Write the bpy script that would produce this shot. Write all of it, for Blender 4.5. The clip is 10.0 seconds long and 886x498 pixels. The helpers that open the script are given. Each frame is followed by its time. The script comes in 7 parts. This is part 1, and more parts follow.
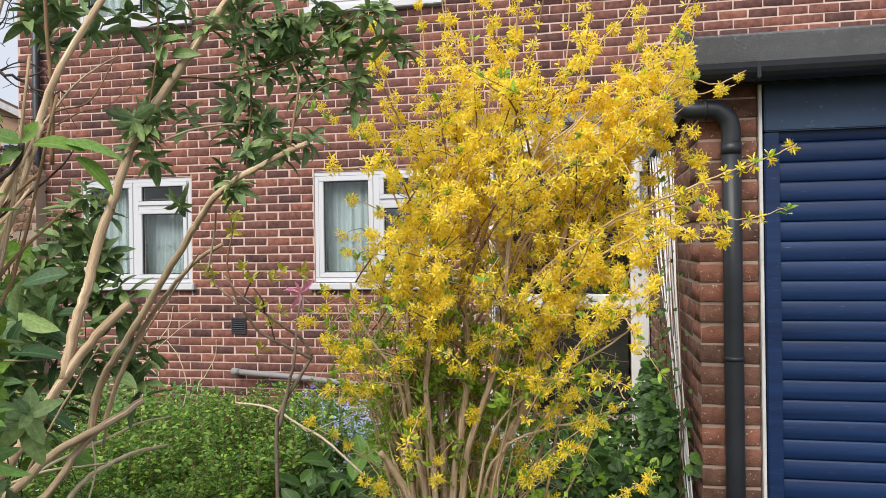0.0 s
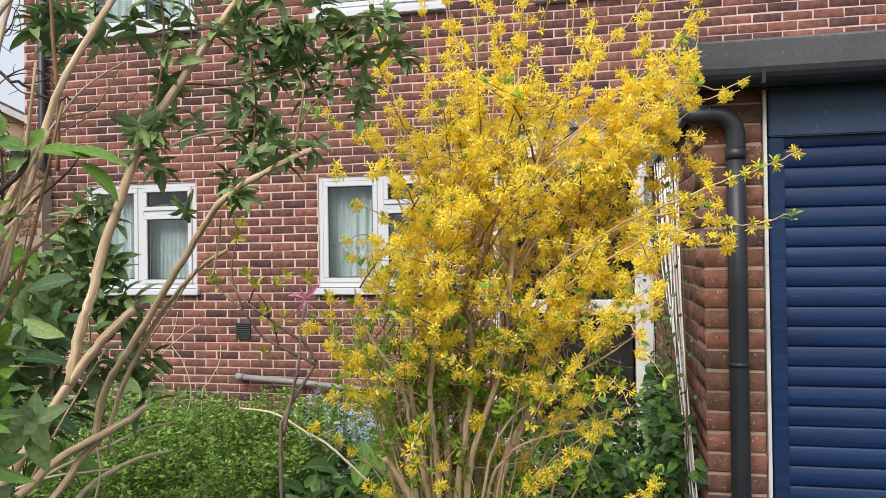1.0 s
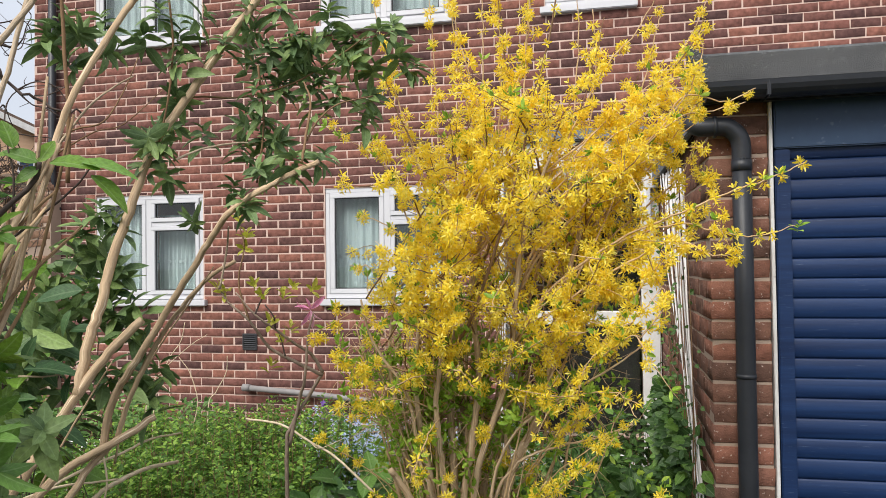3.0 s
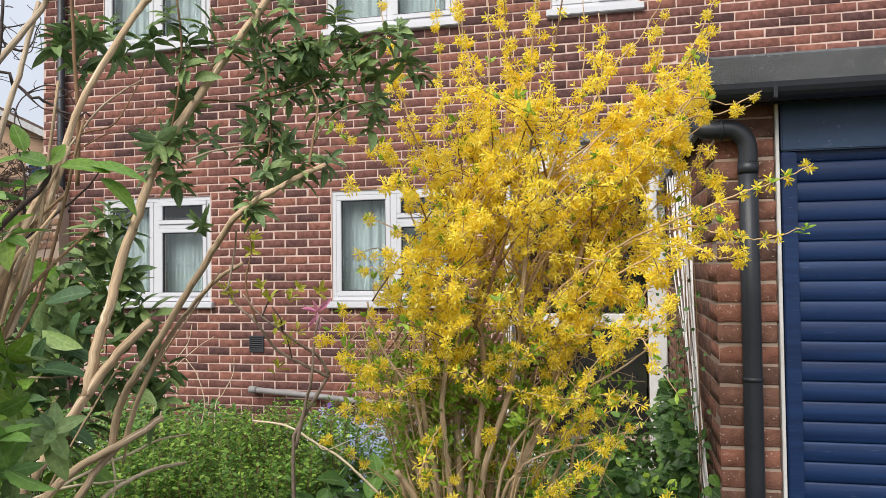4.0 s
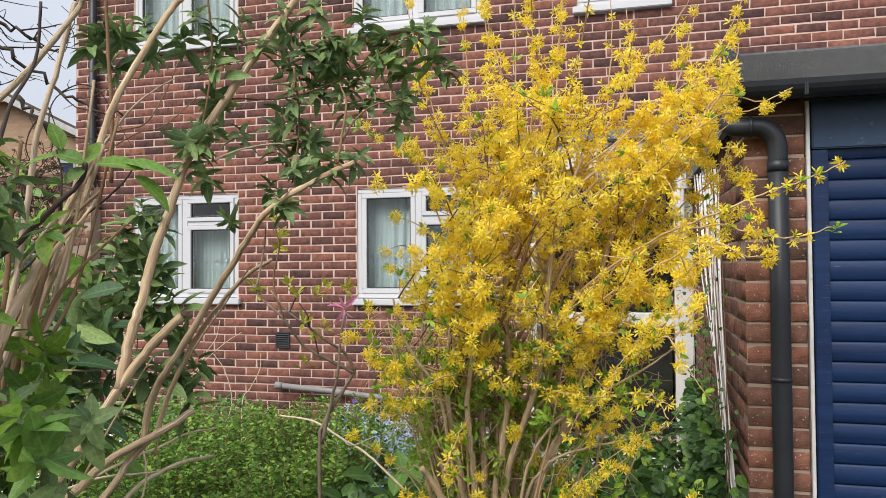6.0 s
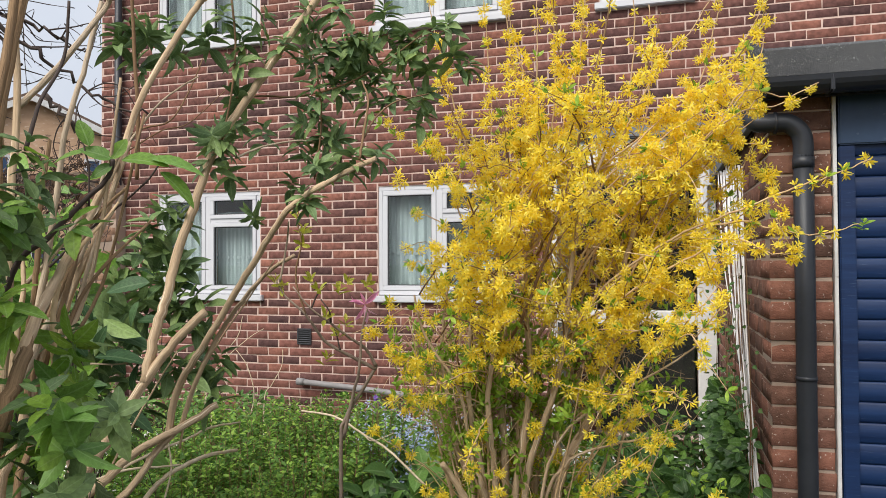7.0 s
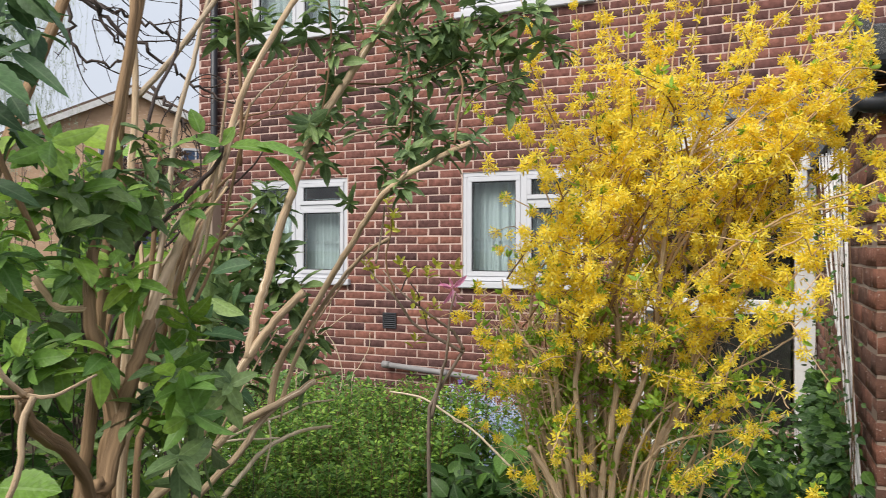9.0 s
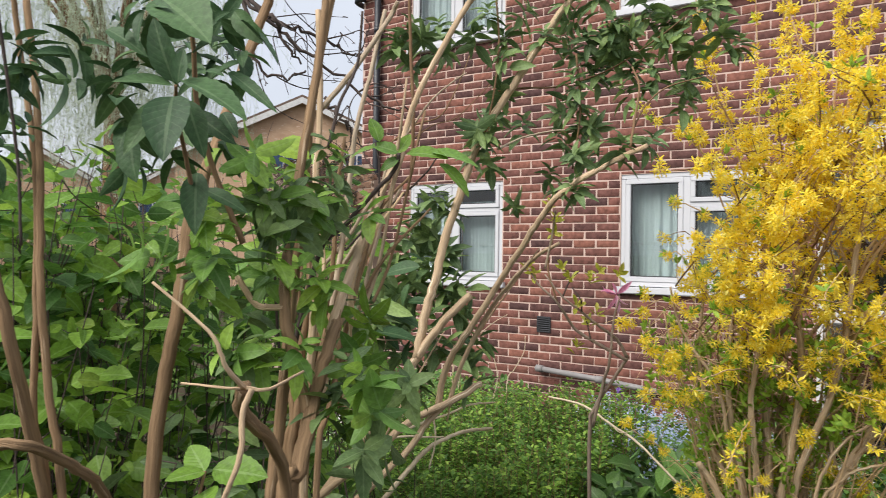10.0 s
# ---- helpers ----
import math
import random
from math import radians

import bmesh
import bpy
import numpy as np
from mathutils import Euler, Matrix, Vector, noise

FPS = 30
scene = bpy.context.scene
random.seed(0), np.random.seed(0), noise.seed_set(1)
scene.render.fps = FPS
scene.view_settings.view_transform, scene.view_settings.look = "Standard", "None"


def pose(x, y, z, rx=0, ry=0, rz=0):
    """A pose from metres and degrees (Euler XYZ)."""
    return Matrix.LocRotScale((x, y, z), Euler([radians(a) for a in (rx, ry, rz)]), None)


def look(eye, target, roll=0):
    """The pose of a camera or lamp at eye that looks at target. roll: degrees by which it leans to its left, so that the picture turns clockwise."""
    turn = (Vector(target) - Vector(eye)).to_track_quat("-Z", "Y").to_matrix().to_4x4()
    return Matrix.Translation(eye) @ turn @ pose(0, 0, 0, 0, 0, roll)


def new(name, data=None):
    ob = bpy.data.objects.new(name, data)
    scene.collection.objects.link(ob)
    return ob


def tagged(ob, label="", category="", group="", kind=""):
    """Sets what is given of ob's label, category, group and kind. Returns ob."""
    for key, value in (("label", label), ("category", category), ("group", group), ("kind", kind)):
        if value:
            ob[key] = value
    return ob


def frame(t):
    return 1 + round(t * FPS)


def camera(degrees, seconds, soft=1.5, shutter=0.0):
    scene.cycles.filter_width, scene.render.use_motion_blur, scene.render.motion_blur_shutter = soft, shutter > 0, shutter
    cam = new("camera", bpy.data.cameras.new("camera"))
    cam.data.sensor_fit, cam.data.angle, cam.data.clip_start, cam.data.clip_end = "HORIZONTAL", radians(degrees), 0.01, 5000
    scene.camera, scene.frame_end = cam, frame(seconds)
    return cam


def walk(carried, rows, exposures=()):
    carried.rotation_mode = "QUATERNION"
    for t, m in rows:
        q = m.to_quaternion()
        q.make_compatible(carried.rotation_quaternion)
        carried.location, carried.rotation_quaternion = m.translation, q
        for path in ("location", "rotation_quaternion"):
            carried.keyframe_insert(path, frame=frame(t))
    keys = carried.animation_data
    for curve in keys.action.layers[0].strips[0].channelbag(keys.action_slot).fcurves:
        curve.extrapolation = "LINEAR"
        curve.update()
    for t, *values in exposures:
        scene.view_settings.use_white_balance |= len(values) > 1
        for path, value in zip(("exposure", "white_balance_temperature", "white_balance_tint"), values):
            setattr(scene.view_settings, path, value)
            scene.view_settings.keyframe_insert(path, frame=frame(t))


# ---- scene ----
cam = camera(62.8, 10.0, soft=0.75, shutter=0.2)
PATH = [
    (0, (1.716, 0.407, 1.325), (1.322, 2.368, 1.325), -0.8),
    (0.5, (1.715, 0.408, 1.326), (1.313, 2.367, 1.331), -0.8),
    (1, (1.716, 0.407, 1.327), (1.311, 2.365, 1.341), -0.8),
    (1.5, (1.718, 0.405, 1.328), (1.312, 2.363, 1.352), -0.8),
    (2, (1.718, 0.402, 1.329), (1.308, 2.359, 1.358), -0.8),
    (2.5, (1.718, 0.402, 1.328), (1.303, 2.358, 1.365), -0.8),
    (4, (1.721, 0.393, 1.327), (1.282, 2.344, 1.379), -0.7),
    (4.5, (1.719, 0.392, 1.327), (1.272, 2.341, 1.378), -0.7),
    (5, (1.72, 0.392, 1.327), (1.263, 2.338, 1.378), -0.6),
    (5.5, (1.719, 0.389, 1.326), (1.247, 2.332, 1.376), -0.5),
    (7, (1.718, 0.382, 1.322), (1.159, 2.302, 1.363), -0.3),
    (7.5, (1.716, 0.384, 1.318), (1.159, 2.305, 1.354), -0.2),
    (8, (1.716, 0.38, 1.317), (1.158, 2.3, 1.335), -0.2),
    (8.5, (1.713, 0.368, 1.317), (1.106, 2.274, 1.326), -0.1),
    (9, (1.705, 0.358, 1.315), (0.934, 2.203, 1.32), 0.1),
    (9.5, (1.691, 0.349, 1.32), (0.739, 2.108, 1.324), 0.4),
    (10, (1.674, 0.341, 1.319), (0.539, 1.988, 1.328), 0.8),
]
walk(cam, [(t, look(eye, target, roll)) for t, eye, target, roll in PATH], [(0.0, 0.88), (4.0, 0.86), (7.0, 0.79), (8.5, 0.79), (9.5, 0.86), (10.0, 0.88)])

# ---- world and light: a bright overcast sky ----
SUN_ELEVATION, SUN_TURN = 48.0, 200.0
world = bpy.data.worlds.new("overcast_world")
scene.world = world
world.use_nodes = True
wn, wl = world.node_tree.nodes, world.node_tree.links
wn.clear()
sky = wn.new("ShaderNodeTexSky")
sky.sky_type, sky.sun_disc = "NISHITA", False
sky.sun_elevation, sky.sun_rotation = radians(SUN_ELEVATION), radians(SUN_TURN)
sky.air_density, sky.dust_density = 1.5, 4.0
sky_dim = wn.new("ShaderNodeMixRGB")
sky_dim.blend_type = "MULTIPLY"
sky_dim.inputs[0].default_value = 1.0
sky_dim.inputs[2].default_value = (0.07, 0.07, 0.07, 1)
clouds = wn.new("ShaderNodeTexNoise")
clouds.inputs["Scale"].default_value, clouds.inputs["Detail"].default_value = 2.2, 5.0
cloud_ramp = wn.new("ShaderNodeValToRGB")
cloud_ramp.color_ramp.elements[0].position, cloud_ramp.color_ramp.elements[0].color = 0.3, (0.41, 0.44, 0.51, 1)
cloud_ramp.color_ramp.elements[1].position, cloud_ramp.color_ramp.elements[1].color = 0.7, (0.54, 0.57, 0.63, 1)
sky_mix = wn.new("ShaderNodeMixRGB")
sky_mix.inputs[0].default_value = 0.88
back = wn.new("ShaderNodeBackground")
back.inputs["Strength"].default_value = 0.94
wout = wn.new("ShaderNodeOutputWorld")
wcoord = wn.new("ShaderNodeTexCoord")
wl.new(wcoord.outputs["Generated"], clouds.inputs["Vector"])
wl.new(clouds.outputs["Fac"], cloud_ramp.inputs["Fac"])
wl.new(sky.outputs["Color"], sky_dim.inputs[1])
wl.new(sky_dim.outputs["Color"], sky_mix.inputs[1])
wl.new(cloud_ramp.outputs["Color"], sky_mix.inputs[2])
wl.new(sky_mix.outputs["Color"], back.inputs["Color"])
wl.new(back.outputs["Background"], wout.inputs["Surface"])

sun = new("sun", bpy.data.lights.new("sun", "SUN"))
sun.data.energy, sun.data.angle, sun.data.color = 2.5, radians(45), (1.0, 0.96, 0.9)
sun.matrix_world = look((0, 0, 0), (-math.sin(radians(SUN_TURN)) * math.cos(radians(SUN_ELEVATION)), -math.cos(radians(SUN_TURN)) * math.cos(radians(SUN_ELEVATION)), -math.sin(radians(SUN_ELEVATION))))
sun.location = (1, -6, 9)

# ---- materials ----


def grainy(name, c1, c2, rough=0.7, scale=6.0, fine=90.0, bump=0.25, depth=0.002, specular=0.4, pick="", c3=None, stretch=(1, 1, 1), speck=None, along=False):
    """A surface whose colour drifts between c1 and c2 at a coarse and a fine scale. pick: 'object' or 'island' varies it piece by piece; along: the grain runs along a stem's own grid."""
    m = bpy.data.materials.new(name)
    m.use_nodes = True
    n, l = m.node_tree.nodes, m.node_tree.links
    b = n["Principled BSDF"]
    b.inputs["Roughness"].default_value = rough
    b.inputs["Specular IOR Level"].default_value = specular
    geo = n.new("ShaderNodeNewGeometry")
    mp = n.new("ShaderNodeMapping")
    mp.inputs["Scale"].default_value = stretch
    l.new(n.new("ShaderNodeUVMap").outputs["UV"] if along else geo.outputs["Position"], mp.inputs["Vector"])
    coarse, grain = n.new("ShaderNodeTexNoise"), n.new("ShaderNodeTexNoise")
    for node, s, d in ((coarse, scale, 4.0), (grain, fine, 3.0)):
        node.inputs["Scale"].default_value, node.inputs["Detail"].default_value = s, d
        l.new(mp.outputs["Vector"], node.inputs["Vector"])
    mix = n.new("ShaderNodeMixRGB")
    mix.inputs[1].default_value, mix.inputs[2].default_value = (*c1, 1), (*c2, 1)
    add = n.new("ShaderNodeMath")
    add.operation = "MULTIPLY_ADD"
    add.inputs[1].default_value = 0.5
    l.new(grain.outputs["Fac"], add.inputs[0])
    if pick:
        if pick == "object":
            rnd = n.new("ShaderNodeObjectInfo").outputs["Random"]
        else:
            rnd = geo.outputs["Random Per Island"]
        half = n.new("ShaderNodeMath")
        half.operation = "MULTIPLY_ADD"
        half.inputs[1].default_value, half.inputs[2].default_value = 1.1, -0.3
        l.new(rnd, half.inputs[0])
        l.new(half.outputs[0], add.inputs[2])
    else:
        shift = n.new("ShaderNodeMath")
        shift.operation = "MULTIPLY_ADD"
        shift.inputs[1].default_value, shift.inputs[2].default_value = 1.6, -0.55
        l.new(coarse.outputs["Fac"], shift.inputs[0])
        l.new(shift.outputs[0], add.inputs[2])
    add.use_clamp = True
    l.new(add.outputs[0], mix.inputs[0])
    colour = mix.outputs[0]
    if pick and c3:
        third = n.new("ShaderNodeMixRGB")
        third.inputs[2].default_value = (*c3, 1)
        wrap = n.new("ShaderNodeMath")
        wrap.operation = "MULTIPLY"
        wrap.inputs[1].default_value = 7.31
        fr = n.new("ShaderNodeMath")
        fr.operation = "FRACT"
        sharp = n.new("ShaderNodeMapRange")
        sharp.inputs["From Min"].default_value, sharp.inputs["From Max"].default_value = 0.62, 1.0
        l.new(rnd, wrap.inputs[0])
        l.new(wrap.outputs[0], fr.inputs[0])
        l.new(fr.outputs[0], sharp.inputs["Value"])
        l.new(sharp.outputs["Result"], third.inputs[0])
        l.new(colour, third.inputs[1])
        colour = third.outputs[0]
    if pick:
        tone = n.new("ShaderNodeMixRGB")
        tone.blend_type = "OVERLAY"
        tone.inputs[0].default_value = 0.75
        l.new(colour, tone.inputs[1])
        l.new(coarse.outputs["Fac"], tone.inputs[2])
        colour = tone.outputs[0]
    if speck:
        spots = n.new("ShaderNodeTexNoise")
        spots.inputs["Scale"].default_value, spots.inputs["Detail"].default_value = speck[1], 6.0
        l.new(mp.outputs["Vector"], spots.inputs["Vector"])
        cut = n.new("ShaderNodeMapRange")
        cut.inputs["From Min"].default_value, cut.inputs["From Max"].default_value = speck[2], speck[2] + 0.08
        l.new(spots.outputs["Fac"], cut.inputs["Value"])
        spot_mix = n.new("ShaderNodeMixRGB")
        spot_mix.inputs[2].default_value = (*speck[0], 1)
        l.new(cut.outputs["Result"], spot_mix.inputs[0])
        l.new(colour, spot_mix.inputs[1])
        colour = spot_mix.outputs[0]
    l.new(colour, b.inputs["Base Color"])
    bp = n.new("ShaderNodeBump")
    bp.inputs["Strength"].default_value, bp.inputs["Distance"].default_value = bump, depth
    l.new(grain.outputs["Fac"], bp.inputs["Height"])
    l.new(bp.outputs["Normal"], b.inputs["Normal"])
    return m


def leafy(name, c1, c2, c3, rough=0.5, through_light=0.25, specular=0.35, vein=0.0):
    """Foliage or petals: every piece takes its own tint, and some light passes through."""
    m = bpy.data.materials.new(name)
    m.use_nodes = True
    n, l = m.node_tree.nodes, m.node_tree.links
    b = n["Principled BSDF"]
    b.inputs["Roughness"].default_value = rough
    b.inputs["Specular IOR Level"].default_value = specular
    geo = n.new("ShaderNodeNewGeometry")
    info = n.new("ShaderNodeObjectInfo")
    both = n.new("ShaderNodeMath")
    both.operation = "ADD"
    l.new(geo.outputs["Random Per Island"], both.inputs[0])
    l.new(info.outputs["Random"], both.inputs[1])
    fr = n.new("ShaderNodeMath")
    fr.operation = "FRACT"
    l.new(both.outputs[0], fr.inputs[0])
    ramp = n.new("ShaderNodeValToRGB")
    e = ramp.color_ramp.elements
    e[0].position, e[0].color = 0.0, (*c1, 1)
    e[1].position, e[1].color = 1.0, (*c3, 1)
    e.new(0.6).color = (*c2, 1)
    l.new(fr.outputs[0], ramp.inputs["Fac"])
    tex = n.new("ShaderNodeTexNoise")
    tex.inputs["Scale"].default_value, tex.inputs["Detail"].default_value = 140.0, 3.0
    l.new(geo.outputs["Position"], tex.inputs["Vector"])
    tone = n.new("ShaderNodeMixRGB")
    tone.blend_type = "OVERLAY"
    tone.inputs[0].default_value = 0.55
    l.new(ramp.outputs["Color"], tone.inputs[1])
    l.new(tex.outputs["Fac"], tone.inputs[2])
    colour, height = tone.outputs[0], tex.outputs["Fac"]
    if vein:
        # a pale midrib and side veins that slant towards the tip, from the leaf's own grid
        grid = n.new("ShaderNodeUVMap")
        split = n.new("ShaderNodeSeparateXYZ")
        l.new(grid.outputs["UV"], split.inputs[0])

        def calc(op, first, second, third=None):
            node = n.new("ShaderNodeMath")
            node.operation = op
            for slot, value in enumerate((first, second, third)):
                if value is None:
                    continue
                if isinstance(value, (int, float)):
                    node.inputs[slot].default_value = value
                else:
                    l.new(value, node.inputs[slot])
            return node.outputs[0]

        off = calc("ABSOLUTE", calc("SUBTRACT", split.outputs["X"], 0.5), None)
        rib = calc("LESS_THAN", off, 0.045)
        run = calc("FRACT", calc("MULTIPLY_ADD", split.outputs["Y"], 9.0, calc("MULTIPLY", off, -4.5)), None)
        side = calc("ABSOLUTE", calc("SUBTRACT", run, 0.5), None)
        line = calc("GREATER_THAN", side, 0.43)
        both_veins = calc("MAXIMUM", rib, calc("MULTIPLY", line, 0.35))
        pale = n.new("ShaderNodeMixRGB")
        pale.blend_type = "SCREEN"
        pale.inputs[2].default_value = (0.10 * vein, 0.13 * vein, 0.07 * vein, 1)
        l.new(both_veins, pale.inputs[0])
        l.new(colour, pale.inputs[1])
        colour = pale.outputs[0]
        height = calc("MULTIPLY_ADD", side, -0.5 * vein, tex.outputs["Fac"])
    l.new(colour, b.inputs["Base Color"])
    bp = n.new("ShaderNodeBump")
    bp.inputs["Strength"].default_value, bp.inputs["Distance"].default_value = 0.6, 0.0014
    l.new(height, bp.inputs["Height"])
    l.new(bp.outputs["Normal"], b.inputs["Normal"])
    tr = n.new("ShaderNodeBsdfTranslucent")
    l.new(colour, tr.inputs["Color"])
    mixer = n.new("ShaderNodeMixShader")
    mixer.inputs[0].default_value = through_light
    l.new(b.outputs["BSDF"], mixer.inputs[1])
    l.new(tr.outputs["BSDF"], mixer.inputs[2])
    l.new(mixer.outputs["Shader"], n["Material Output"].inputs["Surface"])
    return m


BRICK_ARGS = dict(rough=0.88, scale=26.0, fine=170.0, bump=0.8, depth=0.004, specular=0.15)
BRICK_RED, BRICK_DARK, BRICK_ORANGE = (0.205, 0.088, 0.070), (0.085, 0.046, 0.044), (0.255, 0.108, 0.078)
brick_piece = grainy("brick_piece", BRICK_RED, BRICK_DARK, pick="object", c3=BRICK_ORANGE, **BRICK_ARGS)
brick_joined = grainy("brick_joined", BRICK_RED, BRICK_DARK, pick="island", c3=BRICK_ORANGE, **BRICK_ARGS)
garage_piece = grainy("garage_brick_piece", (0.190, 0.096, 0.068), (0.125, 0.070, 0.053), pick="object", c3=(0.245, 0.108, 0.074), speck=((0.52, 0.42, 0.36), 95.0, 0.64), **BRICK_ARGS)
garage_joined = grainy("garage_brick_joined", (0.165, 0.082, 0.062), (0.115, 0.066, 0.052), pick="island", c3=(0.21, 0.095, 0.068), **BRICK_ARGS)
buff_piece = grainy("buff_brick_piece", (0.30, 0.18, 0.12), (0.20, 0.11, 0.08), pick="object", c3=(0.36, 0.22, 0.14), **BRICK_ARGS)
buff_joined = grainy("buff_brick_joined", (0.30, 0.18, 0.12), (0.20, 0.11, 0.08), pick="island", c3=(0.36, 0.22, 0.14), **BRICK_ARGS)
mortar = grainy("mortar", (0.64, 0.47, 0.40), (0.48, 0.35, 0.30), rough=0.95, scale=3.0, fine=220.0, bump=0.6, specular=0.1)
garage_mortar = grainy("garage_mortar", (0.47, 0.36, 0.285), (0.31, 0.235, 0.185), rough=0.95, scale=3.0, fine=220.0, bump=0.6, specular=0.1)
upvc = grainy("white_upvc", (0.61, 0.61, 0.635), (0.54, 0.54, 0.565), rough=0.3, scale=2.0, fine=60.0, bump=0.04)
white_paint = grainy("white_paint", (0.74, 0.74, 0.73), (0.52, 0.50, 0.48), rough=0.5, scale=7.0, fine=70.0, bump=0.15, speck=((0.25, 0.21, 0.17), 40.0, 0.72))
rubber = grainy("black_seal", (0.02, 0.02, 0.022), (0.035, 0.035, 0.037), rough=0.6)
black_plastic = grainy("black_plastic", (0.016, 0.018, 0.023), (0.032, 0.035, 0.042), rough=0.42, scale=5.0, fine=50.0, bump=0.08, speck=((0.10, 0.10, 0.10), 30.0, 0.74))
felt = grainy("mineral_felt", (0.045, 0.047, 0.05), (0.10, 0.103, 0.106), rough=0.95, scale=4.0, fine=520.0, bump=1.0, depth=0.004, speck=((0.36, 0.36, 0.37), 420.0, 0.56))
lead = grainy("grey_felt", (0.12, 0.13, 0.145), (0.20, 0.21, 0.22), rough=0.8, scale=3.0, fine=160.0, bump=0.4)
blue_door = grainy("blue_painted_aluminium", (0.0020, 0.0110, 0.048), (0.0088, 0.034, 0.112), rough=0.45, scale=2.0, fine=26.0, bump=0.16, specular=0.4, stretch=(0.7, 1, 22), speck=((0.10, 0.14, 0.22), 22.0, 0.67))
blue_dark = grainy("dark_blue_steel", (0.024, 0.050, 0.102), (0.042, 0.078, 0.150), rough=0.42, scale=3.0, fine=40.0, bump=0.08, speck=((0.085, 0.12, 0.19), 34.0, 0.66))
grey_pipe = grainy("grey_pipe", (0.19, 0.18, 0.18), (0.28, 0.265, 0.26), rough=0.6, scale=9.0, fine=80.0)
vent_clay = grainy("dark_vent", (0.030, 0.031, 0.036), (0.055, 0.055, 0.06), rough=0.6, scale=9.0, fine=80.0)
wire_white = grainy("white_plastic_lattice", (0.86, 0.85, 0.83), (0.66, 0.63, 0.60), rough=0.5, scale=12.0, fine=90.0, bump=0.1)
iron = grainy("wrought_iron", (0.014, 0.013, 0.013), (0.03, 0.026, 0.024), rough=0.55, scale=12.0, fine=120.0)
soil = grainy("soil", (0.035, 0.026, 0.018), (0.075, 0.055, 0.036), rough=1.0, scale=2.5, fine=60.0, bump=1.0, depth=0.02, specular=0.1, speck=((0.055, 0.080, 0.028), 11.0, 0.50))
plaster = grainy("room_plaster", (0.40, 0.39, 0.37), (0.33, 0.32, 0.31), rough=0.9, scale=2.0)
slate = grainy("roof_tile", (0.11, 0.075, 0.06), (0.17, 0.115, 0.09), rough=0.85, scale=4.0, fine=60.0)
far_brick = grainy("far_brick", (0.62, 0.42, 0.28), (0.48, 0.30, 0.19), rough=0.9, scale=2.6, fine=14.0, bump=0.3, speck=((0.66, 0.50, 0.37), 5.0, 0.60), stretch=(1, 1, 2.5))
bark_cane = grainy("cane_bark", (0.72, 0.52, 0.315), (0.42, 0.28, 0.155), rough=0.9, scale=50.0, fine=260.0, bump=0.7, depth=0.0018, stretch=(1, 1, 0.10))
FIBRE = dict(rough=0.92, scale=170.0, fine=700.0, bump=0.8, depth=0.0025, stretch=(1, 0.05, 1), along=True, specular=0.2)
bark_tan = grainy("tan_bark", (0.70, 0.525, 0.345), (0.33, 0.225, 0.135), speck=((0.80, 0.66, 0.48), 150.0, 0.60), **FIBRE)
bark_old = grainy("old_bark", (0.38, 0.248, 0.140), (0.165, 0.103, 0.056), speck=((0.52, 0.38, 0.25), 150.0, 0.62), **FIBRE)
bark_pale = grainy("pale_bark", (0.64, 0.52, 0.38), (0.30, 0.22, 0.145), **FIBRE)
bark_bleached = grainy("bleached_bark", (0.78, 0.66, 0.48), (0.50, 0.385, 0.25), rough=0.9, scale=50.0, fine=240.0, bump=0.5, depth=0.002, stretch=(1, 1, 0.25))
bark_brown = grainy("brown_bark", (0.27, 0.16, 0.08), (0.15, 0.085, 0.045), rough=0.85, scale=30.0, fine=200.0, bump=0.5, depth=0.002)
bark_twig = grainy("twig_bark", (0.68, 0.48, 0.28), (0.42, 0.275, 0.145), rough=0.9, scale=40.0, fine=220.0, bump=0.5, depth=0.002)
bark_grey = grainy("grey_bark", (0.34, 0.26, 0.20), (0.19, 0.14, 0.105), rough=0.85, scale=30.0, fine=200.0, bump=0.5, depth=0.002)
bark_dark = grainy("dark_bark", (0.045, 0.032, 0.028), (0.085, 0.06, 0.05), rough=0.85, scale=30.0, fine=200.0, bump=0.5, depth=0.002)
dry_leaf = leafy("dry_leaf", (0.12, 0.075, 0.045), (0.17, 0.11, 0.07), (0.22, 0.15, 0.10), rough=0.8, through_light=0.1)
leaf_buddleja = leafy("buddleja_leaf", (0.078, 0.136, 0.050), (0.150, 0.228, 0.084), (0.23, 0.33, 0.10), rough=0.52, specular=0.35, through_light=0.24, vein=0.6)
leaf_near = leafy("dark_buddleja_leaf", (0.028, 0.066, 0.026), (0.050, 0.105, 0.040), (0.090, 0.165, 0.058), rough=0.55, specular=0.25, through_light=0.16, vein=0.45)
leaf_broad = leafy("broad_leaf", (0.100, 0.205, 0.044), (0.175, 0.325, 0.058), (0.34, 0.52, 0.085), rough=0.45, through_light=0.35, vein=0.7)
leaf_fresh = leafy("fresh_leaf", (0.13, 0.25, 0.034), (0.20, 0.35, 0.045), (0.31, 0.45, 0.065), rough=0.45, through_light=0.4, vein=0.9)
leaf_bright = leafy("bright_leaf", (0.17, 0.31, 0.03), (0.24, 0.40, 0.04), (0.34, 0.50, 0.06), rough=0.5, through_light=0.5, vein=0.6)
leaf_bush = leafy("bush_leaf", (0.050, 0.120, 0.026), (0.100, 0.215, 0.036), (0.26, 0.44, 0.05), rough=0.55, through_light=0.42, vein=0.8, specular=0.25)
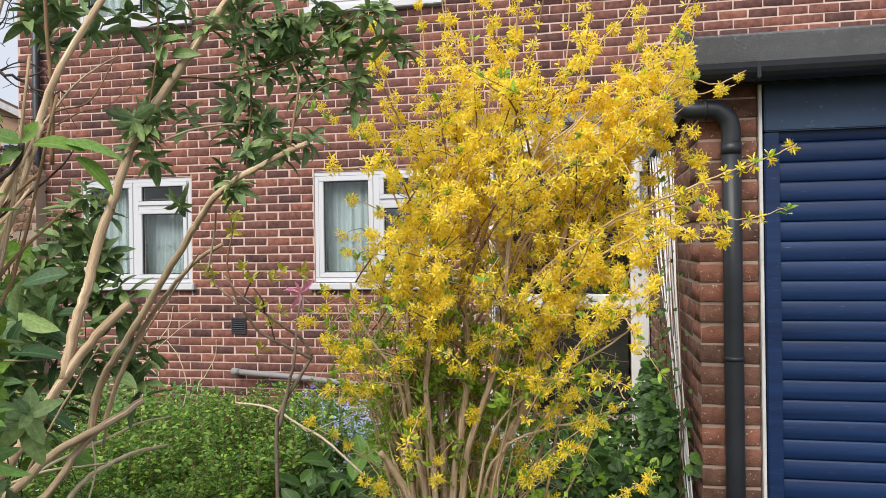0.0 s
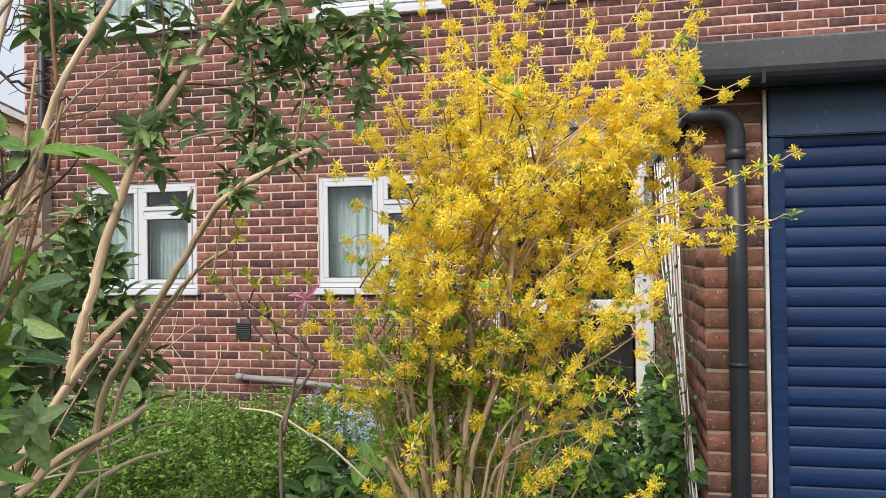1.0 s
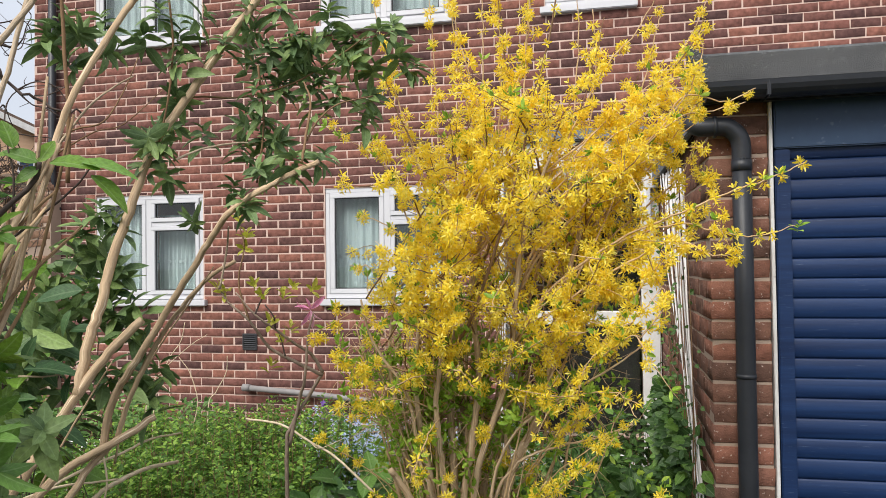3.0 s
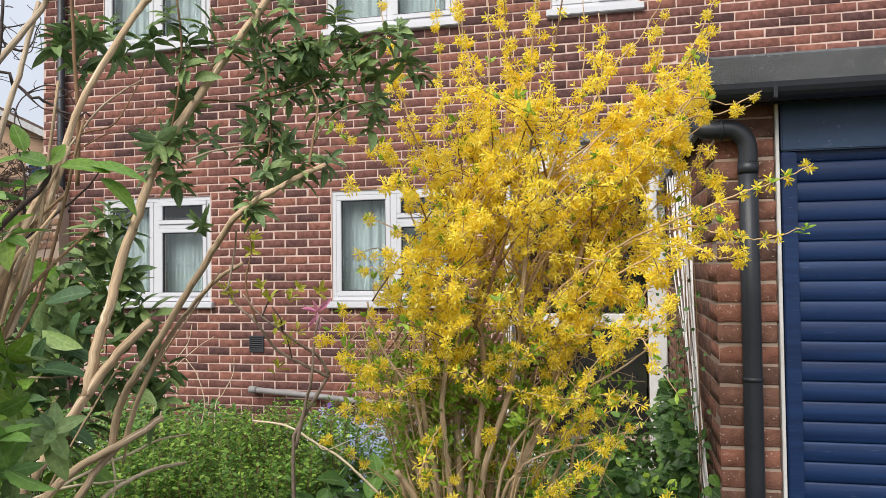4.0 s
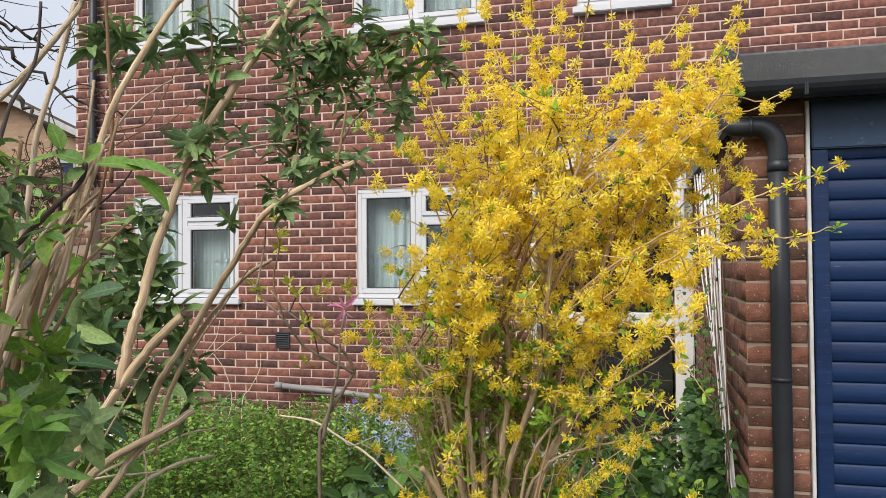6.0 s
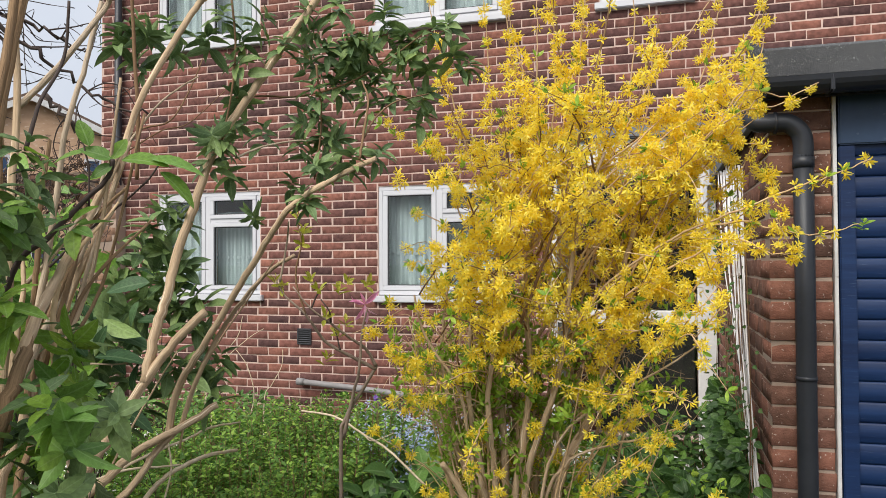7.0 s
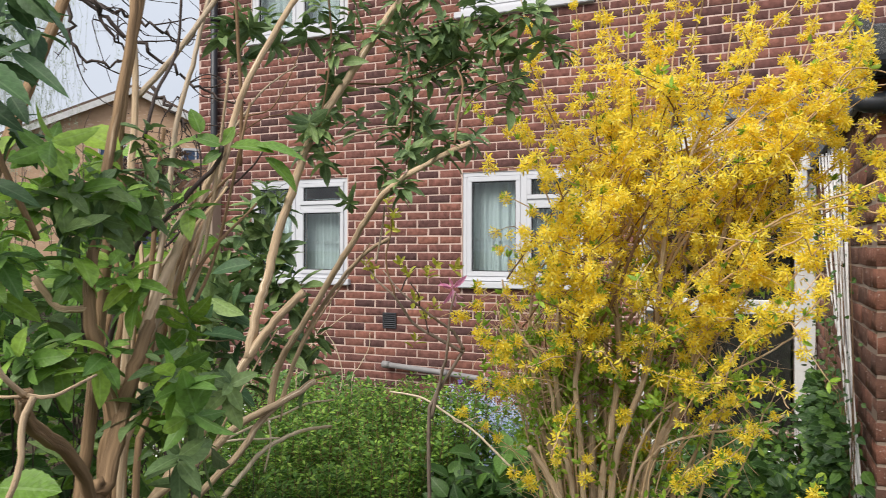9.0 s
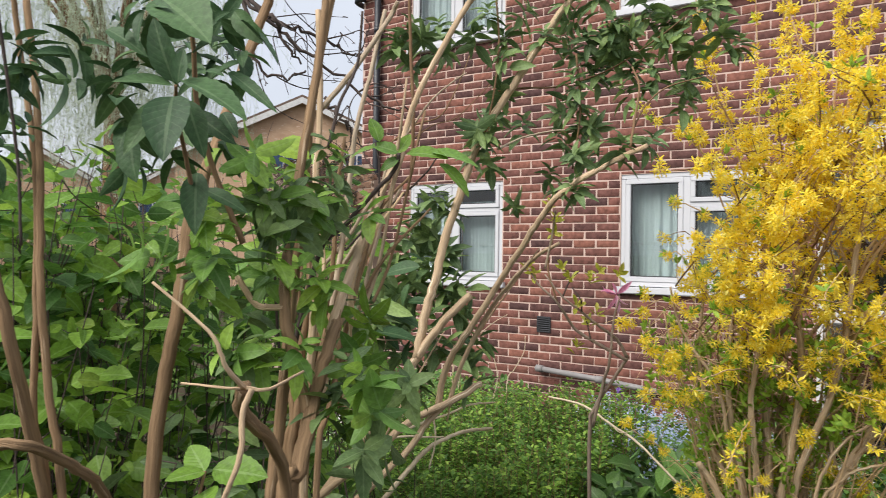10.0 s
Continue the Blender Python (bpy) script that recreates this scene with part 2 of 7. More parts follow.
leaf_hedge = leafy("hedge_leaf", (0.062, 0.138, 0.026), (0.150, 0.295, 0.046), (0.40, 0.58, 0.10), rough=0.5, specular=0.3, through_light=0.38)
leaf_under = leafy("undergrowth_leaf", (0.07, 0.15, 0.04), (0.12, 0.24, 0.06), (0.20, 0.36, 0.08), rough=0.5, vein=0.6)
leaf_ivy = leafy("ivy_leaf", (0.024, 0.062, 0.014), (0.048, 0.112, 0.022), (0.13, 0.25, 0.04), rough=0.45, vein=0.6)
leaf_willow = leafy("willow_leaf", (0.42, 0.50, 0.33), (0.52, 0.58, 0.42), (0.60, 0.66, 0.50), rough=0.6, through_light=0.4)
petal_yellow = leafy("yellow_petal", (0.945, 0.715, 0.035), (0.97, 0.80, 0.085), (0.985, 0.89, 0.24), rough=0.5, through_light=0.46, specular=0.2)
leaf_spring = leafy("spring_leaf", (0.20, 0.36, 0.035), (0.32, 0.50, 0.055), (0.46, 0.62, 0.10), rough=0.5, through_light=0.42)
leaf_bud = leafy("bud_leaf", (0.30, 0.31, 0.03), (0.42, 0.42, 0.05), (0.55, 0.50, 0.10), rough=0.5, through_light=0.4)
petal_pink = leafy("pink_petal", (0.78, 0.22, 0.44), (0.86, 0.36, 0.56), (0.92, 0.60, 0.73), rough=0.5, through_light=0.3)
petal_violet = leafy("violet_petal", (0.20, 0.10, 0.38), (0.28, 0.15, 0.50), (0.40, 0.26, 0.62), rough=0.6, through_light=0.3)
petal_blue = leafy("blue_petal", (0.28, 0.36, 0.58), (0.42, 0.49, 0.68), (0.60, 0.64, 0.80), rough=0.6, through_light=0.3)


def glass_material():
    m = bpy.data.materials.new("window_glass")
    m.use_nodes = True
    b = m.node_tree.nodes["Principled BSDF"]
    b.inputs["Base Color"].default_value = (0.93, 0.97, 0.96, 1)
    b.inputs["Roughness"].default_value = 0.02
    b.inputs["Transmission Weight"].default_value = 1.0
    b.inputs["IOR"].default_value = 1.45
    return m


glass = glass_material()


def net_material():
    m = bpy.data.materials.new("net_curtain")
    m.use_nodes = True
    n, l = m.node_tree.nodes, m.node_tree.links
    b = n["Principled BSDF"]
    b.inputs["Roughness"].default_value = 0.9
    geo = n.new("ShaderNodeNewGeometry")
    tex = n.new("ShaderNodeTexNoise")
    tex.inputs["Scale"].default_value = 60.0
    l.new(geo.outputs["Position"], tex.inputs["Vector"])
    mix = n.new("ShaderNodeMixRGB")
    mix.inputs[1].default_value, mix.inputs[2].default_value = (0.27, 0.34, 0.345, 1), (0.40, 0.47, 0.47, 1)
    l.new(tex.outputs["Fac"], mix.inputs[0])
    l.new(mix.outputs[0], b.inputs["Base Color"])
    clear = n.new("ShaderNodeBsdfTransparent")
    mixer = n.new("ShaderNodeMixShader")
    mixer.inputs[0].default_value = 0.4
    l.new(b.outputs["BSDF"], mixer.inputs[1])
    l.new(clear.outputs["BSDF"], mixer.inputs[2])
    l.new(mixer.outputs["Shader"], n["Material Output"].inputs["Surface"])
    return m


net = net_material()
net_band = grainy("net_band", (0.15, 0.18, 0.185), (0.20, 0.23, 0.235), rough=0.9)

# ---- building blocks ----


def mesh_from(name, verts, faces, material, smooth=False):
    me = bpy.data.meshes.new(name)
    me.from_pydata([tuple(v) for v in verts], [], faces)
    me.materials.append(material)
    if smooth:
        me.polygons.foreach_set("use_smooth", [True] * len(me.polygons))
    me.update()
    return me


class Piece(tuple):
    """Points and triangles, with the leaf's own grid in uv."""
    uv = None


def mesh_arrays(name, verts, faces, material, smooth=False, uv=None):
    """A mesh from an array of points and an array of triangles."""
    me = bpy.data.meshes.new(name)
    count = len(faces)
    me.vertices.add(len(verts))
    me.vertices.foreach_set("co", np.asarray(verts, dtype=np.float32).ravel())
    me.loops.add(count * 3)
    me.loops.foreach_set("vertex_index", np.asarray(faces, dtype=np.int32).ravel())
    me.polygons.add(count)
    me.polygons.foreach_set("loop_start", np.arange(0, count * 3, 3, dtype=np.int32))
    me.polygons.foreach_set("loop_total", np.full(count, 3, dtype=np.int32))
    if smooth:
        me.polygons.foreach_set("use_smooth", np.ones(count, dtype=bool))
    me.materials.append(material)
    if uv is not None:
        layer = me.uv_layers.new(name="UVMap")
        layer.data.foreach_set("uv", np.asarray(uv, dtype=np.float32)[np.asarray(faces).ravel()].ravel())
    me.update(calc_edges=True)
    return me


def hung(name, me, parent=None, label=""):
    ob = new(name, me)
    if parent:
        ob.parent = parent
    if label:
        ob["label"] = label
    return ob


def part(name, bm, material, parent=None, label="", smooth=False):
    me = bpy.data.meshes.new(name)
    bm.to_mesh(me)
    bm.free()
    me.materials.append(material)
    if smooth:
        me.polygons.foreach_set("use_smooth", [True] * len(me.polygons))
    return hung(name, me, parent, label)


def root(name, label, category, group="", kind="", at=(0, 0, 0)):
    ob = new(name)
    ob.location = at
    ob.empty_display_size = 0.1
    return tagged(ob, label, category, group, kind)


def box_bm(boxes, bevel=0.0):
    """Boxes (x0, x1, y0, y1, z0, z1) as one bmesh, with bevelled edges."""
    bm = bmesh.new()
    for x0, x1, y0, y1, z0, z1 in boxes:
        m = Matrix.Translation(((x0 + x1) / 2, (y0 + y1) / 2, (z0 + z1) / 2)) @ Matrix.Diagonal((x1 - x0, y1 - y0, z1 - z0, 1))
        bmesh.ops.create_cube(bm, size=1.0, matrix=m)
    if bevel:
        bmesh.ops.bevel(bm, geom=bm.edges[:], offset=bevel, segments=2, affect="EDGES", clamp_overlap=True)
    return bm


def spline(points, steps=6):
    """A smooth curve through the points."""
    p = [np.array(q, dtype=float) for q in points]
    if len(p) == 2:
        return np.array([p[0] + (p[1] - p[0]) * k / steps for k in range(steps + 1)])
    p = [2 * p[0] - p[1]] + p + [2 * p[-1] - p[-2]]
    out = []
    for a, b, c, d in zip(p, p[1:], p[2:], p[3:]):
        for k in range(steps):
            t = k / steps
            out.append(0.5 * (2 * b + (c - a) * t + (2 * a - 5 * b + 4 * c - d) * t * t + (3 * b - a - 3 * c + d) * t ** 3))
    out.append(p[-2])
    return np.array(out)


def tube(line, r0, r1, sides=6, wobble=0.0, rng=None, ridges=None):
    """Points and triangles of a tapering tube along the line, closed at both ends; ridges: a factor for each side."""
    line = np.asarray(line, dtype=float)
    count = len(line)
    way = np.gradient(line, axis=0)
    way /= np.linalg.norm(way, axis=1)[:, None] + 1e-9
    ref = np.array([0.31, 0.83, 0.46]) if abs(way[0] @ np.array([0.31, 0.83, 0.46])) < 0.95 else np.array([1.0, 0, 0])
    verts = []
    for k in range(count):
        side = np.cross(way[k], ref)
        side /= np.linalg.norm(side) + 1e-9
        ref = np.cross(side, way[k])
        r = r0 + (r1 - r0) * k / max(1, count - 1)
        for j in range(sides):
            a = 2 * math.pi * j / sides
            rr = r * (1 + (wobble * (rng.random() - 0.5) if rng is not None else 0)) * (1 if ridges is None else ridges[j])
            verts.append(line[k] + rr * (math.cos(a) * side + math.sin(a) * ref))
    faces = []
    for k in range(count - 1):
        for j in range(sides):
            a, b = k * sides + j, k * sides + (j + 1) % sides
            faces += [(a, b, b + sides), (a, b + sides, a + sides)]
    verts += [line[0], line[-1]]
    for j in range(sides):
        faces.append((len(verts) - 2, (j + 1) % sides, j))
        faces.append((len(verts) - 1, (count - 1) * sides + j, (count - 1) * sides + (j + 1) % sides))
    return np.array(verts), np.array(faces)


def joined(pieces):
    """Several (points, triangles) as one."""
    verts, faces, base = [], [], 0
    for v, f in pieces:
        verts.append(v)
        faces.append(np.asarray(f) + base)
        base += len(v)
    out = Piece((np.concatenate(verts), np.concatenate(faces)))
    if all(isinstance(p, Piece) and p.uv is not None for p in pieces):
        out.uv = np.concatenate([p.uv for p in pieces])
    return out


def leaf_mesh(name, piece, material, smooth=True):
    return mesh_arrays(name, piece[0], piece[1], material, smooth, piece.uv)


def leaf_shape(wide=0.3, fold=0.12, droop=0.25, peak=0.45, rows=4, wave=0.0, tooth=0.0):
    """A leaf of length 1 along y that faces z: a folded, drooping blade with a rib; tooth: a notched edge."""
    verts, faces, uv = [(0, 0, 0)], [], [(0.5, 0)]
    for k in range(1, rows):
        s = k / rows
        w = wide * 0.5 * (math.sin(math.pi * s ** (math.log(0.5) / math.log(peak)))) ** 0.8
        w *= 1 + (tooth if k % 2 else -tooth)
        z = -droop * s * s
        ripple = wave * (1 if k % 2 else -1)
        verts += [(-w, s, z + fold * w * 2 + ripple), (0, s, z), (w, s, z + fold * w * 2 - ripple)]
        uv += [(0, s), (0.5, s), (1, s)]
    verts.append((0, 1, -droop))
    uv.append((0.5, 1))
    last = len(verts) - 1
    faces += [(0, 2, 1), (0, 3, 2)]
    for k in range(rows - 2):
        a = 1 + 3 * k
        faces += [(a, a + 1, a + 4), (a, a + 4, a + 3), (a + 1, a + 2, a + 5), (a + 1, a + 5, a + 4)]
    a = last - 3
    faces += [(a, a + 1, last), (a + 1, a + 2, last)]
    out = Piece((np.array(verts, dtype=float), np.array(faces)))
    out.uv = np.array(uv, dtype=float)
    return out


def blossom(petals=4, wide=0.4, lean=0.55):
    """A flower along y: strap petals that spread from the middle."""
    verts, faces = [], []
    for k in range(petals):
        a = 2 * math.pi * k / petals
        c, s = math.cos(a), math.sin(a)
        base = len(verts)
        for r, h, w in ((0.05, 0.0, 0.0), (0.45, lean * 0.62, -wide / 2), (0.45, lean * 0.62, wide / 2), (0.98, lean, -wide / 4), (0.98, lean, wide / 4)):
            verts.append((c * r - s * w, h, s * r + c * w))
        faces += [(base, base + 1, base + 2), (base + 1, base + 3, base + 4), (base + 1, base + 4, base + 2)]
    return np.array(verts, dtype=float), np.array(faces)


def scattered(shape, places, ways, faces_up, sizes):
    """Copies of a shape as one (points, triangles): its y along ways, its z towards faces_up."""
    verts, faces = shape
    grid = shape.uv if isinstance(shape, Piece) else None
    places, y, z = np.asarray(places, float), np.asarray(ways, float), np.asarray(faces_up, float)
    sizes = np.asarray(sizes, float)
    y = y / (np.linalg.norm(y, axis=1)[:, None] + 1e-9)
    x = np.cross(y, z)
    x /= np.linalg.norm(x, axis=1)[:, None] + 1e-9
    z = np.cross(x, y)
    if sizes.ndim == 1:
        sizes = np.stack([sizes] * 3, axis=1)
    axes = np.stack([x * sizes[:, :1], y * sizes[:, 1:2], z * sizes[:, 2:]], axis=1)
    out = np.einsum("vk,nkc->nvc", verts, axes) + places[:, None, :]
    tri = faces[None] + (np.arange(len(places)) * len(verts))[:, None, None]
    made = Piece((out.reshape(-1, 3), tri.reshape(-1, 3)))
    if grid is not None:
        made.uv = np.tile(grid, (len(places), 1))
    return made


def unit(v):
    v = np.asarray(v, float)
    return v / (np.linalg.norm(v, axis=-1, keepdims=True) + 1e-9)

# ---- ground ----
GROUND = -0.1


def ground_mesh():
    """One sheet: fine and uneven near the house, coarse and flat to the horizon."""
    xs = [-1500, -300, -80, -25] + [-9 + 0.5 * k for k in range(33)] + [20, 80, 300, 1500]
    ys = [-1500, -300, -60, -12] + [-3 + 0.5 * k for k in range(27)] + [25, 80, 300, 1500]
    verts = []
    for y in ys:
        for x in xs:
            near = abs(x) < 12 and -4 < y < 11
            z = GROUND + (0.05 * noise.noise((x * 0.9, y * 0.9, 0)) - 0.03 if near else -0.03)
            verts.append((x, y, z))
    w = len(xs)
    faces = [(j * w + i, j * w + i + 1, (j + 1) * w + i + 1, (j + 1) * w + i) for j in range(len(ys) - 1) for i in range(w - 1)]
    return mesh_from("ground", verts, faces, soil, smooth=True)


ground = tagged(new("ground", ground_mesh()), "dark bare soil of a planted front garden", "ground", kind="structure")

# ---- bricks ----
COURSE, PITCH, JOINT = 0.0767, 0.225, 0.0105
FIRST_COURSE = -0.157


def brick_shape(w, h, deep=0.06, chamfer=0.0025, rng=None):
    """A brick that faces -y with its middle at the origin: a front with worn edges and four sides; rng: uneven corners."""
    x, z, c = w / 2, h / 2, chamfer
    v = [(-x, deep, -z), (x, deep, -z), (x, deep, z), (-x, deep, z), (-x, c, -z), (x, c, -z), (x, c, z), (-x, c, z),
         (-x + c, 0, -z + c), (x - c, 0, -z + c), (x - c, 0, z - c), (-x + c, 0, z - c)]
    f = [(8, 9, 10), (8, 10, 11)]
    for a in range(4):
        b = (a + 1) % 4
        f += [(a, b, b + 4), (a, b + 4, a + 4), (a + 4, b + 4, b + 8), (a + 4, b + 8, a + 8)]
    v = np.array(v)
    if rng is not None:
        shift = rng.normal(0, 0.0016, (4, 3)) * np.array([1, 0.5, 1])
        for k in range(3):
            v[4 * k:4 * k + 4] += shift
    return v, np.array(f)


def bond(u0, u1, z0, z1, openings=(), half_first=False, shift=0.0):
    """Stretcher bond over a wall: (middle u, middle z, width, height) of every brick, cut at the ends and the openings."""
    out = []
    for row in range(int(round((z1 - z0) / COURSE))):
        zb, zt = z0 + row * COURSE, z0 + (row + 1) * COURSE
        spans = [(u0, u1, zb, zt)]
        for a, b, c, d in openings:
            if c < zt - 0.012 and d > zb + 0.012:
                spans = [s for p, q, e, f in spans for s in ((p, min(q, a), e, f), (max(p, b), q, e, f)) if s[1] - s[0] > 0.03]
        for a, b, c, d in openings:
            if zb + 0.012 < d < zt - 0.02:
                spans.append((a, b, d, zt))
            if zb + 0.02 < c < zt - 0.012:
                spans.append((a, b, zb, c))
        lag = (PITCH / 2 if (row + half_first) % 2 else 0.0) + shift
        for p, q, e, f in spans:
            k = math.floor((p - u0 - lag) / PITCH)
            a = u0 + lag + k * PITCH
            while a < q:
                l, r = max(a, p), min(a + PITCH, q)
                if r - l > 0.04:
                    out.append(((l + r) / 2, (e + f) / 2, r - l - JOINT, f - e))
                a += PITCH
    return out


def lay_bricks(wall, bricks, place, piece_material, joined_material, near, seed, gap=JOINT):
    """near(u, z) picks the bricks that become pieces of their own; the rest is one mesh. place(u, z, out): the point on the wall."""
    rng = np.random.default_rng(seed)
    shared, rest = {}, []
    turn = place(1, 0, 0) - place(0, 0, 0)
    angle = math.atan2(turn[1], turn[0])
    c, s = math.cos(angle), math.sin(angle)
    spin = np.array([[c, s, 0], [-s, c, 0], [0, 0, 1]])
    for u, z, w, h in bricks:
        proud = rng.uniform(-0.0025, 0.002)
        p = place(u, z, proud)
        if near(u, z):
            key = (round(w / 0.01), round(h, 3), int(rng.integers(5)))
            if key not in shared:
                shared[key] = mesh_arrays("brick", *brick_shape(key[0] * 0.01 - 0.001 + JOINT - gap, h - gap, rng=rng), piece_material)
            ob = new("brick", shared[key])
            ob.matrix_basis = Matrix.Translation(p) @ Matrix.Rotation(angle + rng.normal(0, 0.004), 4, "Z") @ Matrix.Rotation(rng.normal(0, 0.004), 4, "Y")
            ob.parent = wall
        else:
            v, f = brick_shape(w + JOINT - gap, h - gap + rng.uniform(-0.0015, 0.001), rng=rng)
            v = v + np.array([0, 0, 1.0]) * (v[:, :1] * rng.normal(0, 0.006))
            rest.append((v @ spin + np.array(p), f))
    if rest:
        ob = hung("brickwork", mesh_arrays("brickwork", *joined(rest), joined_material), wall)
        ob["kind"] = "stuff"


def slab_bm(u0, u1, z0, z1, openings, to_box):
    """A wall's solid core as boxes round its openings."""
    us = sorted({u0, u1, *(o[0] for o in openings), *(o[1] for o in openings)})
    zs = sorted({z0, z1, *(o[2] for o in openings), *(o[3] for o in openings)})
    us, zs = [u for u in us if u0 <= u <= u1], [z for z in zs if z0 <= z <= z1]
    bm = bmesh.new()
    for a, b in zip(us, us[1:]):
        for c, d in zip(zs, zs[1:]):
            if not any(o[0] < (a + b) / 2 < o[1] and o[2] < (c + d) / 2 < o[3] for o in openings):
                x0, x1, y0, y1 = to_box(a, b)
                m = Matrix.Translation(((x0 + x1) / 2, (y0 + y1) / 2, (c + d) / 2)) @ Matrix.Diagonal((x1 - x0, y1 - y0, d - c, 1))
                bmesh.ops.create_cube(bm, size=1.0, matrix=m)
    bmesh.ops.remove_doubles(bm, verts=bm.verts[:], dist=0.0005)
    return bm


# ---- the house ----
WALL_Y, HOUSE_L, HOUSE_R, HOUSE_BACK, EAVES = 6.6, -3.78, 8.4, 13.0, 5.15
# x0, x1, z0 and z1 of the openings in the front wall
LOW_L, LOW_R = (-3.08, -1.93, 0.985, 2.035), (-0.71, 0.465, 0.985, 2.035)
UP_L, UP_R, UP_S = (-3.085, -1.93, 3.46, 4.51), (-0.74, 0.46, 3.46, 4.51), (1.30, 2.02, 3.46, 4.51)
DOORWAY = (1.25, 2.05, GROUND, 2.0)
OPENINGS = [LOW_L, LOW_R, UP_L, UP_R, UP_S, DOORWAY]

wall_front = part("wall_front", slab_bm(HOUSE_L, HOUSE_R, GROUND - 0.2, EAVES, OPENINGS, lambda a, b: (a, b, WALL_Y + 0.004, WALL_Y + 0.28)), mortar)
tagged(wall_front, "red-brown brick house wall with pale pinkish mortar", "wall", kind="structure")
wall_side = part("wall_side", slab_bm(WALL_Y + 0.29, HOUSE_BACK, GROUND - 0.2, EAVES, [], lambda a, b: (HOUSE_L + 0.006, HOUSE_L + 0.28, a, b)), mortar)
tagged(wall_side, "red-brown brick side wall of the house", "wall", kind="structure")
wall_back = part("wall_back", box_bm([(HOUSE_L + 0.3, HOUSE_R, HOUSE_BACK - 0.28, HOUSE_BACK, GROUND, EAVES)]), mortar)
tagged(wall_back, "plain rear wall of the house", "wall", kind="structure")
wall_party = part("wall_party", box_bm([(HOUSE_R - 0.28, HOUSE_R, WALL_Y + 0.3, HOUSE_BACK - 0.3, GROUND, EAVES)]), mortar)
tagged(wall_party, "plain end wall of the house", "wall", kind="structure")
inner = part("wall_inner", box_bm([(HOUSE_L + 0.3, HOUSE_R - 0.3, WALL_Y + 2.6, WALL_Y + 2.7, GROUND, EAVES)]), plaster)
tagged(inner, "plain plastered wall inside the rooms", "wall", kind="structure")
floor_upper = part("floor_upper", box_bm([(HOUSE_L + 0.3, HOUSE_R - 0.3, WALL_Y + 0.3, HOUSE_BACK - 0.3, 2.4, 2.65)]), plaster)
tagged(floor_upper, "floor between the two storeys", "floor", kind="structure")
ceiling = part("ceiling", box_bm([(HOUSE_L + 0.3, HOUSE_R - 0.3, WALL_Y + 0.3, HOUSE_BACK - 0.3, EAVES - 0.15, EAVES - 0.02)]), plaster)
tagged(ceiling, "plain ceiling below the roof", "ceiling", kind="structure")


def house_roof():
    x0, x1, y0, y1, z, top = HOUSE_L - 0.25, HOUSE_R + 0.25, WALL_Y - 0.35, HOUSE_BACK + 0.35, EAVES, EAVES + 2.1
    ym = (y0 + y1) / 2
    v = [(x0, y0, z), (x1, y0, z), (x1, y1, z), (x0, y1, z), (x0, ym, top), (x1, ym, top),
         (x0, y0, z - 0.12), (x1, y0, z - 0.12), (x1, y1, z - 0.12), (x0, y1, z - 0.12)]
    f = [(0, 1, 5, 4), (2, 3, 4, 5), (0, 4, 3), (1, 2, 5), (0, 6, 7, 1), (1, 7, 8, 2), (2, 8, 9, 3), (3, 9, 6, 0), (6, 9, 8, 7)]
    return mesh_from("roof", v, f, slate)


roof = tagged(new("roof", house_roof()), "brown tiled pitched roof of the house", "roof", kind="structure")


def pane(x0, x1, z0, z1, y, parent):
    ob = part("pane", box_bm([(x0, x1, y, y + 0.006, z0, z1)]), glass, parent, "clear glass pane")
    ob.visible_shadow = False
    return ob


def sash(name, x0, x1, z0, z1, y, bar, parent):
    """A white frame of four bars with a black seal and a pane in it."""
    bm = box_bm([(x0, x1, y, y + 0.06, z1 - bar, z1), (x0, x1, y, y + 0.06, z0, z0 + bar), (x0, x0 + bar, y, y + 0.06, z0 + bar, z1 - bar), (x1 - bar, x1, y, y + 0.06, z0 + bar, z1 - bar)], 0.004)
    ob = part(name, bm, upvc, parent)
    s = 0.009
    a, b, c, d = x0 + bar, x1 - bar, z0 + bar, z1 - bar
    part("seal", box_bm([(a, b, y + 0.012, y + 0.03, d - s, d), (a, b, y + 0.012, y + 0.03, c, c + s), (a, a + s, y + 0.012, y + 0.03, c + s, d - s), (b - s, b, y + 0.012, y + 0.03, c + s, d - s)]), rubber, ob, "black rubber seal")
    pane(a + s, b - s, c + s, d - s, y + 0.02, ob)
    return ob


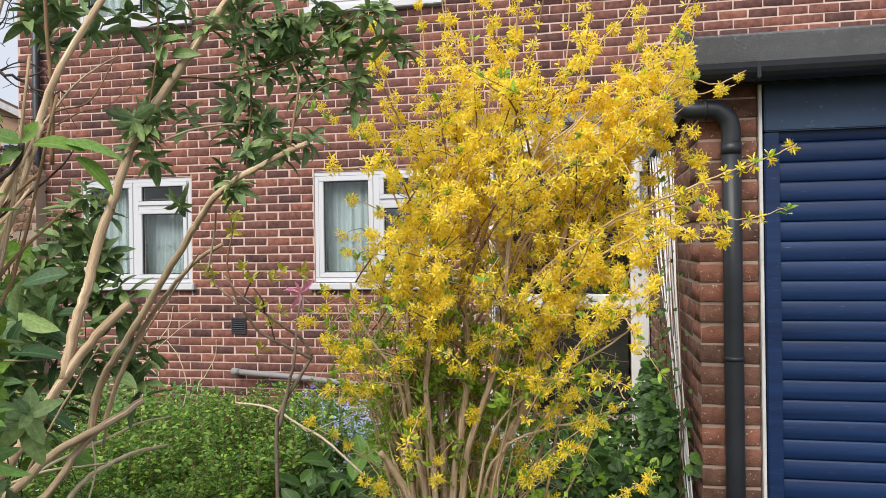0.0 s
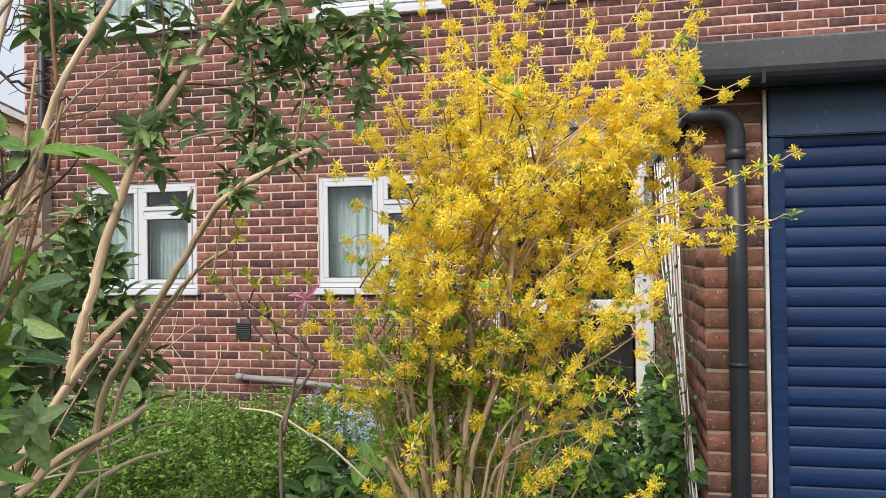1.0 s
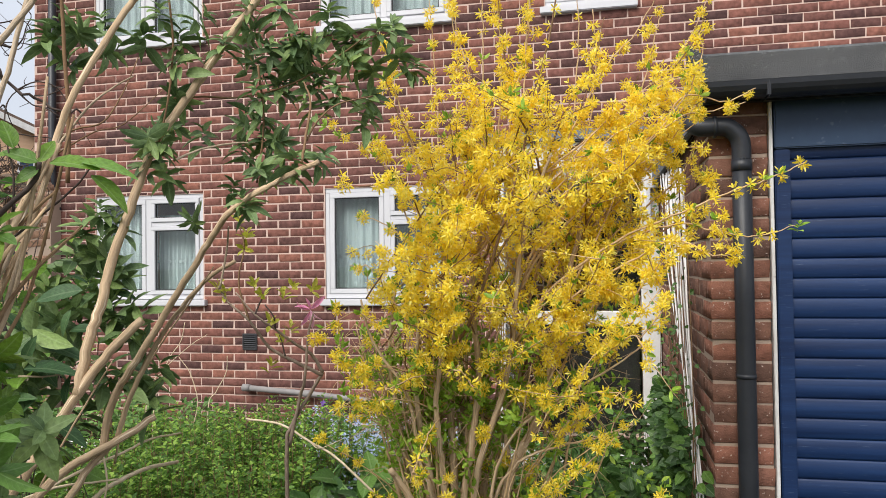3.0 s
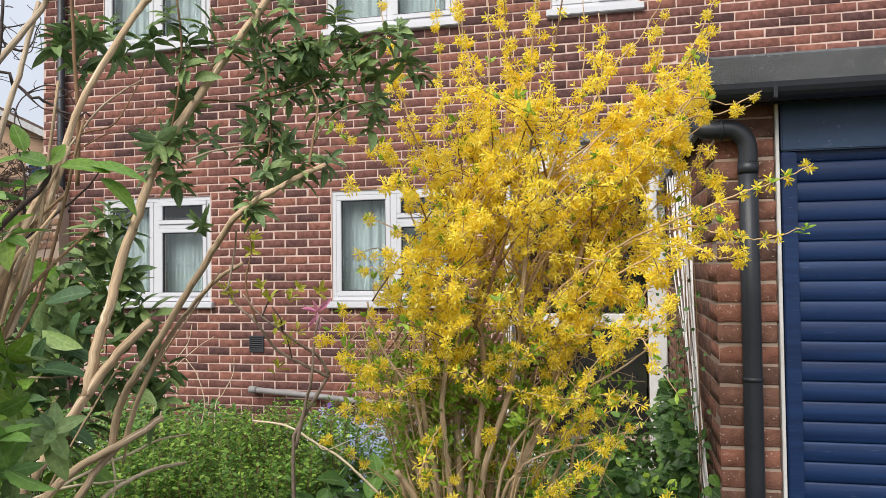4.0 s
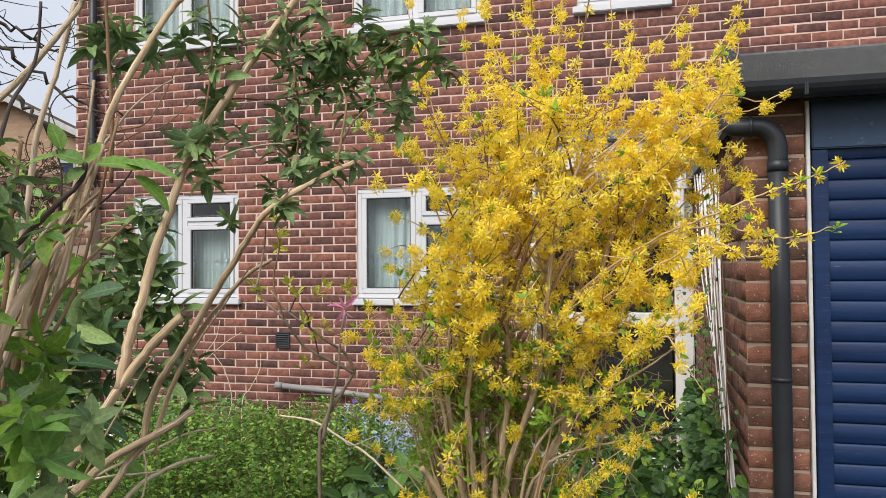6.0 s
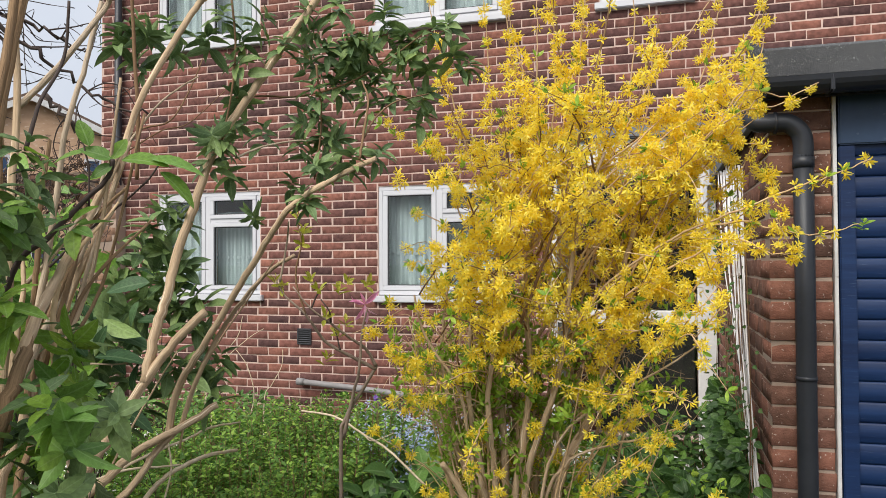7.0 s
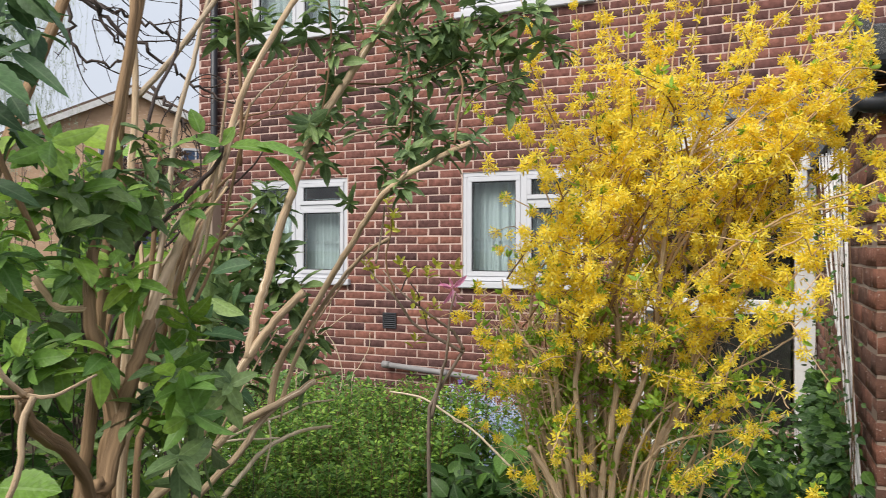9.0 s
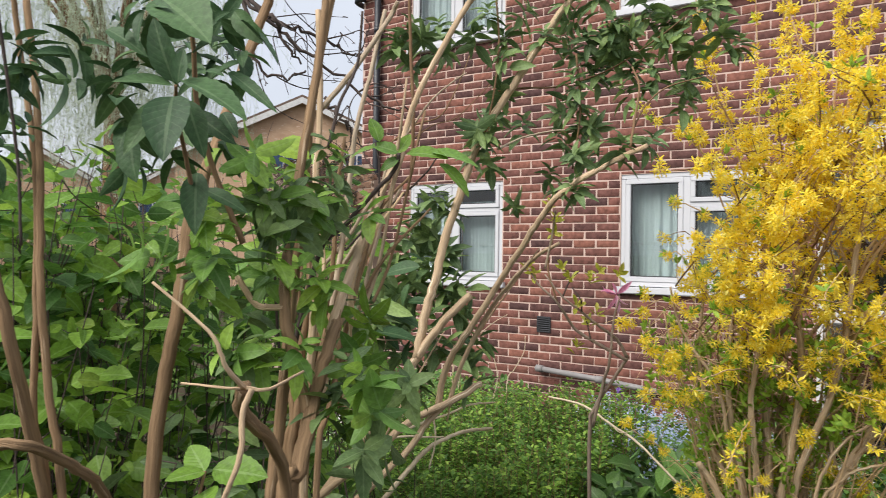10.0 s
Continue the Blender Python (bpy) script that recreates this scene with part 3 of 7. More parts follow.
def casement(name, opening, label, split, transom, sill=True):
    """A white window: outer frame, mullion, a wide fixed light, and an opening light with a small one above it."""
    x0, x1, z0, z1 = opening
    y = WALL_Y + 0.012
    win = root(name, label, "window", kind="structure", at=((x0 + x1) / 2, y, z0))
    win.matrix_world = Matrix.Identity(4)
    b = 0.042
    zs = z0 + 0.055
    part("window_frame", box_bm([(x0, x1, y, y + 0.07, z1 - b, z1), (x0, x1, y, y + 0.07, zs, zs + b), (x0, x0 + b, y, y + 0.07, zs + b, z1 - b), (x1 - b, x1, y, y + 0.07, zs + b, z1 - b), (split - 0.03, split + 0.03, y, y + 0.07, zs + b, z1 - b)], 0.004), upvc, win)
    part("window_sill", box_bm([(x0 - 0.042, x1 + 0.042, y - 0.06, y + 0.07, z0 - 0.008, z0 + 0.05)], 0.006), upvc, win, "white plastic window sill")
    sash("fixed_light", x0 + b + 0.0006, split - 0.0306, zs + b + 0.0006, z1 - b - 0.0006, y - 0.004, 0.045, win)
    if transom:
        part("transom", box_bm([(split + 0.0306, x1 - b - 0.0006, y, y + 0.07, transom - 0.02, transom + 0.02)], 0.004), upvc, win)
        sash("top_light", split + 0.0306, x1 - b - 0.0006, transom + 0.0206, z1 - b - 0.0006, y - 0.012, 0.04, win)
        sash("casement_light", split + 0.0306, x1 - b - 0.0006, zs + b + 0.0006, transom - 0.0206, y - 0.012, 0.04, win)
    else:
        sash("casement_light", split + 0.0306, x1 - b - 0.0006, zs + b + 0.0006, z1 - b - 0.0006, y - 0.012, 0.045, win)
    return win


def net_curtain(x0, x1, z0, z1, seed, band=None):
    """A gathered net curtain; band: the height of a woven row of ovals."""
    rng = np.random.default_rng(seed)
    cols, rows = int((x1 - x0) / 0.012), 12
    ph = rng.uniform(0, 6, 4)
    y = WALL_Y + 0.16
    def fold(x, z):
        k = 1.0 - 0.25 * (z - z0) / (z1 - z0)
        return y + 0.016 * k * math.sin(x * 62 + ph[0] + 0.8 * math.sin(x * 9 + ph[1])) + 0.008 * math.sin(x * 140 + ph[2])
    verts = [(x0 + (x1 - x0) * i / cols, fold(x0 + (x1 - x0) * i / cols, z0 + (z1 - z0) * j / rows), z0 + (z1 - z0) * j / rows) for j in range(rows + 1) for i in range(cols + 1)]
    faces = [(j * (cols + 1) + i, j * (cols + 1) + i + 1, (j + 1) * (cols + 1) + i + 1, (j + 1) * (cols + 1) + i) for j in range(rows) for i in range(cols)]
    ob = new("net_curtain", mesh_from("net_curtain", verts, faces, net, smooth=True))
    mod = ob.modifiers.new("thickness", "SOLIDIFY")
    mod.thickness = 0.0015
    tagged(ob, "gathered white net curtain hanging behind a window", "curtain", group="net curtains")
    if band:
        v, f = [], []
        x = x0 + 0.02
        while x < x1 - 0.02:
            yy = fold(x, band) - 0.012
            for dz, rx, rz in ((0, 0.021, 0.017), (0.052, 0.018, 0.003), (-0.052, 0.018, 0.003)):
                base = len(v)
                v += [(x + rx * math.cos(a), yy, band + dz + rz * math.sin(a)) for a in [k * math.pi / 4 for k in range(8)]]
                f.append(tuple(range(base, base + 8)))
            x += 0.056
        hung("woven_band", mesh_from("woven_band", v, f, net_band), ob, "row of grey woven ovals")["kind"] = "stuff"
    return ob


casement("window_1", LOW_L, "white plastic casement window, net curtains inside", -2.51, 1.755)
casement("window_2", LOW_R, "white plastic casement window, net curtains inside", -0.127, 1.755)
casement("window_3", UP_L, "white plastic upstairs window, net curtains inside", -2.51, None)
casement("window_4", UP_R, "white plastic upstairs window, net curtains inside", -0.14, None)
casement("window_5", UP_S, "small white plastic upstairs window", 1.67, None)
net_curtain(-3.07, -2.52, 0.95, 2.05, 1, 1.40)
net_curtain(-2.50, -1.95, 0.95, 1.85, 2, 1.40)
net_curtain(-0.70, 0.44, 0.95, 2.05, 3, 1.42)
net_curtain(-3.07, -1.97, 3.48, 4.58, 4)
net_curtain(-0.73, 0.44, 3.48, 4.58, 5)
net_curtain(1.32, 2.02, 3.48, 4.58, 6)


def round_pipe(name, line, r, material, parent=None, label="", sides=20):
    return hung(name, mesh_arrays(name, *tube(line, r, r, sides), material, smooth=True), parent, label)


def ring(name, p0, p1, r, material, parent, label=""):
    return hung(name, mesh_arrays(name, *tube(np.linspace(p0, p1, 3), r, r, 28), material, smooth=False), parent, label)


# black drainpipe at the house corner
drain = root("drainpipe", "black plastic drainpipe fixed to the house wall", "drainpipe")
dx, dy = -3.525, WALL_Y - 0.055
round_pipe("pipe", [(dx, dy, GROUND + 0.1), (dx, dy, 2.0), (dx, dy, EAVES - 0.1)], 0.036, black_plastic, drain)
for z in (0.25, 1.9, 3.75):
    ring("collar", (dx, dy, z), (dx, dy, z + 0.06), 0.041, black_plastic, drain)
    part("bracket", box_bm([(dx - 0.06, dx + 0.06, dy + 0.03, WALL_Y - 0.002, z + 0.02, z + 0.05)], 0.004), black_plastic, drain)
branch = root("waste_pipe", "short black waste pipe round the house corner", "pipe")
round_pipe("pipe", spline([(dx - 0.04, dy, 4.22), (-3.70, dy - 0.01, 4.18), (-3.86, dy + 0.03, 4.16), (-3.90, dy + 0.3, 4.16)], 5), 0.03, black_plastic, branch)
ring("collar", (-3.78, dy, 4.17), (-3.72, dy, 4.17), 0.038, black_plastic, branch)

# air brick
vent = root("wall_vent", "dark louvred air vent set in the brick wall", "vent")
vx0, vx1, vz0, vz1 = -1.53, -1.385, 0.57, 0.72
part("frame", box_bm([(vx0, vx1, WALL_Y - 0.012, WALL_Y + 0.02, vz1 - 0.014, vz1), (vx0, vx1, WALL_Y - 0.012, WALL_Y + 0.02, vz0, vz0 + 0.014), (vx0, vx0 + 0.014, WALL_Y - 0.012, WALL_Y + 0.02, vz0 + 0.014, vz1 - 0.014), (vx1 - 0.014, vx1, WALL_Y - 0.012, WALL_Y + 0.02, vz0 + 0.014, vz1 - 0.014)], 0.003), vent_clay, vent)
part("backing", box_bm([(vx0 + 0.01, vx1 - 0.01, WALL_Y - 0.001, WALL_Y + 0.01, vz0 + 0.01, vz1 - 0.01)]), rubber, vent)
for k in range(6):
    bm = box_bm([(vx0 + 0.015, vx1 - 0.015, -0.008, 0.008, -0.003, 0.003)])
    bmesh.ops.transform(bm, matrix=pose(0, WALL_Y - 0.006, vz0 + 0.026 + k * 0.02, 35), verts=bm.verts[:])
    part("slat", bm, vent_clay, vent)

# grey pipe low on the wall
low_pipe = root("low_pipe", "grey waste pipe running low along the brick wall", "pipe")
round_pipe("pipe", [(-1.50, WALL_Y - 0.07, 0.235), (-0.9, WALL_Y - 0.07, 0.195), (-0.2, WALL_Y - 0.07, 0.135), (1.0, WALL_Y - 0.07, 0.06)], 0.026, grey_pipe, low_pipe)
for x, z in ((-1.46, 0.232), (-0.86, 0.192), (-0.1, 0.13)):
    ring("collar", (x - 0.035, WALL_Y - 0.07, z + 0.002), (x + 0.035, WALL_Y - 0.07, z - 0.002), 0.033, grey_pipe, low_pipe)
    part("clip", box_bm([(x - 0.015, x + 0.015, WALL_Y - 0.05, WALL_Y - 0.001, z - 0.02, z + 0.02)], 0.003), grey_pipe, low_pipe)

# ---- porch between house and garage ----
PORCH_Y, PORCH_L, GARAGE_X = 5.5, 1.02, 2.118
porch = root("porch", "white-framed glazed porch with a flat grey felt roof", "porch")
part("roof", box_bm([(PORCH_L - 0.08, GARAGE_X - 0.002, PORCH_Y - 0.09, WALL_Y - 0.002, 2.165, 2.245)], 0.01), lead, porch, "flat grey felt roof")
part("fascia", box_bm([(PORCH_L - 0.03, GARAGE_X - 0.002, PORCH_Y - 0.05, PORCH_Y - 0.022, 1.985, 2.163)], 0.004), white_paint, porch, "weathered white fascia board")
for x0, x1 in ((PORCH_L, PORCH_L + 0.045), (1.992, 2.112)):
    part("post", box_bm([(x0, x1, PORCH_Y - 0.02, PORCH_Y + 0.06, GROUND, 1.985)], 0.005), white_paint, porch)
for x0, x1 in ((PORCH_L + 0.047, 1.990),):
    part("rail", box_bm([(x0, x1, PORCH_Y - 0.01, PORCH_Y + 0.05, 0.905, 0.997)], 0.005), white_paint, porch)
    part("head", box_bm([(x0, x1, PORCH_Y - 0.01, PORCH_Y + 0.05, 1.91, 1.984)], 0.005), white_paint, porch)
    pane(x0, x1, 1.0, 1.908, PORCH_Y + 0.02, porch)
    pane(x0, x1, GROUND + 0.12, 0.903, PORCH_Y + 0.02, porch)
    part("bottom_rail", box_bm([(x0, x1, PORCH_Y - 0.01, PORCH_Y + 0.05, GROUND, GROUND + 0.118)], 0.005), white_paint, porch)
part("side_panel", box_bm([(PORCH_L, PORCH_L + 0.04, PORCH_Y + 0.062, WALL_Y - 0.003, GROUND, 1.985)], 0.004), white_paint, porch)
door = root("door_1", "dark front door inside the porch", "door", kind="structure")
part("door_leaf", box_bm([(DOORWAY[0] + 0.02, DOORWAY[1] - 0.02, WALL_Y + 0.08, WALL_Y + 0.13, GROUND + 0.02, 1.98)], 0.005), iron, door)
part("door_handle", box_bm([(DOORWAY[0] + 0.07, DOORWAY[0] + 0.2, WALL_Y + 0.03, WALL_Y + 0.05, 0.92, 0.945)], 0.005), iron, door)
holder = root("wall_bracket", "small white open-fronted bracket on the porch post", "bracket")
hx0, hx1, hz0, hz1 = 2.035, 2.112, 1.57, 1.86
part("frame", box_bm([(hx0, hx1, PORCH_Y - 0.075, PORCH_Y - 0.021, hz1 - 0.035, hz1), (hx0, hx1, PORCH_Y - 0.075, PORCH_Y - 0.021, hz0, hz0 + 0.03), (hx0, hx0 + 0.022, PORCH_Y - 0.075, PORCH_Y - 0.021, hz0 + 0.03, hz1 - 0.035)], 0.004), upvc, holder)

# ---- garage ----
GAR_Y, GAR_TOP, GAR_R = 3.25, 1.96, 5.0
PIER = 0.212
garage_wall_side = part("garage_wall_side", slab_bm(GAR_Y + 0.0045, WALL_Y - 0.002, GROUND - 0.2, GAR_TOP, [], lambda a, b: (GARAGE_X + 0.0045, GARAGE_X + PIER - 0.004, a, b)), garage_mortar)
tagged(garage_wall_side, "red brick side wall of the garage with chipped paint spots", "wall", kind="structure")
garage_wall_far = part("garage_wall_far", box_bm([(GAR_R, GAR_R + PIER, GAR_Y, WALL_Y - 0.002, GROUND - 0.2, GAR_TOP)]), garage_mortar)
tagged(garage_wall_far, "brick far wall of the garage", "wall", kind="structure")
garage = root("garage_roof", "flat felt garage roof with a gritty grey edge", "roof", kind="structure")
part("deck", box_bm([(GARAGE_X - 0.02, GAR_R + PIER + 0.04, GAR_Y - 0.06, WALL_Y - 0.003, GAR_TOP + 0.002, GAR_TOP + 0.06)]), lead, garage)
# the front edge turns up a little at its end
def felt_edge():
    x0, x1 = GARAGE_X - 0.075, GAR_R + PIER + 0.06
    y0, y1 = GAR_Y - 0.135, GAR_Y - 0.065
    zb, zt = 1.967, 2.07
    v = []
    for x, lift in ((x0, 0.04), (x0 + 0.055, 0.0), ((x0 + x1) / 2, 0.002), (x1, 0.0)):
        v += [(x, y0, zb), (x, y0 - 0.004, zt + lift - 0.012), (x, y0 + 0.012, zt + lift), (x, y1, zt + lift), (x, y1, zb)]
    f = []
    for k in range(3):
        for j in range(5):
            a, b = k * 5 + j, k * 5 + (j + 1) % 5
            f.append((a, a + 5, b + 5, b))
    f += [(0, 1, 2, 3, 4), (19, 18, 17, 16, 15)]
    return mesh_from("felt_edge", v, f, felt)
hung("felt_edge", felt_edge(), garage, "gritty grey mineral felt edge")
part("fascia_board", box_bm([(GARAGE_X - 0.03, GAR_R + PIER, GAR_Y - 0.064, GAR_Y - 0.03, 1.905, 1.958)], 0.003), black_plastic, garage)
part("side_fascia", box_bm([(GARAGE_X - 0.05, GARAGE_X - 0.024, GAR_Y - 0.06, PORCH_Y - 0.1, 1.84, 2.05)], 0.004), lead, garage, "grey side board under the roof edge")

def half_gutter(x0, x1, y, z, r):
    """A half-round channel with a rolled lip."""
    prof = [(r * math.cos(math.pi + k * math.pi / 10), r * math.sin(math.pi + k * math.pi / 10)) for k in range(11)]
    inner_prof = [((r - 0.004) * math.cos(2 * math.pi - k * math.pi / 10), (r - 0.004) * math.sin(2 * math.pi - k * math.pi / 10)) for k in range(11)]
    loop = prof + inner_prof
    v = [(x, y + a, z + b) for x in (x0, x1) for a, b in loop]
    n = len(loop)
    f = [(k, (k + 1) % n, (k + 1) % n + n, k + n) for k in range(n)] + [tuple(range(n))[::-1], tuple(range(n, 2 * n))]
    return mesh_from("channel", v, f, black_plastic, smooth=False)

gutter = root("gutter", "black plastic gutter under the garage roof edge", "gutter")
hung("channel", half_gutter(GARAGE_X - 0.02, GAR_R + 0.2, GAR_Y - 0.125, 1.955, 0.056), gutter)
for x in (2.30, 3.2, 4.1):
    part("bracket", box_bm([(x - 0.006, x + 0.006, GAR_Y - 0.184, GAR_Y - 0.066, 1.896, 1.957)], 0.005), black_plastic, gutter)

down = root("downpipe", "black plastic downpipe with an elbow on the garage pier", "downpipe")
px, py = 2.228, GAR_Y - 0.05
round_pipe("pipe", [(px, py, GROUND), (px, py, 0.6), (px, py, 1.2), (px, py, 1.70)], 0.034, black_plastic, down)
round_pipe("elbow", spline([(px, py, 1.69), (px, py, 1.745), (px - 0.01, py, 1.782), (px - 0.04, py, 1.812), (px - 0.075, py, 1.82), (2.10, py, 1.82), (2.078, py + 0.004, 1.826), (2.062, py + 0.025, 1.845), (2.058, py + 0.03, 1.90)], 6), 0.034, black_plastic, down)
ring("collar", (px, py, 1.655), (px, py, 1.693), 0.0362, black_plastic, down)
ring("collar", (px, py, 0.905), (px, py, 0.92), 0.0358, black_plastic, down)
ring("collar", (px - 0.095, py, 1.82), (px - 0.085, py, 1.82), 0.0395, black_plastic, down)
part("bracket", box_bm([(px - 0.05, px + 0.05, py + 0.028, GAR_Y - 0.001, 0.2, 0.23)], 0.004), black_plastic, down)

door_x = GARAGE_X + PIER
trim = part("trim", box_bm([(door_x + 0.001, door_x + 0.013, GAR_Y - 0.014, GAR_Y + 0.03, GROUND, 1.935)], 0.002), white_paint)
tagged(trim, "thin white strip beside the garage door frame", "trim", kind="structure")
roller = root("garage_door", "closed dark blue roller garage door with horizontal slats", "garage door")
part("guide", box_bm([(door_x + 0.022, door_x + 0.075, GAR_Y + 0.002, GAR_Y + 0.06, GROUND, 1.735)], 0.004), blue_door, roller)
part("guide", box_bm([(GAR_R - 0.06, GAR_R - 0.003, GAR_Y + 0.002, GAR_Y + 0.06, GROUND, 1.735)], 0.004), blue_door, roller)
part("header", box_bm([(door_x + 0.022, GAR_R - 0.003, GAR_Y - 0.004, GAR_Y + 0.2, 1.738, 1.935)], 0.005), blue_dark, roller, "dark blue roller housing")

SLAT_TOP, SLAT_PITCH = 1.6985, 0.0728


def slat_mesh():
    """One curved slat of the roller door, with a groove at its foot."""
    h = SLAT_PITCH
    prof = [(0.013, 0.0)] + [(0.0062 * (2 * t - 1) ** 2, 0.0012 + t * (h - 0.0024)) for t in [k / 10 for k in range(11)]] + [(0.013, h)]
    x0, x1 = door_x + 0.077, GAR_R - 0.063
    v = [(x, GAR_Y + 0.018 + a, b) for x in (x0, x1) for a, b in prof] + [(x, GAR_Y + 0.05, b) for x in (x0, x1) for b in (0, h)]
    n = len(prof)
    f = [(k, k + n, k + n + 1, k + 1) for k in range(n - 1)]
    f += [(2 * n, 2 * n + 1, 2 * n + 3, 2 * n + 2)]
    return mesh_from("slat", v, f, blue_door, smooth=True)

slat = slat_mesh()
for k in range(25):
    ob = hung("slat", slat, roller)
    ob.location = (0, 0, SLAT_TOP - SLAT_PITCH * k)

# ---- lattice on the garage side wall ----
def lattice():
    """A white expanding lattice pushed nearly shut: steep crossing laths."""
    ob = root("trellis", "white plastic expanding trellis, nearly shut, with climbers on it", "trellis")
    x = GARAGE_X - 0.035
    rng = np.random.default_rng(5)
    for side in (0, 1):
        for k in range(10):
            low_end = 0.28 + 0.04 * rng.random() if k < 3 else 0.45 + 0.045 * k
            y0, y1 = 3.27 + 0.062 * k + rng.normal(0, 0.012), (3.78 if side else 4.02) + 0.088 * k + rng.normal(0, 0.02)
            top = 1.73 + 0.012 * k + 0.02 * rng.random()
            bend = rng.normal(0, 0.012)
            out = x + 0.007 * (2 * side - 1)
            line = spline([(out, y0, low_end), (out - abs(bend), (y0 + y1) / 2 + bend, (low_end + top) / 2), (out, y1, top)], 5)
            hung("lath", mesh_arrays("lath", *tube(line, 0.0033, 0.0033, 5), wire_white), ob)
    return ob


lattice()

# ---- garden gate in its brick arch beside the house ----
ARCH_Y = 6.45
ARCH_C, ARCH_R, ARCH_Z = -4.28, 0.55, 1.55


def arch_wall():
    """A wall with a round-headed opening, closed above, as one ring of points swept through its thickness."""
    x0, x1, top = ARCH_C - 1.0, -3.47, 2.28
    outer, inner_ring = [], []
    steps = 16
    for k in range(steps + 1):
        a = math.pi * k / steps
        inner_ring.append((ARCH_C + ARCH_R * math.cos(a), ARCH_Z + ARCH_R * math.sin(a)))
    inner_ring = [(ARCH_C + ARCH_R, GROUND - 0.1)] + inner_ring + [(ARCH_C - ARCH_R, GROUND - 0.1)]
    n = len(inner_ring)
    for k, (x, z) in enumerate(inner_ring):
        if z <= GROUND:
            outer.append((x1 if x > ARCH_C else x0, z))
        else:
            a = math.atan2(z - ARCH_Z, x - ARCH_C)
            c, s = math.cos(a), math.sin(a)
            reach = min(((x1 - ARCH_C) / c) if c > 0.01 else 99, ((x0 - ARCH_C) / c) if c < -0.01 else 99, ((top - ARCH_Z) / s) if s > 0.01 else 99)
            outer.append((ARCH_C + reach * c, ARCH_Z + reach * s))
    v = [(x, y, z) for y in (ARCH_Y + 0.006, ARCH_Y + 0.145) for ringed in (inner_ring, outer) for x, z in ringed]
    f = []
    for k in range(n - 1):
        f += [(k, k + 1, n + k + 1, n + k), (2 * n + k, 3 * n + k, 3 * n + k + 1, 2 * n + k + 1), (k, 2 * n + k, 2 * n + k + 1, k + 1), (n + k, n + k + 1, 3 * n + k + 1, 3 * n + k)]
    return mesh_from("wall_arch", v, f, garage_mortar)


wall_arch = tagged(new("wall_arch", arch_wall()), "buff brick garden wall with a round-headed gateway", "wall", kind="structure")


def iron_gate():
    ob = root("iron_gate", "black wrought-iron garden gate with scrolls in a brick arch", "gate")
    y = ARCH_Y + 0.09
    half = ARCH_R - 0.02
    for x in (ARCH_C - half, ARCH_C + half):
        part("stile", box_bm([(x - 0.012, x + 0.012, y - 0.012, y + 0.012, GROUND + 0.05, ARCH_Z)], 0.003), iron, ob)
    for z in (GROUND + 0.08, 0.75, 1.5):
        part("rail", box_bm([(ARCH_C - half + 0.013, ARCH_C + half - 0.013, y - 0.010, y + 0.010, z - 0.012, z + 0.012)], 0.003), iron, ob)
    line = [(ARCH_C + half * math.cos(math.pi * k / 14), y, ARCH_Z + half * math.sin(math.pi * k / 14)) for k in range(15)]
    hung("arched_bar", mesh_arrays("arched_bar", *tube(line, 0.011, 0.011, 6), iron), ob)
    for k in range(9):
        x = ARCH_C - half + (k + 1) * 2 * half / 10
        top = ARCH_Z + math.sqrt(max(0, half ** 2 - (x - ARCH_C) ** 2)) - 0.01
        hung("bar", mesh_arrays("bar", *tube(np.array([(x, y, GROUND + 0.06), (x, y, 0.8), (x, y, top)]), 0.006, 0.006, 6), iron), ob)
    for k in range(5):
        for z in (0.95, 1.15, 1.35):
            cx = ARCH_C - half + 0.13 + k * 0.2
            line = [(cx + (0.07 - 0.009 * a) * math.cos(a) * (1 if k % 2 else -1), y - 0.012, z + (0.07 - 0.009 * a) * math.sin(a)) for a in [0.5 * q for q in range(14)]]
            hung("scroll", mesh_arrays("scroll", *tube(line, 0.006, 0.005, 5), iron), ob)
    return ob


iron_gate()

# ---- plants: helpers ----


def scatter_object(name, pieces, material, parent, label=""):
    ob = hung(name, leaf_mesh(name, joined(pieces), material, False), parent, label)
    ob["kind"] = "stuff"
    return ob


LANCE = leaf_shape(0.34, 0.24, 0.28, 0.42, 7, 0.010)
OVATE = leaf_shape(0.62, 0.14, 0.22, 0.40, 6, 0.012)
OVAL_SMALL = leaf_shape(0.5, 0.15, 0.1, 0.5, 3)
LANCE_FLAT = leaf_shape(0.38, 0.2, 0.2, 0.44, 7, 0.008)
STRAP = leaf_shape(0.10, 0.2, 0.55, 0.35, 6)
FLOWER = blossom(4, 0.36, 0.74)
TINY = blossom(5, 0.7, 0.15)


def bark_tube(name, line, r0, r1, material, sides, rng):
    """A stem's mesh with ridges that run along it and a grid for its grain."""
    ridges = 1 + rng.normal(0, 0.10, sides)
    v, f = tube(line, r0, r1, sides, 0.10, rng, ridges)
    run = np.concatenate([[0], np.cumsum(np.linalg.norm(np.diff(np.asarray(line), axis=0), axis=1))])
    uv = np.array([(2 * math.pi * r0 * j / sides + 3.1 * r0, run[k]) for k in range(len(run)) for j in range(sides)] + [(0, run[0]), (0, run[-1])])
    return mesh_arrays(name, v, f, material, True, uv)


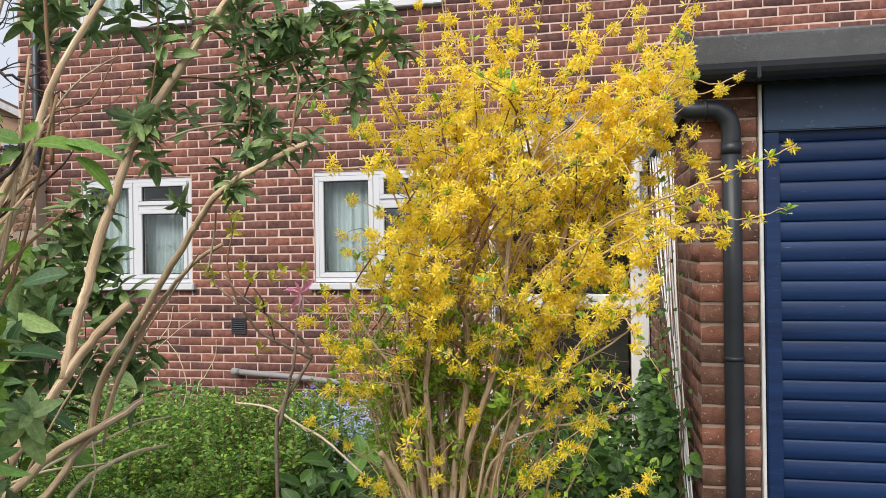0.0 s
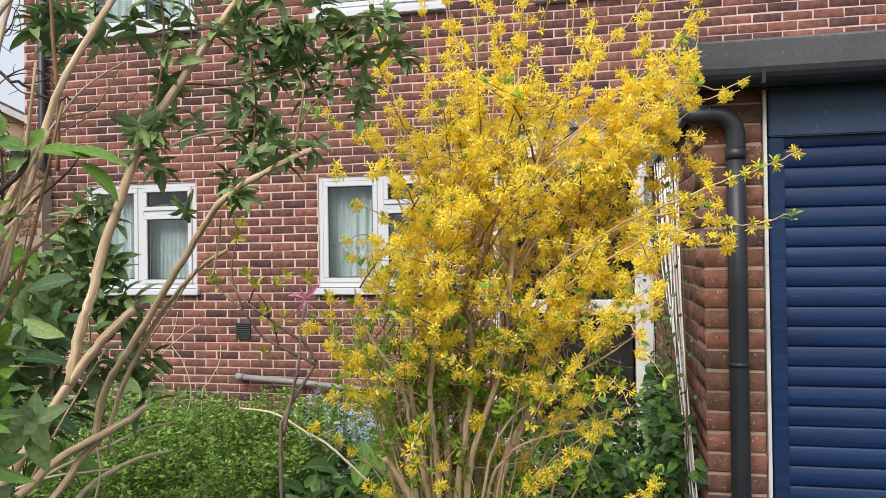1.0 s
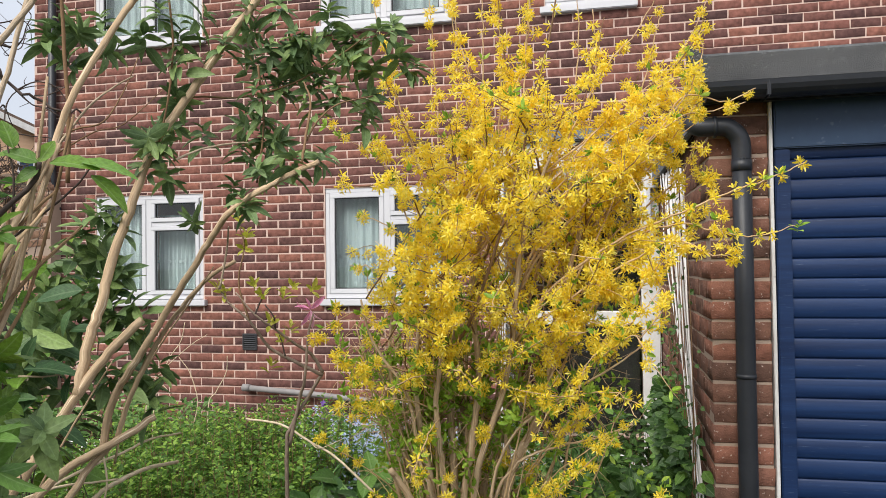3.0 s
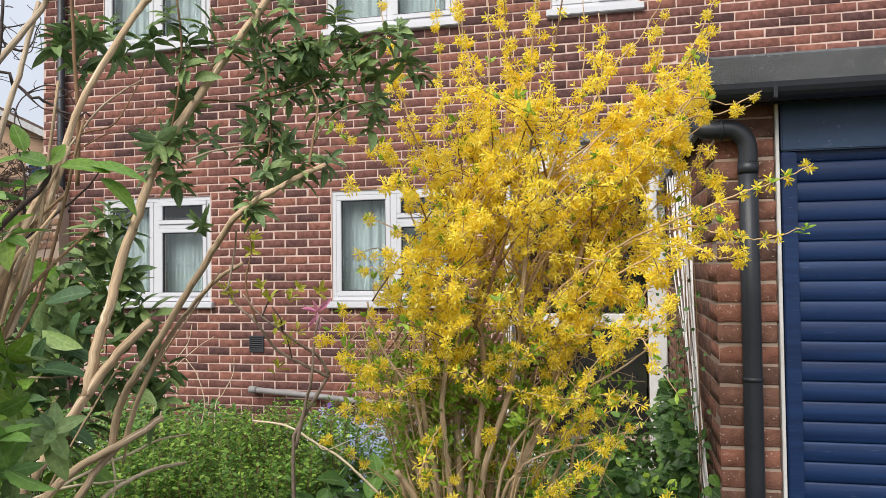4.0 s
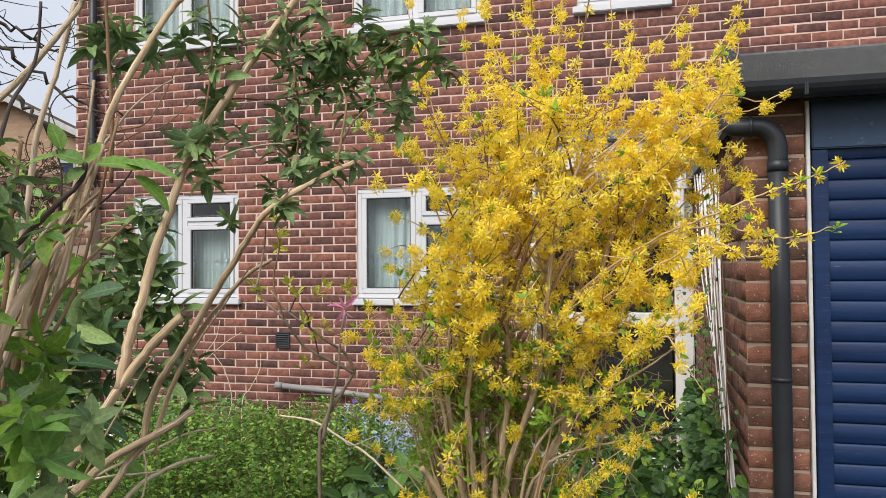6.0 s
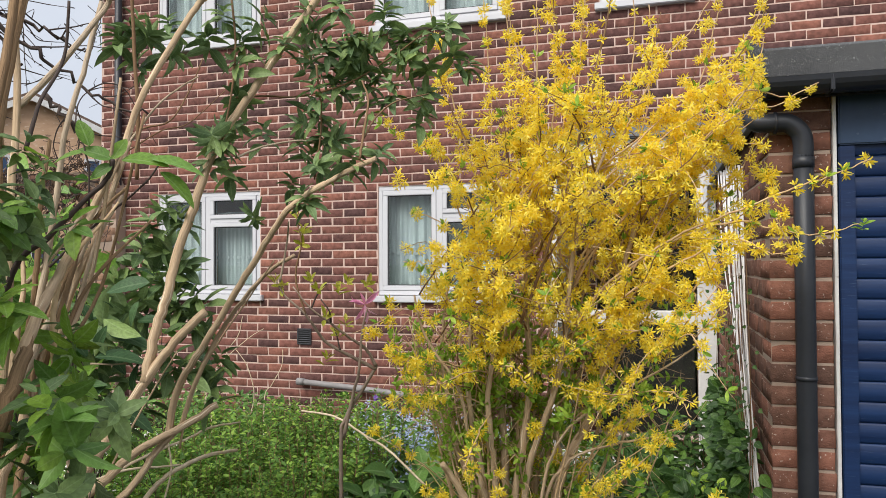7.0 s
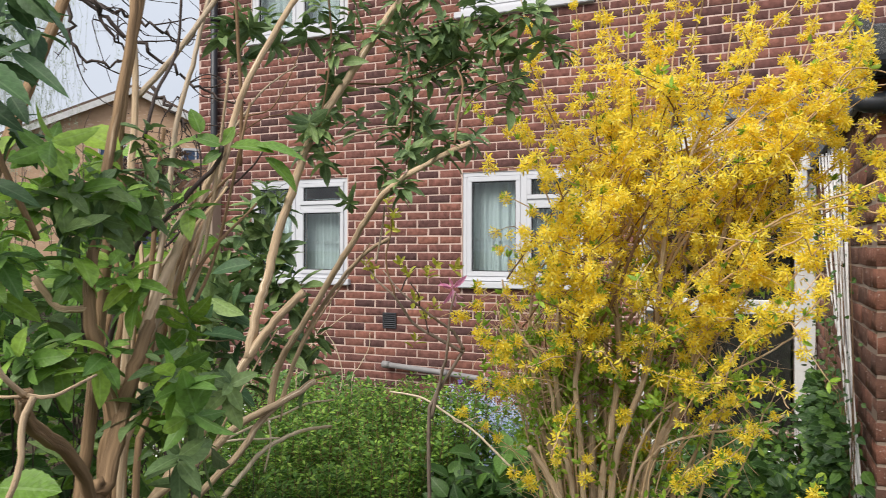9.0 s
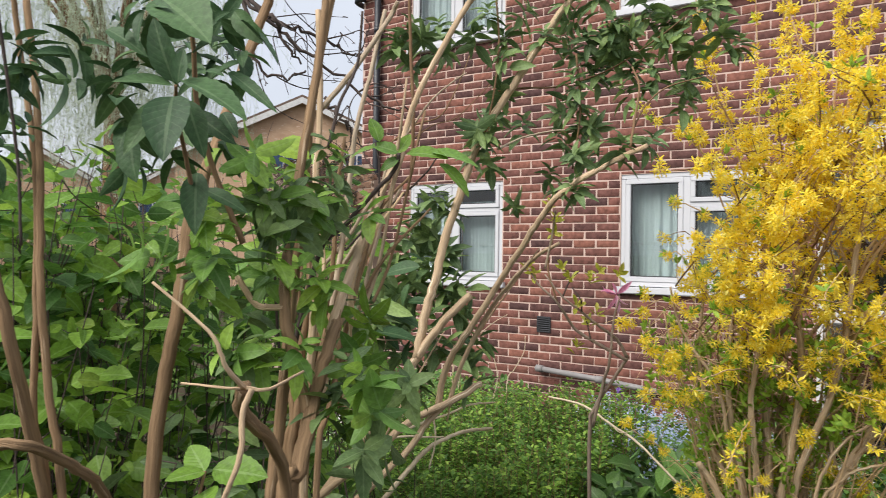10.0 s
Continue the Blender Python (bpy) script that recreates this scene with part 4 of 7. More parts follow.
def stalk(shrub, points, r0, r1, material=None, sides=7, seed=0, name="stem", label=""):
    rng = np.random.default_rng(seed + 100)
    line = spline(points, 6)
    line[1:-1] += rng.normal(0, r0 * 0.09, line[1:-1].shape)
    return hung(name, bark_tube(name, line, r0, r1, material or bark_tan, max(sides, 12) if r0 > 0.005 else sides, rng), shrub, label)


def rosette(shrub, centre, size, count, seed, shape=None, material=None, single=False, lift=0.15, shared={}):
    """Leaves that spread from a shoot's tip; single: every leaf an object of its own."""
    rng = np.random.default_rng(seed)
    centre = np.array(centre, float)
    shape, material = shape or LANCE, material or leaf_buddleja
    tip = unit(rng.normal(0, 0.5, 3) + np.array([0.1, -0.15, 0.8]))
    a = unit(np.cross(tip, rng.normal(0, 1, 3)))
    b = np.cross(tip, a)
    turn = rng.uniform(0, 6.28)
    places, ways, ups, sizes = [], [], [], []
    for k in range(count):
        rank = k / count
        ang = turn + k * 2.4 + rng.normal(0, 0.25)
        out = math.cos(ang) * a + math.sin(ang) * b
        rise = lift + 0.75 * (1 - rank) ** 2 - 0.55 * rank + rng.normal(0, 0.18)
        ways.append(unit(out + tip * rise + np.array([0, 0, -0.12])))
        ups.append(unit(tip + 0.3 * rng.normal(0, 1, 3)))
        places.append(centre - tip * size * 0.9 * rank * rng.uniform(0.5, 1.1))
        s = size * (0.45 + 0.65 * rank ** 0.6) * rng.uniform(0.8, 1.15)
        sizes.append((s * rng.uniform(0.85, 1.2), s, s))
    if single:
        key = (len(shape[0]), material.name, seed // 30)
        if key not in shared:
            shared[key] = leaf_mesh("leaf", shape, material)
        for p, y, z, s in zip(places, ways, ups, sizes):
            x = unit(np.cross(y, z))
            z = np.cross(x, y)
            ob = new("leaf", shared[key])
            ob.matrix_basis = Matrix(((x[0] * s[0], y[0] * s[1], z[0] * s[2], p[0]), (x[1] * s[0], y[1] * s[1], z[1] * s[2], p[1]), (x[2] * s[0], y[2] * s[1], z[2] * s[2], p[2]), (0, 0, 0, 1)))
            ob.parent = shrub
        return []
    return [scattered(shape, places, ways, ups, sizes)]


def twiggy(line, count, rng, reach, drop=0.0, r=0.0018):
    """Thin side twigs along a stem: their tubes and their lines."""
    tubes, lines = [], []
    for _ in range(count):
        k = rng.integers(len(line) // 4, len(line))
        p = np.array(line[k])
        way = unit(rng.normal(0, 1, 3) + np.array([0, 0, 0.5 - drop]))
        q = p + way * reach * rng.uniform(0.5, 1.2)
        m = (p + q) / 2 + rng.normal(0, 0.02, 3)
        l = spline([p, m, q], 3)
        lines.append(l)
        tubes.append(tube(l, r, r * 0.5, 4))
    return tubes, lines


# ---- forsythia ----
BASE = np.array((1.27, 2.74, GROUND))


def forsythia():
    shrub = root("forsythia", "tall forsythia shrub in full yellow bloom", "shrub", at=tuple(BASE))
    shrub.location = (0, 0, 0)
    rng = np.random.default_rng(21)

    clusters = []
    for k in range(16):
        n = 18 + k % 7 if k < 9 else k - 3
        turn = rng.uniform(0, 6.28, n)
        w = unit(np.stack([np.cos(turn), np.sin(turn), rng.normal(-0.2, 0.6, n)], axis=1))
        clusters.append(mesh_arrays("inflorescence", *scattered(FLOWER, w * rng.uniform(0.006, 0.016, (n, 1)) + rng.normal(0, 0.005, (n, 3)) * np.array([0.7, 0.7, 1.6]), w, rng.normal(0, 1, (n, 3)), rng.uniform(0.0115, 0.0160, (n, 1)) * np.stack([np.ones(n), rng.uniform(0.6, 1.35, n), np.ones(n)], axis=1)), petal_yellow))

    def cane(points, r0=0.0045, bloom=(0.3, 1.0), step=0.055, per=5, twigs=0, leaves=0.3, size=0.0150, material=None, single=False, low=False, small=False):
        """One cane with its twigs; bloom: the stretch of it that flowers; single: in bunches, small: of few flowers."""
        line = spline(points, 6)
        line[1:-1] += rng.normal(0, 0.0018, line[1:-1].shape)
        tubes = [tube(line, r0, 0.0014, 6)]
        side, lines = twiggy(line, twigs, rng, 0.17)
        ob = hung("cane", mesh_arrays("cane", *joined(tubes), material or bark_twig, smooth=True), shrub)
        if side:
            scatter_object("twigwork", side, material or bark_twig, ob)
        places, ways, sizes, lp, lw = [], [], [], [], []

        def deck(l, lo, hi, gap):
            seg = np.linalg.norm(np.diff(l, axis=0), axis=1)
            total = seg.sum()
            cum = np.concatenate([[0], np.cumsum(seg)])
            s = lo * total
            while s < hi * total:
                k = min(len(seg) - 1, int(np.searchsorted(cum, s) - 1) if s > 0 else 0)
                p = l[k] + (l[k + 1] - l[k]) * ((s - cum[k]) / (seg[k] + 1e-9))
                along = unit(l[k + 1] - l[k])
                sparse = not low and rng.random() > max(0.07, min(1.0, (p[2] - 0.80) / 0.48))
                if single and not sparse:
                    c = new("inflorescence", clusters[rng.integers(9, 16) if small else rng.integers(9)])
                    c.matrix_basis = Matrix.Translation(p + rng.normal(0, 0.012, 3)) @ Euler((rng.normal(0, 0.5), rng.normal(0, 0.5), rng.uniform(0, 6.28))).to_matrix().to_4x4() @ Matrix.Scale(rng.uniform(0.8, 1.2) * (1.12 - 0.40 * s / total), 4)
                    c.parent = ob
                for _ in range(0 if single or sparse else max(1, int(rng.poisson(per)))):
                    out = unit(np.cross(along, rng.normal(0, 1, 3)))
                    w = unit(out + 0.2 * along + np.array([0, 0, -0.3]))
                    places.append(p + w * rng.uniform(0.003, 0.014))
                    ways.append(w)
                    sizes.append(size * rng.uniform(0.75, 1.2))
                if rng.random() < (leaves if not sparse else 0.75):
                    for _ in range(6):
                        lp.append(p)
                        lw.append(unit(rng.normal(0, 0.7, 3) + along + np.array([0, 0, 0.4])))
                s += gap * rng.uniform(0.6, 1.4)

        deck(line, bloom[0], bloom[1], step)
        for l in lines:
            deck(l, 0.25, 1.0, step * 0.85)
        n = len(places)
        if n:
            scatter_object("blossom", [scattered(FLOWER, places, ways, rng.normal(0, 1, (n, 3)), np.array(sizes)[:, None] * np.stack([np.ones(n), rng.uniform(0.6, 1.35, n), np.ones(n)], axis=1))], petal_yellow, ob, "bright yellow four-petalled flowers")
        if lp:
            scatter_object("foliage", [scattered(leaf_shape(0.36, 0.2, 0.1, 0.5, 4), lp, lw, rng.normal(0, 1, (len(lp), 3)), rng.uniform(0.016, 0.034, len(lp)))], leaf_spring, ob, "small fresh green leaves")

    # thick limbs that fan out from the foot
    limbs = [
        ([(1.239, 2.734, -0.077), (1.154, 2.715, 0.551), (1.097, 2.709, 0.738), (1.069, 2.709, 0.885), (1.051, 2.710, 1.070), (1.075, 2.720, 1.293)], 0.0105, 0.004),
        ([(1.244, 2.735, -0.078), (1.195, 2.703, 0.557), (1.162, 2.681, 0.784), (1.148, 2.663, 0.968), (1.166, 2.652, 1.149), (1.199, 2.643, 1.347)], 0.0125, 0.004),
        ([(1.250, 2.736, -0.078), (1.231, 2.692, 0.563), (1.226, 2.658, 0.756), (1.221, 2.624, 0.905), (1.247, 2.596, 1.067), (1.262, 2.565, 1.311), (1.290, 2.539, 1.413), (1.342, 2.517, 1.512), (1.407, 2.499, 1.602)], 0.0105, 0.0042),
        ([(1.253, 2.758, -0.090), (1.249, 2.756, 0.543), (1.245, 2.760, 0.731), (1.234, 2.763, 0.898), (1.248, 2.772, 1.065), (1.271, 2.783, 1.215)], 0.0165, 0.007),
        ([(1.260, 2.738, -0.078), (1.285, 2.718, 0.557), (1.321, 2.706, 0.783), (1.345, 2.692, 1.003), (1.330, 2.670, 1.220), (1.357, 2.657, 1.398), (1.396, 2.647, 1.503), (1.434, 2.637, 1.632)], 0.0145, 0.005),
        ([(1.271, 2.741, -0.078), (1.317, 2.715, 0.564), (1.354, 2.695, 0.751), (1.416, 2.680, 0.917), (1.449, 2.659, 1.062), (1.468, 2.635, 1.204), (1.489, 2.612, 1.360), (1.532, 2.593, 1.512), (1.583, 2.576, 1.644)], 0.0115, 0.0042),
        ([(1.304, 2.768, -0.090), (1.407, 2.769, 0.551), (1.454, 2.764, 0.720), (1.514, 2.764, 0.831), (1.568, 2.760, 1.015), (1.603, 2.754, 1.142), (1.623, 2.745, 1.287), (1.665, 2.739, 1.448)], 0.0175, 0.0075),
        ([(1.300, 2.788, -0.102), (1.390, 2.808, 0.538), (1.417, 2.821, 0.685), (1.405, 2.827, 0.796), (1.437, 2.843, 0.907), (1.474, 2.859, 1.038), (1.522, 2.876, 1.209)], 0.0085, 0.004),
        ([(1.293, 2.745, -0.078), (1.375, 2.726, 0.545), (1.447, 2.712, 0.693), (1.503, 2.695, 0.742), (1.600, 2.688, 0.776), (1.712, 2.684, 0.807), (1.805, 2.675, 0.850)], 0.0065, 0.0028),
        ([(1.242, 2.673, -0.042), (1.194, 2.635, 0.442), (1.157, 2.605, 0.591), (1.113, 2.574, 0.682), (1.096, 2.549, 0.717)], 0.0135, 0.0085),
        ([(1.234, 2.836, -0.137), (1.248, 2.848, 0.479), (1.267, 2.868, 0.667), (1.259, 2.882, 0.858), (1.321, 2.910, 1.051), (1.428, 2.949, 1.206)], 0.0125, 0.005),
        ([(1.247, 2.694, -0.054), (1.206, 2.669, 0.537), (1.161, 2.649, 0.720), (1.131, 2.631, 0.919), (1.028, 2.599, 1.100), (0.998, 2.582, 1.225)], 0.0085, 0.003),
        ([(1.256, 2.841, -0.138), (1.321, 2.853, 0.481), (1.358, 2.866, 0.709), (1.478, 2.895, 0.957), (1.632, 2.933, 1.128), (1.786, 2.972, 1.242)], 0.0105, 0.004),
        ([(1.296, 2.725, -0.066), (1.364, 2.702, 0.553), (1.442, 2.686, 0.792), (1.594, 2.687, 0.919), (1.741, 2.688, 1.009), (1.859, 2.683, 1.097)], 0.0065, 0.0025),
    ]
    grown = []
    for pts, r0, r1 in limbs:
        line = spline(pts, 6)
        line[1:-1] += rng.normal(0, 0.0012, line[1:-1].shape)
        hung("limb", bark_tube("limb", line - np.array([0, 0.05, 0]), r0 * 0.95, r1, bark_tan, 11, rng), shrub)
        grown.append(line)

    joints = np.concatenate([line[len(line) // 3:] for k, line in enumerate(grown) if k not in (8, 9)])

    def from_base(tip_points, **more):
        """A cane that leaves the nearest limb below its first point."""
        first = np.array(tip_points[0])
        drop = first[2] - joints[:, 2]
        reach = np.linalg.norm(joints - first, axis=1) + np.where((drop > 0.14 + 0.25 * (first[2] < 1.0)) & (drop < 0.7), 0.0, 3.0)
        start = joints[int(np.argmin(reach))]
        if first[2] < 1.12:
            end, side = np.array(tip_points[-1]), np.array(tip_points[2])
            tip_points = [tuple(start + (side - start) * 0.5 + np.array([0, 0, 0.015])), tuple(side), tuple((side + end) / 2 + np.array([0, 0, 0.3 * (side[2] - end[2])])), tuple(end)]
            more["r0"] = 0.0022
        cane([tuple(start)] + list(tip_points), **more)

    # spires that stand clear of the crown
    tall = dict(bloom=(0.25, 1.0), step=0.070, leaves=0.12, single=True)
    from_base([(1.26, 2.65, 1.24), (1.19, 2.57, 1.58), (1.13, 2.55, 1.8), (1.08, 2.53, 2.0), (1.04, 2.52, 2.21)], **tall)
    from_base([(1.24, 2.74, 1.31), (1.21, 2.73, 1.65), (1.2, 2.72, 1.93), (1.18, 2.7, 2.28)], **tall)
    from_base([(1.39, 2.57, 1.42), (1.35, 2.55, 1.74), (1.31, 2.54, 1.95), (1.28, 2.53, 2.2)], **tall)
    from_base([(1.36, 2.87, 1.47), (1.34, 2.86, 1.86), (1.34, 2.85, 2.07), (1.34, 2.85, 2.3)], bloom=(0.5, 1.0), step=0.085, per=3)
    from_base([(1.39, 2.62, 1.42), (1.42, 2.62, 1.71), (1.43, 2.62, 1.96), (1.42, 2.61, 2.21)], **tall)
    from_base([(1.44, 2.58, 1.4), (1.49, 2.59, 1.71), (1.51, 2.59, 1.95), (1.53, 2.59, 2.2)], **tall)
    from_base([(1.35, 2.52, 1.18), (1.46, 2.48, 1.49), (1.55, 2.5, 1.82), (1.61, 2.5, 2.1), (1.63, 2.51, 2.19)], r0=0.006, bloom=(0.55, 0.9), per=3, material=bark_brown)
    from_base([(1.55, 2.82, 1.4), (1.63, 2.83, 1.74), (1.66, 2.83, 2.02), (1.66, 2.82, 2.22)], bloom=(0.5, 1.0), step=0.09, per=3)
    from_base([(1.59, 2.72, 1.42), (1.69, 2.74, 1.76), (1.72, 2.74, 1.99), (1.71, 2.73, 2.13)], bloom=(0.45, 1.0), step=0.085, per=4)
    from_base([(1.49, 2.6, 1.4), (1.65, 2.63, 1.74), (1.75, 2.65, 1.93), (1.84, 2.67, 2.03), (1.93, 2.68, 2.2)], **tall)
    from_base([(1.51, 2.76, 1.37), (1.73, 2.8, 1.71), (1.89, 2.84, 1.87), (2.01, 2.86, 2.04), (2.09, 2.88, 2.22)], bloom=(0.45, 1.0), step=0.07, per=4)
    # boughs that arch out in front of the garage
    arch = dict(bloom=(0.30, 1.0), step=0.068, leaves=0.15, single=True)
    from_base([(1.49, 2.6, 1.31), (1.66, 2.58, 1.54), (1.84, 2.57, 1.66), (1.96, 2.55, 1.79), (2.0, 2.55, 1.87)], twigs=5, **arch)
    from_base([(1.52, 2.66, 1.35), (1.71, 2.65, 1.57), (1.88, 2.63, 1.71), (1.97, 2.6, 1.81), (2.08, 2.62, 1.79), (2.17, 2.645, 1.83)], **arch)
    from_base([(1.56, 2.61, 1.38), (1.79, 2.61, 1.61), (1.94, 2.59, 1.74), (2.03, 2.61, 1.76), (2.14, 2.64, 1.79)], twigs=3, **arch)
    from_base([(1.56, 2.62, 1.24), (1.77, 2.61, 1.39), (1.95, 2.6, 1.47), (2.1, 2.59, 1.53), (2.22, 2.62, 1.57), (2.3, 2.63, 1.61)], bloom=(0.35, 1.0), step=0.058, per=6)
    from_base([(1.54, 2.66, 1.21), (1.76, 2.66, 1.38), (1.94, 2.65, 1.44), (2.04, 2.63, 1.42), (2.16, 2.66, 1.4), (2.28, 2.68, 1.43)], bloom=(0.35, 0.94), step=0.052, per=6)
    from_base([(1.56, 2.62, 1.17), (1.77, 2.62, 1.31), (1.93, 2.6, 1.39), (2.02, 2.57, 1.35), (2.11, 2.59, 1.34)], twigs=7, **arch)
    from_base([(1.57, 2.62, 1.11), (1.74, 2.56, 1.21), (1.85, 2.53, 1.28), (1.91, 2.5, 1.21)], twigs=6, **arch)
    from_base([(1.55, 2.52, 1.08), (1.71, 2.45, 1.14), (1.8, 2.42, 1.13), (1.84, 2.43, 1.05)], twigs=3, **arch)
    from_base([(1.52, 2.62, 0.93), (1.66, 2.54, 1.0), (1.75, 2.52, 0.96), (1.81, 2.48, 0.9)], r0=0.0022, bloom=(0.5, 1.0), per=4, twigs=3, leaves=0.6, low=True)
    # left flank
    flank_args = dict(low=True, bloom=(0.66, 1.0), step=0.075, leaves=0.6, single=True)
    from_base([(1.24, 2.64, 1.24), (1.15, 2.62, 1.42), (1.09, 2.6, 1.58), (1.03, 2.58, 1.73)], twigs=1, **flank_args)
    from_base([(1.25, 2.59, 1.21), (1.18, 2.52, 1.37), (1.09, 2.5, 1.45), (1.02, 2.48, 1.48)], twigs=1, **flank_args)
    from_base([(1.2, 2.64, 1.1), (1.1, 2.61, 1.22), (1.01, 2.59, 1.32), (0.95, 2.57, 1.33)], twigs=1, **flank_args)
    from_base([(1.19, 2.59, 1.02), (1.11, 2.51, 1.11), (1.02, 2.49, 1.18), (0.92, 2.46, 1.21)], twigs=1, **flank_args)
    from_base([(1.19, 2.53, 0.94), (1.1, 2.46, 1.03), (1.04, 2.39, 1.05), (0.96, 2.37, 1.08)], twigs=1, **flank_args)
    from_base([(1.18, 2.48, 0.91), (1.1, 2.41, 1.04), (1.06, 2.35, 1.06), (1.03, 2.34, 0.98)], **flank_args)
    from_base([(1.18, 2.48, 0.85), (1.1, 2.41, 0.91), (1.05, 2.35, 0.95), (1.0, 2.33, 0.93)], **flank_args)
    from_base([(1.26, 2.35, 0.94), (1.22, 2.28, 1.0), (1.18, 2.22, 1.01), (1.15, 2.22, 0.97)], bloom=(0.75, 1.0), per=5, low=True)
    from_base([(1.29, 2.36, 0.79), (1.27, 2.25, 0.83), (1.25, 2.19, 0.81), (1.24, 2.19, 0.78)], bloom=(0.7, 1.0), per=6, low=True)
    from_base([(1.34, 2.37, 0.88), (1.33, 2.26, 0.99), (1.36, 2.21, 1.06), (1.4, 2.22, 1.01)], bloom=(0.6, 1.0), per=5, low=True)
    tip_leaves = rosette(shrub, (2.29, 2.69, 1.435), 0.036, 9, 77, shape=leaf_shape(0.42, 0.2, 0.1, 0.5, 6), lift=0.7)
    scatter_object("foliage", tip_leaves, leaf_spring, shrub, "fresh green leaves at a branch tip")
    # branches that fork from the limbs and fill the crown; left and right edge of the crown by height
    heights = (0.55, 0.70, 0.85, 0.99, 1.13, 1.30, 1.55, 1.69, 1.87, 2.0)
    edge_l = (1.08, 1.04, 0.98, 0.98, 1.03, 1.10, 1.15, 1.20, 1.30, 1.42)
    edge_r = (1.85, 1.80, 1.72, 1.68, 1.72, 1.78, 1.85, 1.90, 1.95, 1.95)
    for k in range(33):
        line = grown[(0, 1, 2, 4, 5, 6, 7, 12, 4, 6)[k % 10]]
        p = line[int(len(line) * rng.uniform(0.42, 0.98))]
        z = min(1.78, p[2] + rng.uniform(0.18, 0.62)) if k % 6 else p[2] + rng.uniform(0.0, 0.2)
        lo, hi = np.interp(z, heights, edge_l), np.interp(z, heights, edge_r)
        x = lo + (hi - lo) * rng.uniform(0, 1)
        x = p[0] + max(-0.42, min(0.5, x - p[0]))
        q = np.array([x, BASE[1] + (rng.uniform(-0.42, 0.0) if z > 1.1 else rng.uniform(-0.25, 0.20)), z])
        bow = (p + q) / 2 + np.array([0.12 * (q[0] - p[0]), 0, 0.05]) + rng.normal(0, 0.02, 3)
        cane([tuple(p), tuple(bow), tuple(q)], r0=rng.uniform(0.0024, 0.0042), bloom=(0.25, 1.0), step=0.060, twigs=4, leaves=0.14, single=True, small=True, material=bark_brown if k % 3 else bark_twig)
    # short shoots that carry flowers out to the face of the crown
    for k in range(26):
        line = grown[(2, 4, 5, 1, 6, 11)[k % 6]]
        z = rng.uniform(1.12, 1.64)
        p = line[int(np.argmin(np.abs(line[:, 2] - (z - rng.uniform(0.15, 0.3)))))]
        lo, hi = np.interp(z, heights, edge_l) + 0.06, np.interp(z, heights, edge_r) - 0.06
        q = np.array([p[0] + max(-0.3, min(0.34, lo + (hi - lo) * rng.random() - p[0])), BASE[1] + rng.uniform(-0.58, -0.38), z])
        cane([tuple(p), tuple((p + q) / 2 + np.array([0, 0, 0.04]) + rng.normal(0, 0.015, 3)), tuple(q)], r0=0.0026, bloom=(0.5, 1.0), step=0.055, twigs=2, leaves=0.12, single=True, small=k % 3 > 0, material=bark_brown if k % 2 else bark_twig)
    # flowering side shoots low on the garage side
    for k in range(6):
        line = grown[(6, 12, 5, 13)[k % 4]]
        z = rng.uniform(0.92, 1.28)
        p = line[int(np.argmin(np.abs(line[:, 2] - (z - rng.uniform(0.12, 0.25)))))]
        q = np.array([rng.uniform(1.46, 1.84), BASE[1] + rng.uniform(-0.35, 0.05), z])
        cane([tuple(p), tuple((p + q) / 2 + np.array([0, 0, 0.03]) + rng.normal(0, 0.012, 3)), tuple(q)], r0=0.0026, bloom=(0.4, 1.0), step=0.055, twigs=3, leaves=0.3, single=True, small=k % 2 > 0, low=True, material=bark_twig)
    # bunches on the shoulder towards the garage
    for k in range(7):
        line = grown[6 if k % 2 else 5]
        p = line[int(len(line) * rng.uniform(0.82, 0.99))]
        q = np.array([rng.uniform(1.88, 2.04), BASE[1] + rng.uniform(-0.2, 0.0), rng.uniform(1.62, 1.92)])
        cane([tuple(p), tuple((p + q) / 2 + np.array([0.02, 0, 0.05]) + rng.normal(0, 0.012, 3)), tuple(q)], r0=0.0028, bloom=(0.45, 1.0), step=0.05, twigs=1, leaves=0.1, single=True, material=bark_twig)
    # whips that rise out of the crown on the garage side
    for k in range(10):
        top = rng.uniform(1.45, 1.78)
        x = rng.uniform(1.30, 1.98)
        q = np.array([x, BASE[1] + rng.uniform(-0.3, 0.2), top])
        p = np.array([BASE[0] + (x - BASE[0]) * 0.55, BASE[1] + rng.uniform(-0.1, 0.15), top - rng.uniform(0.35, 0.55)])
        cane([tuple(p), tuple((p + q) / 2 + np.array([0.02, 0, 0.04]) + rng.normal(0, 0.015, 3)), tuple(q)], r0=0.0036, bloom=(0.15, 1.0), step=0.060, twigs=3, leaves=0.12, single=True, small=True, material=bark_twig)

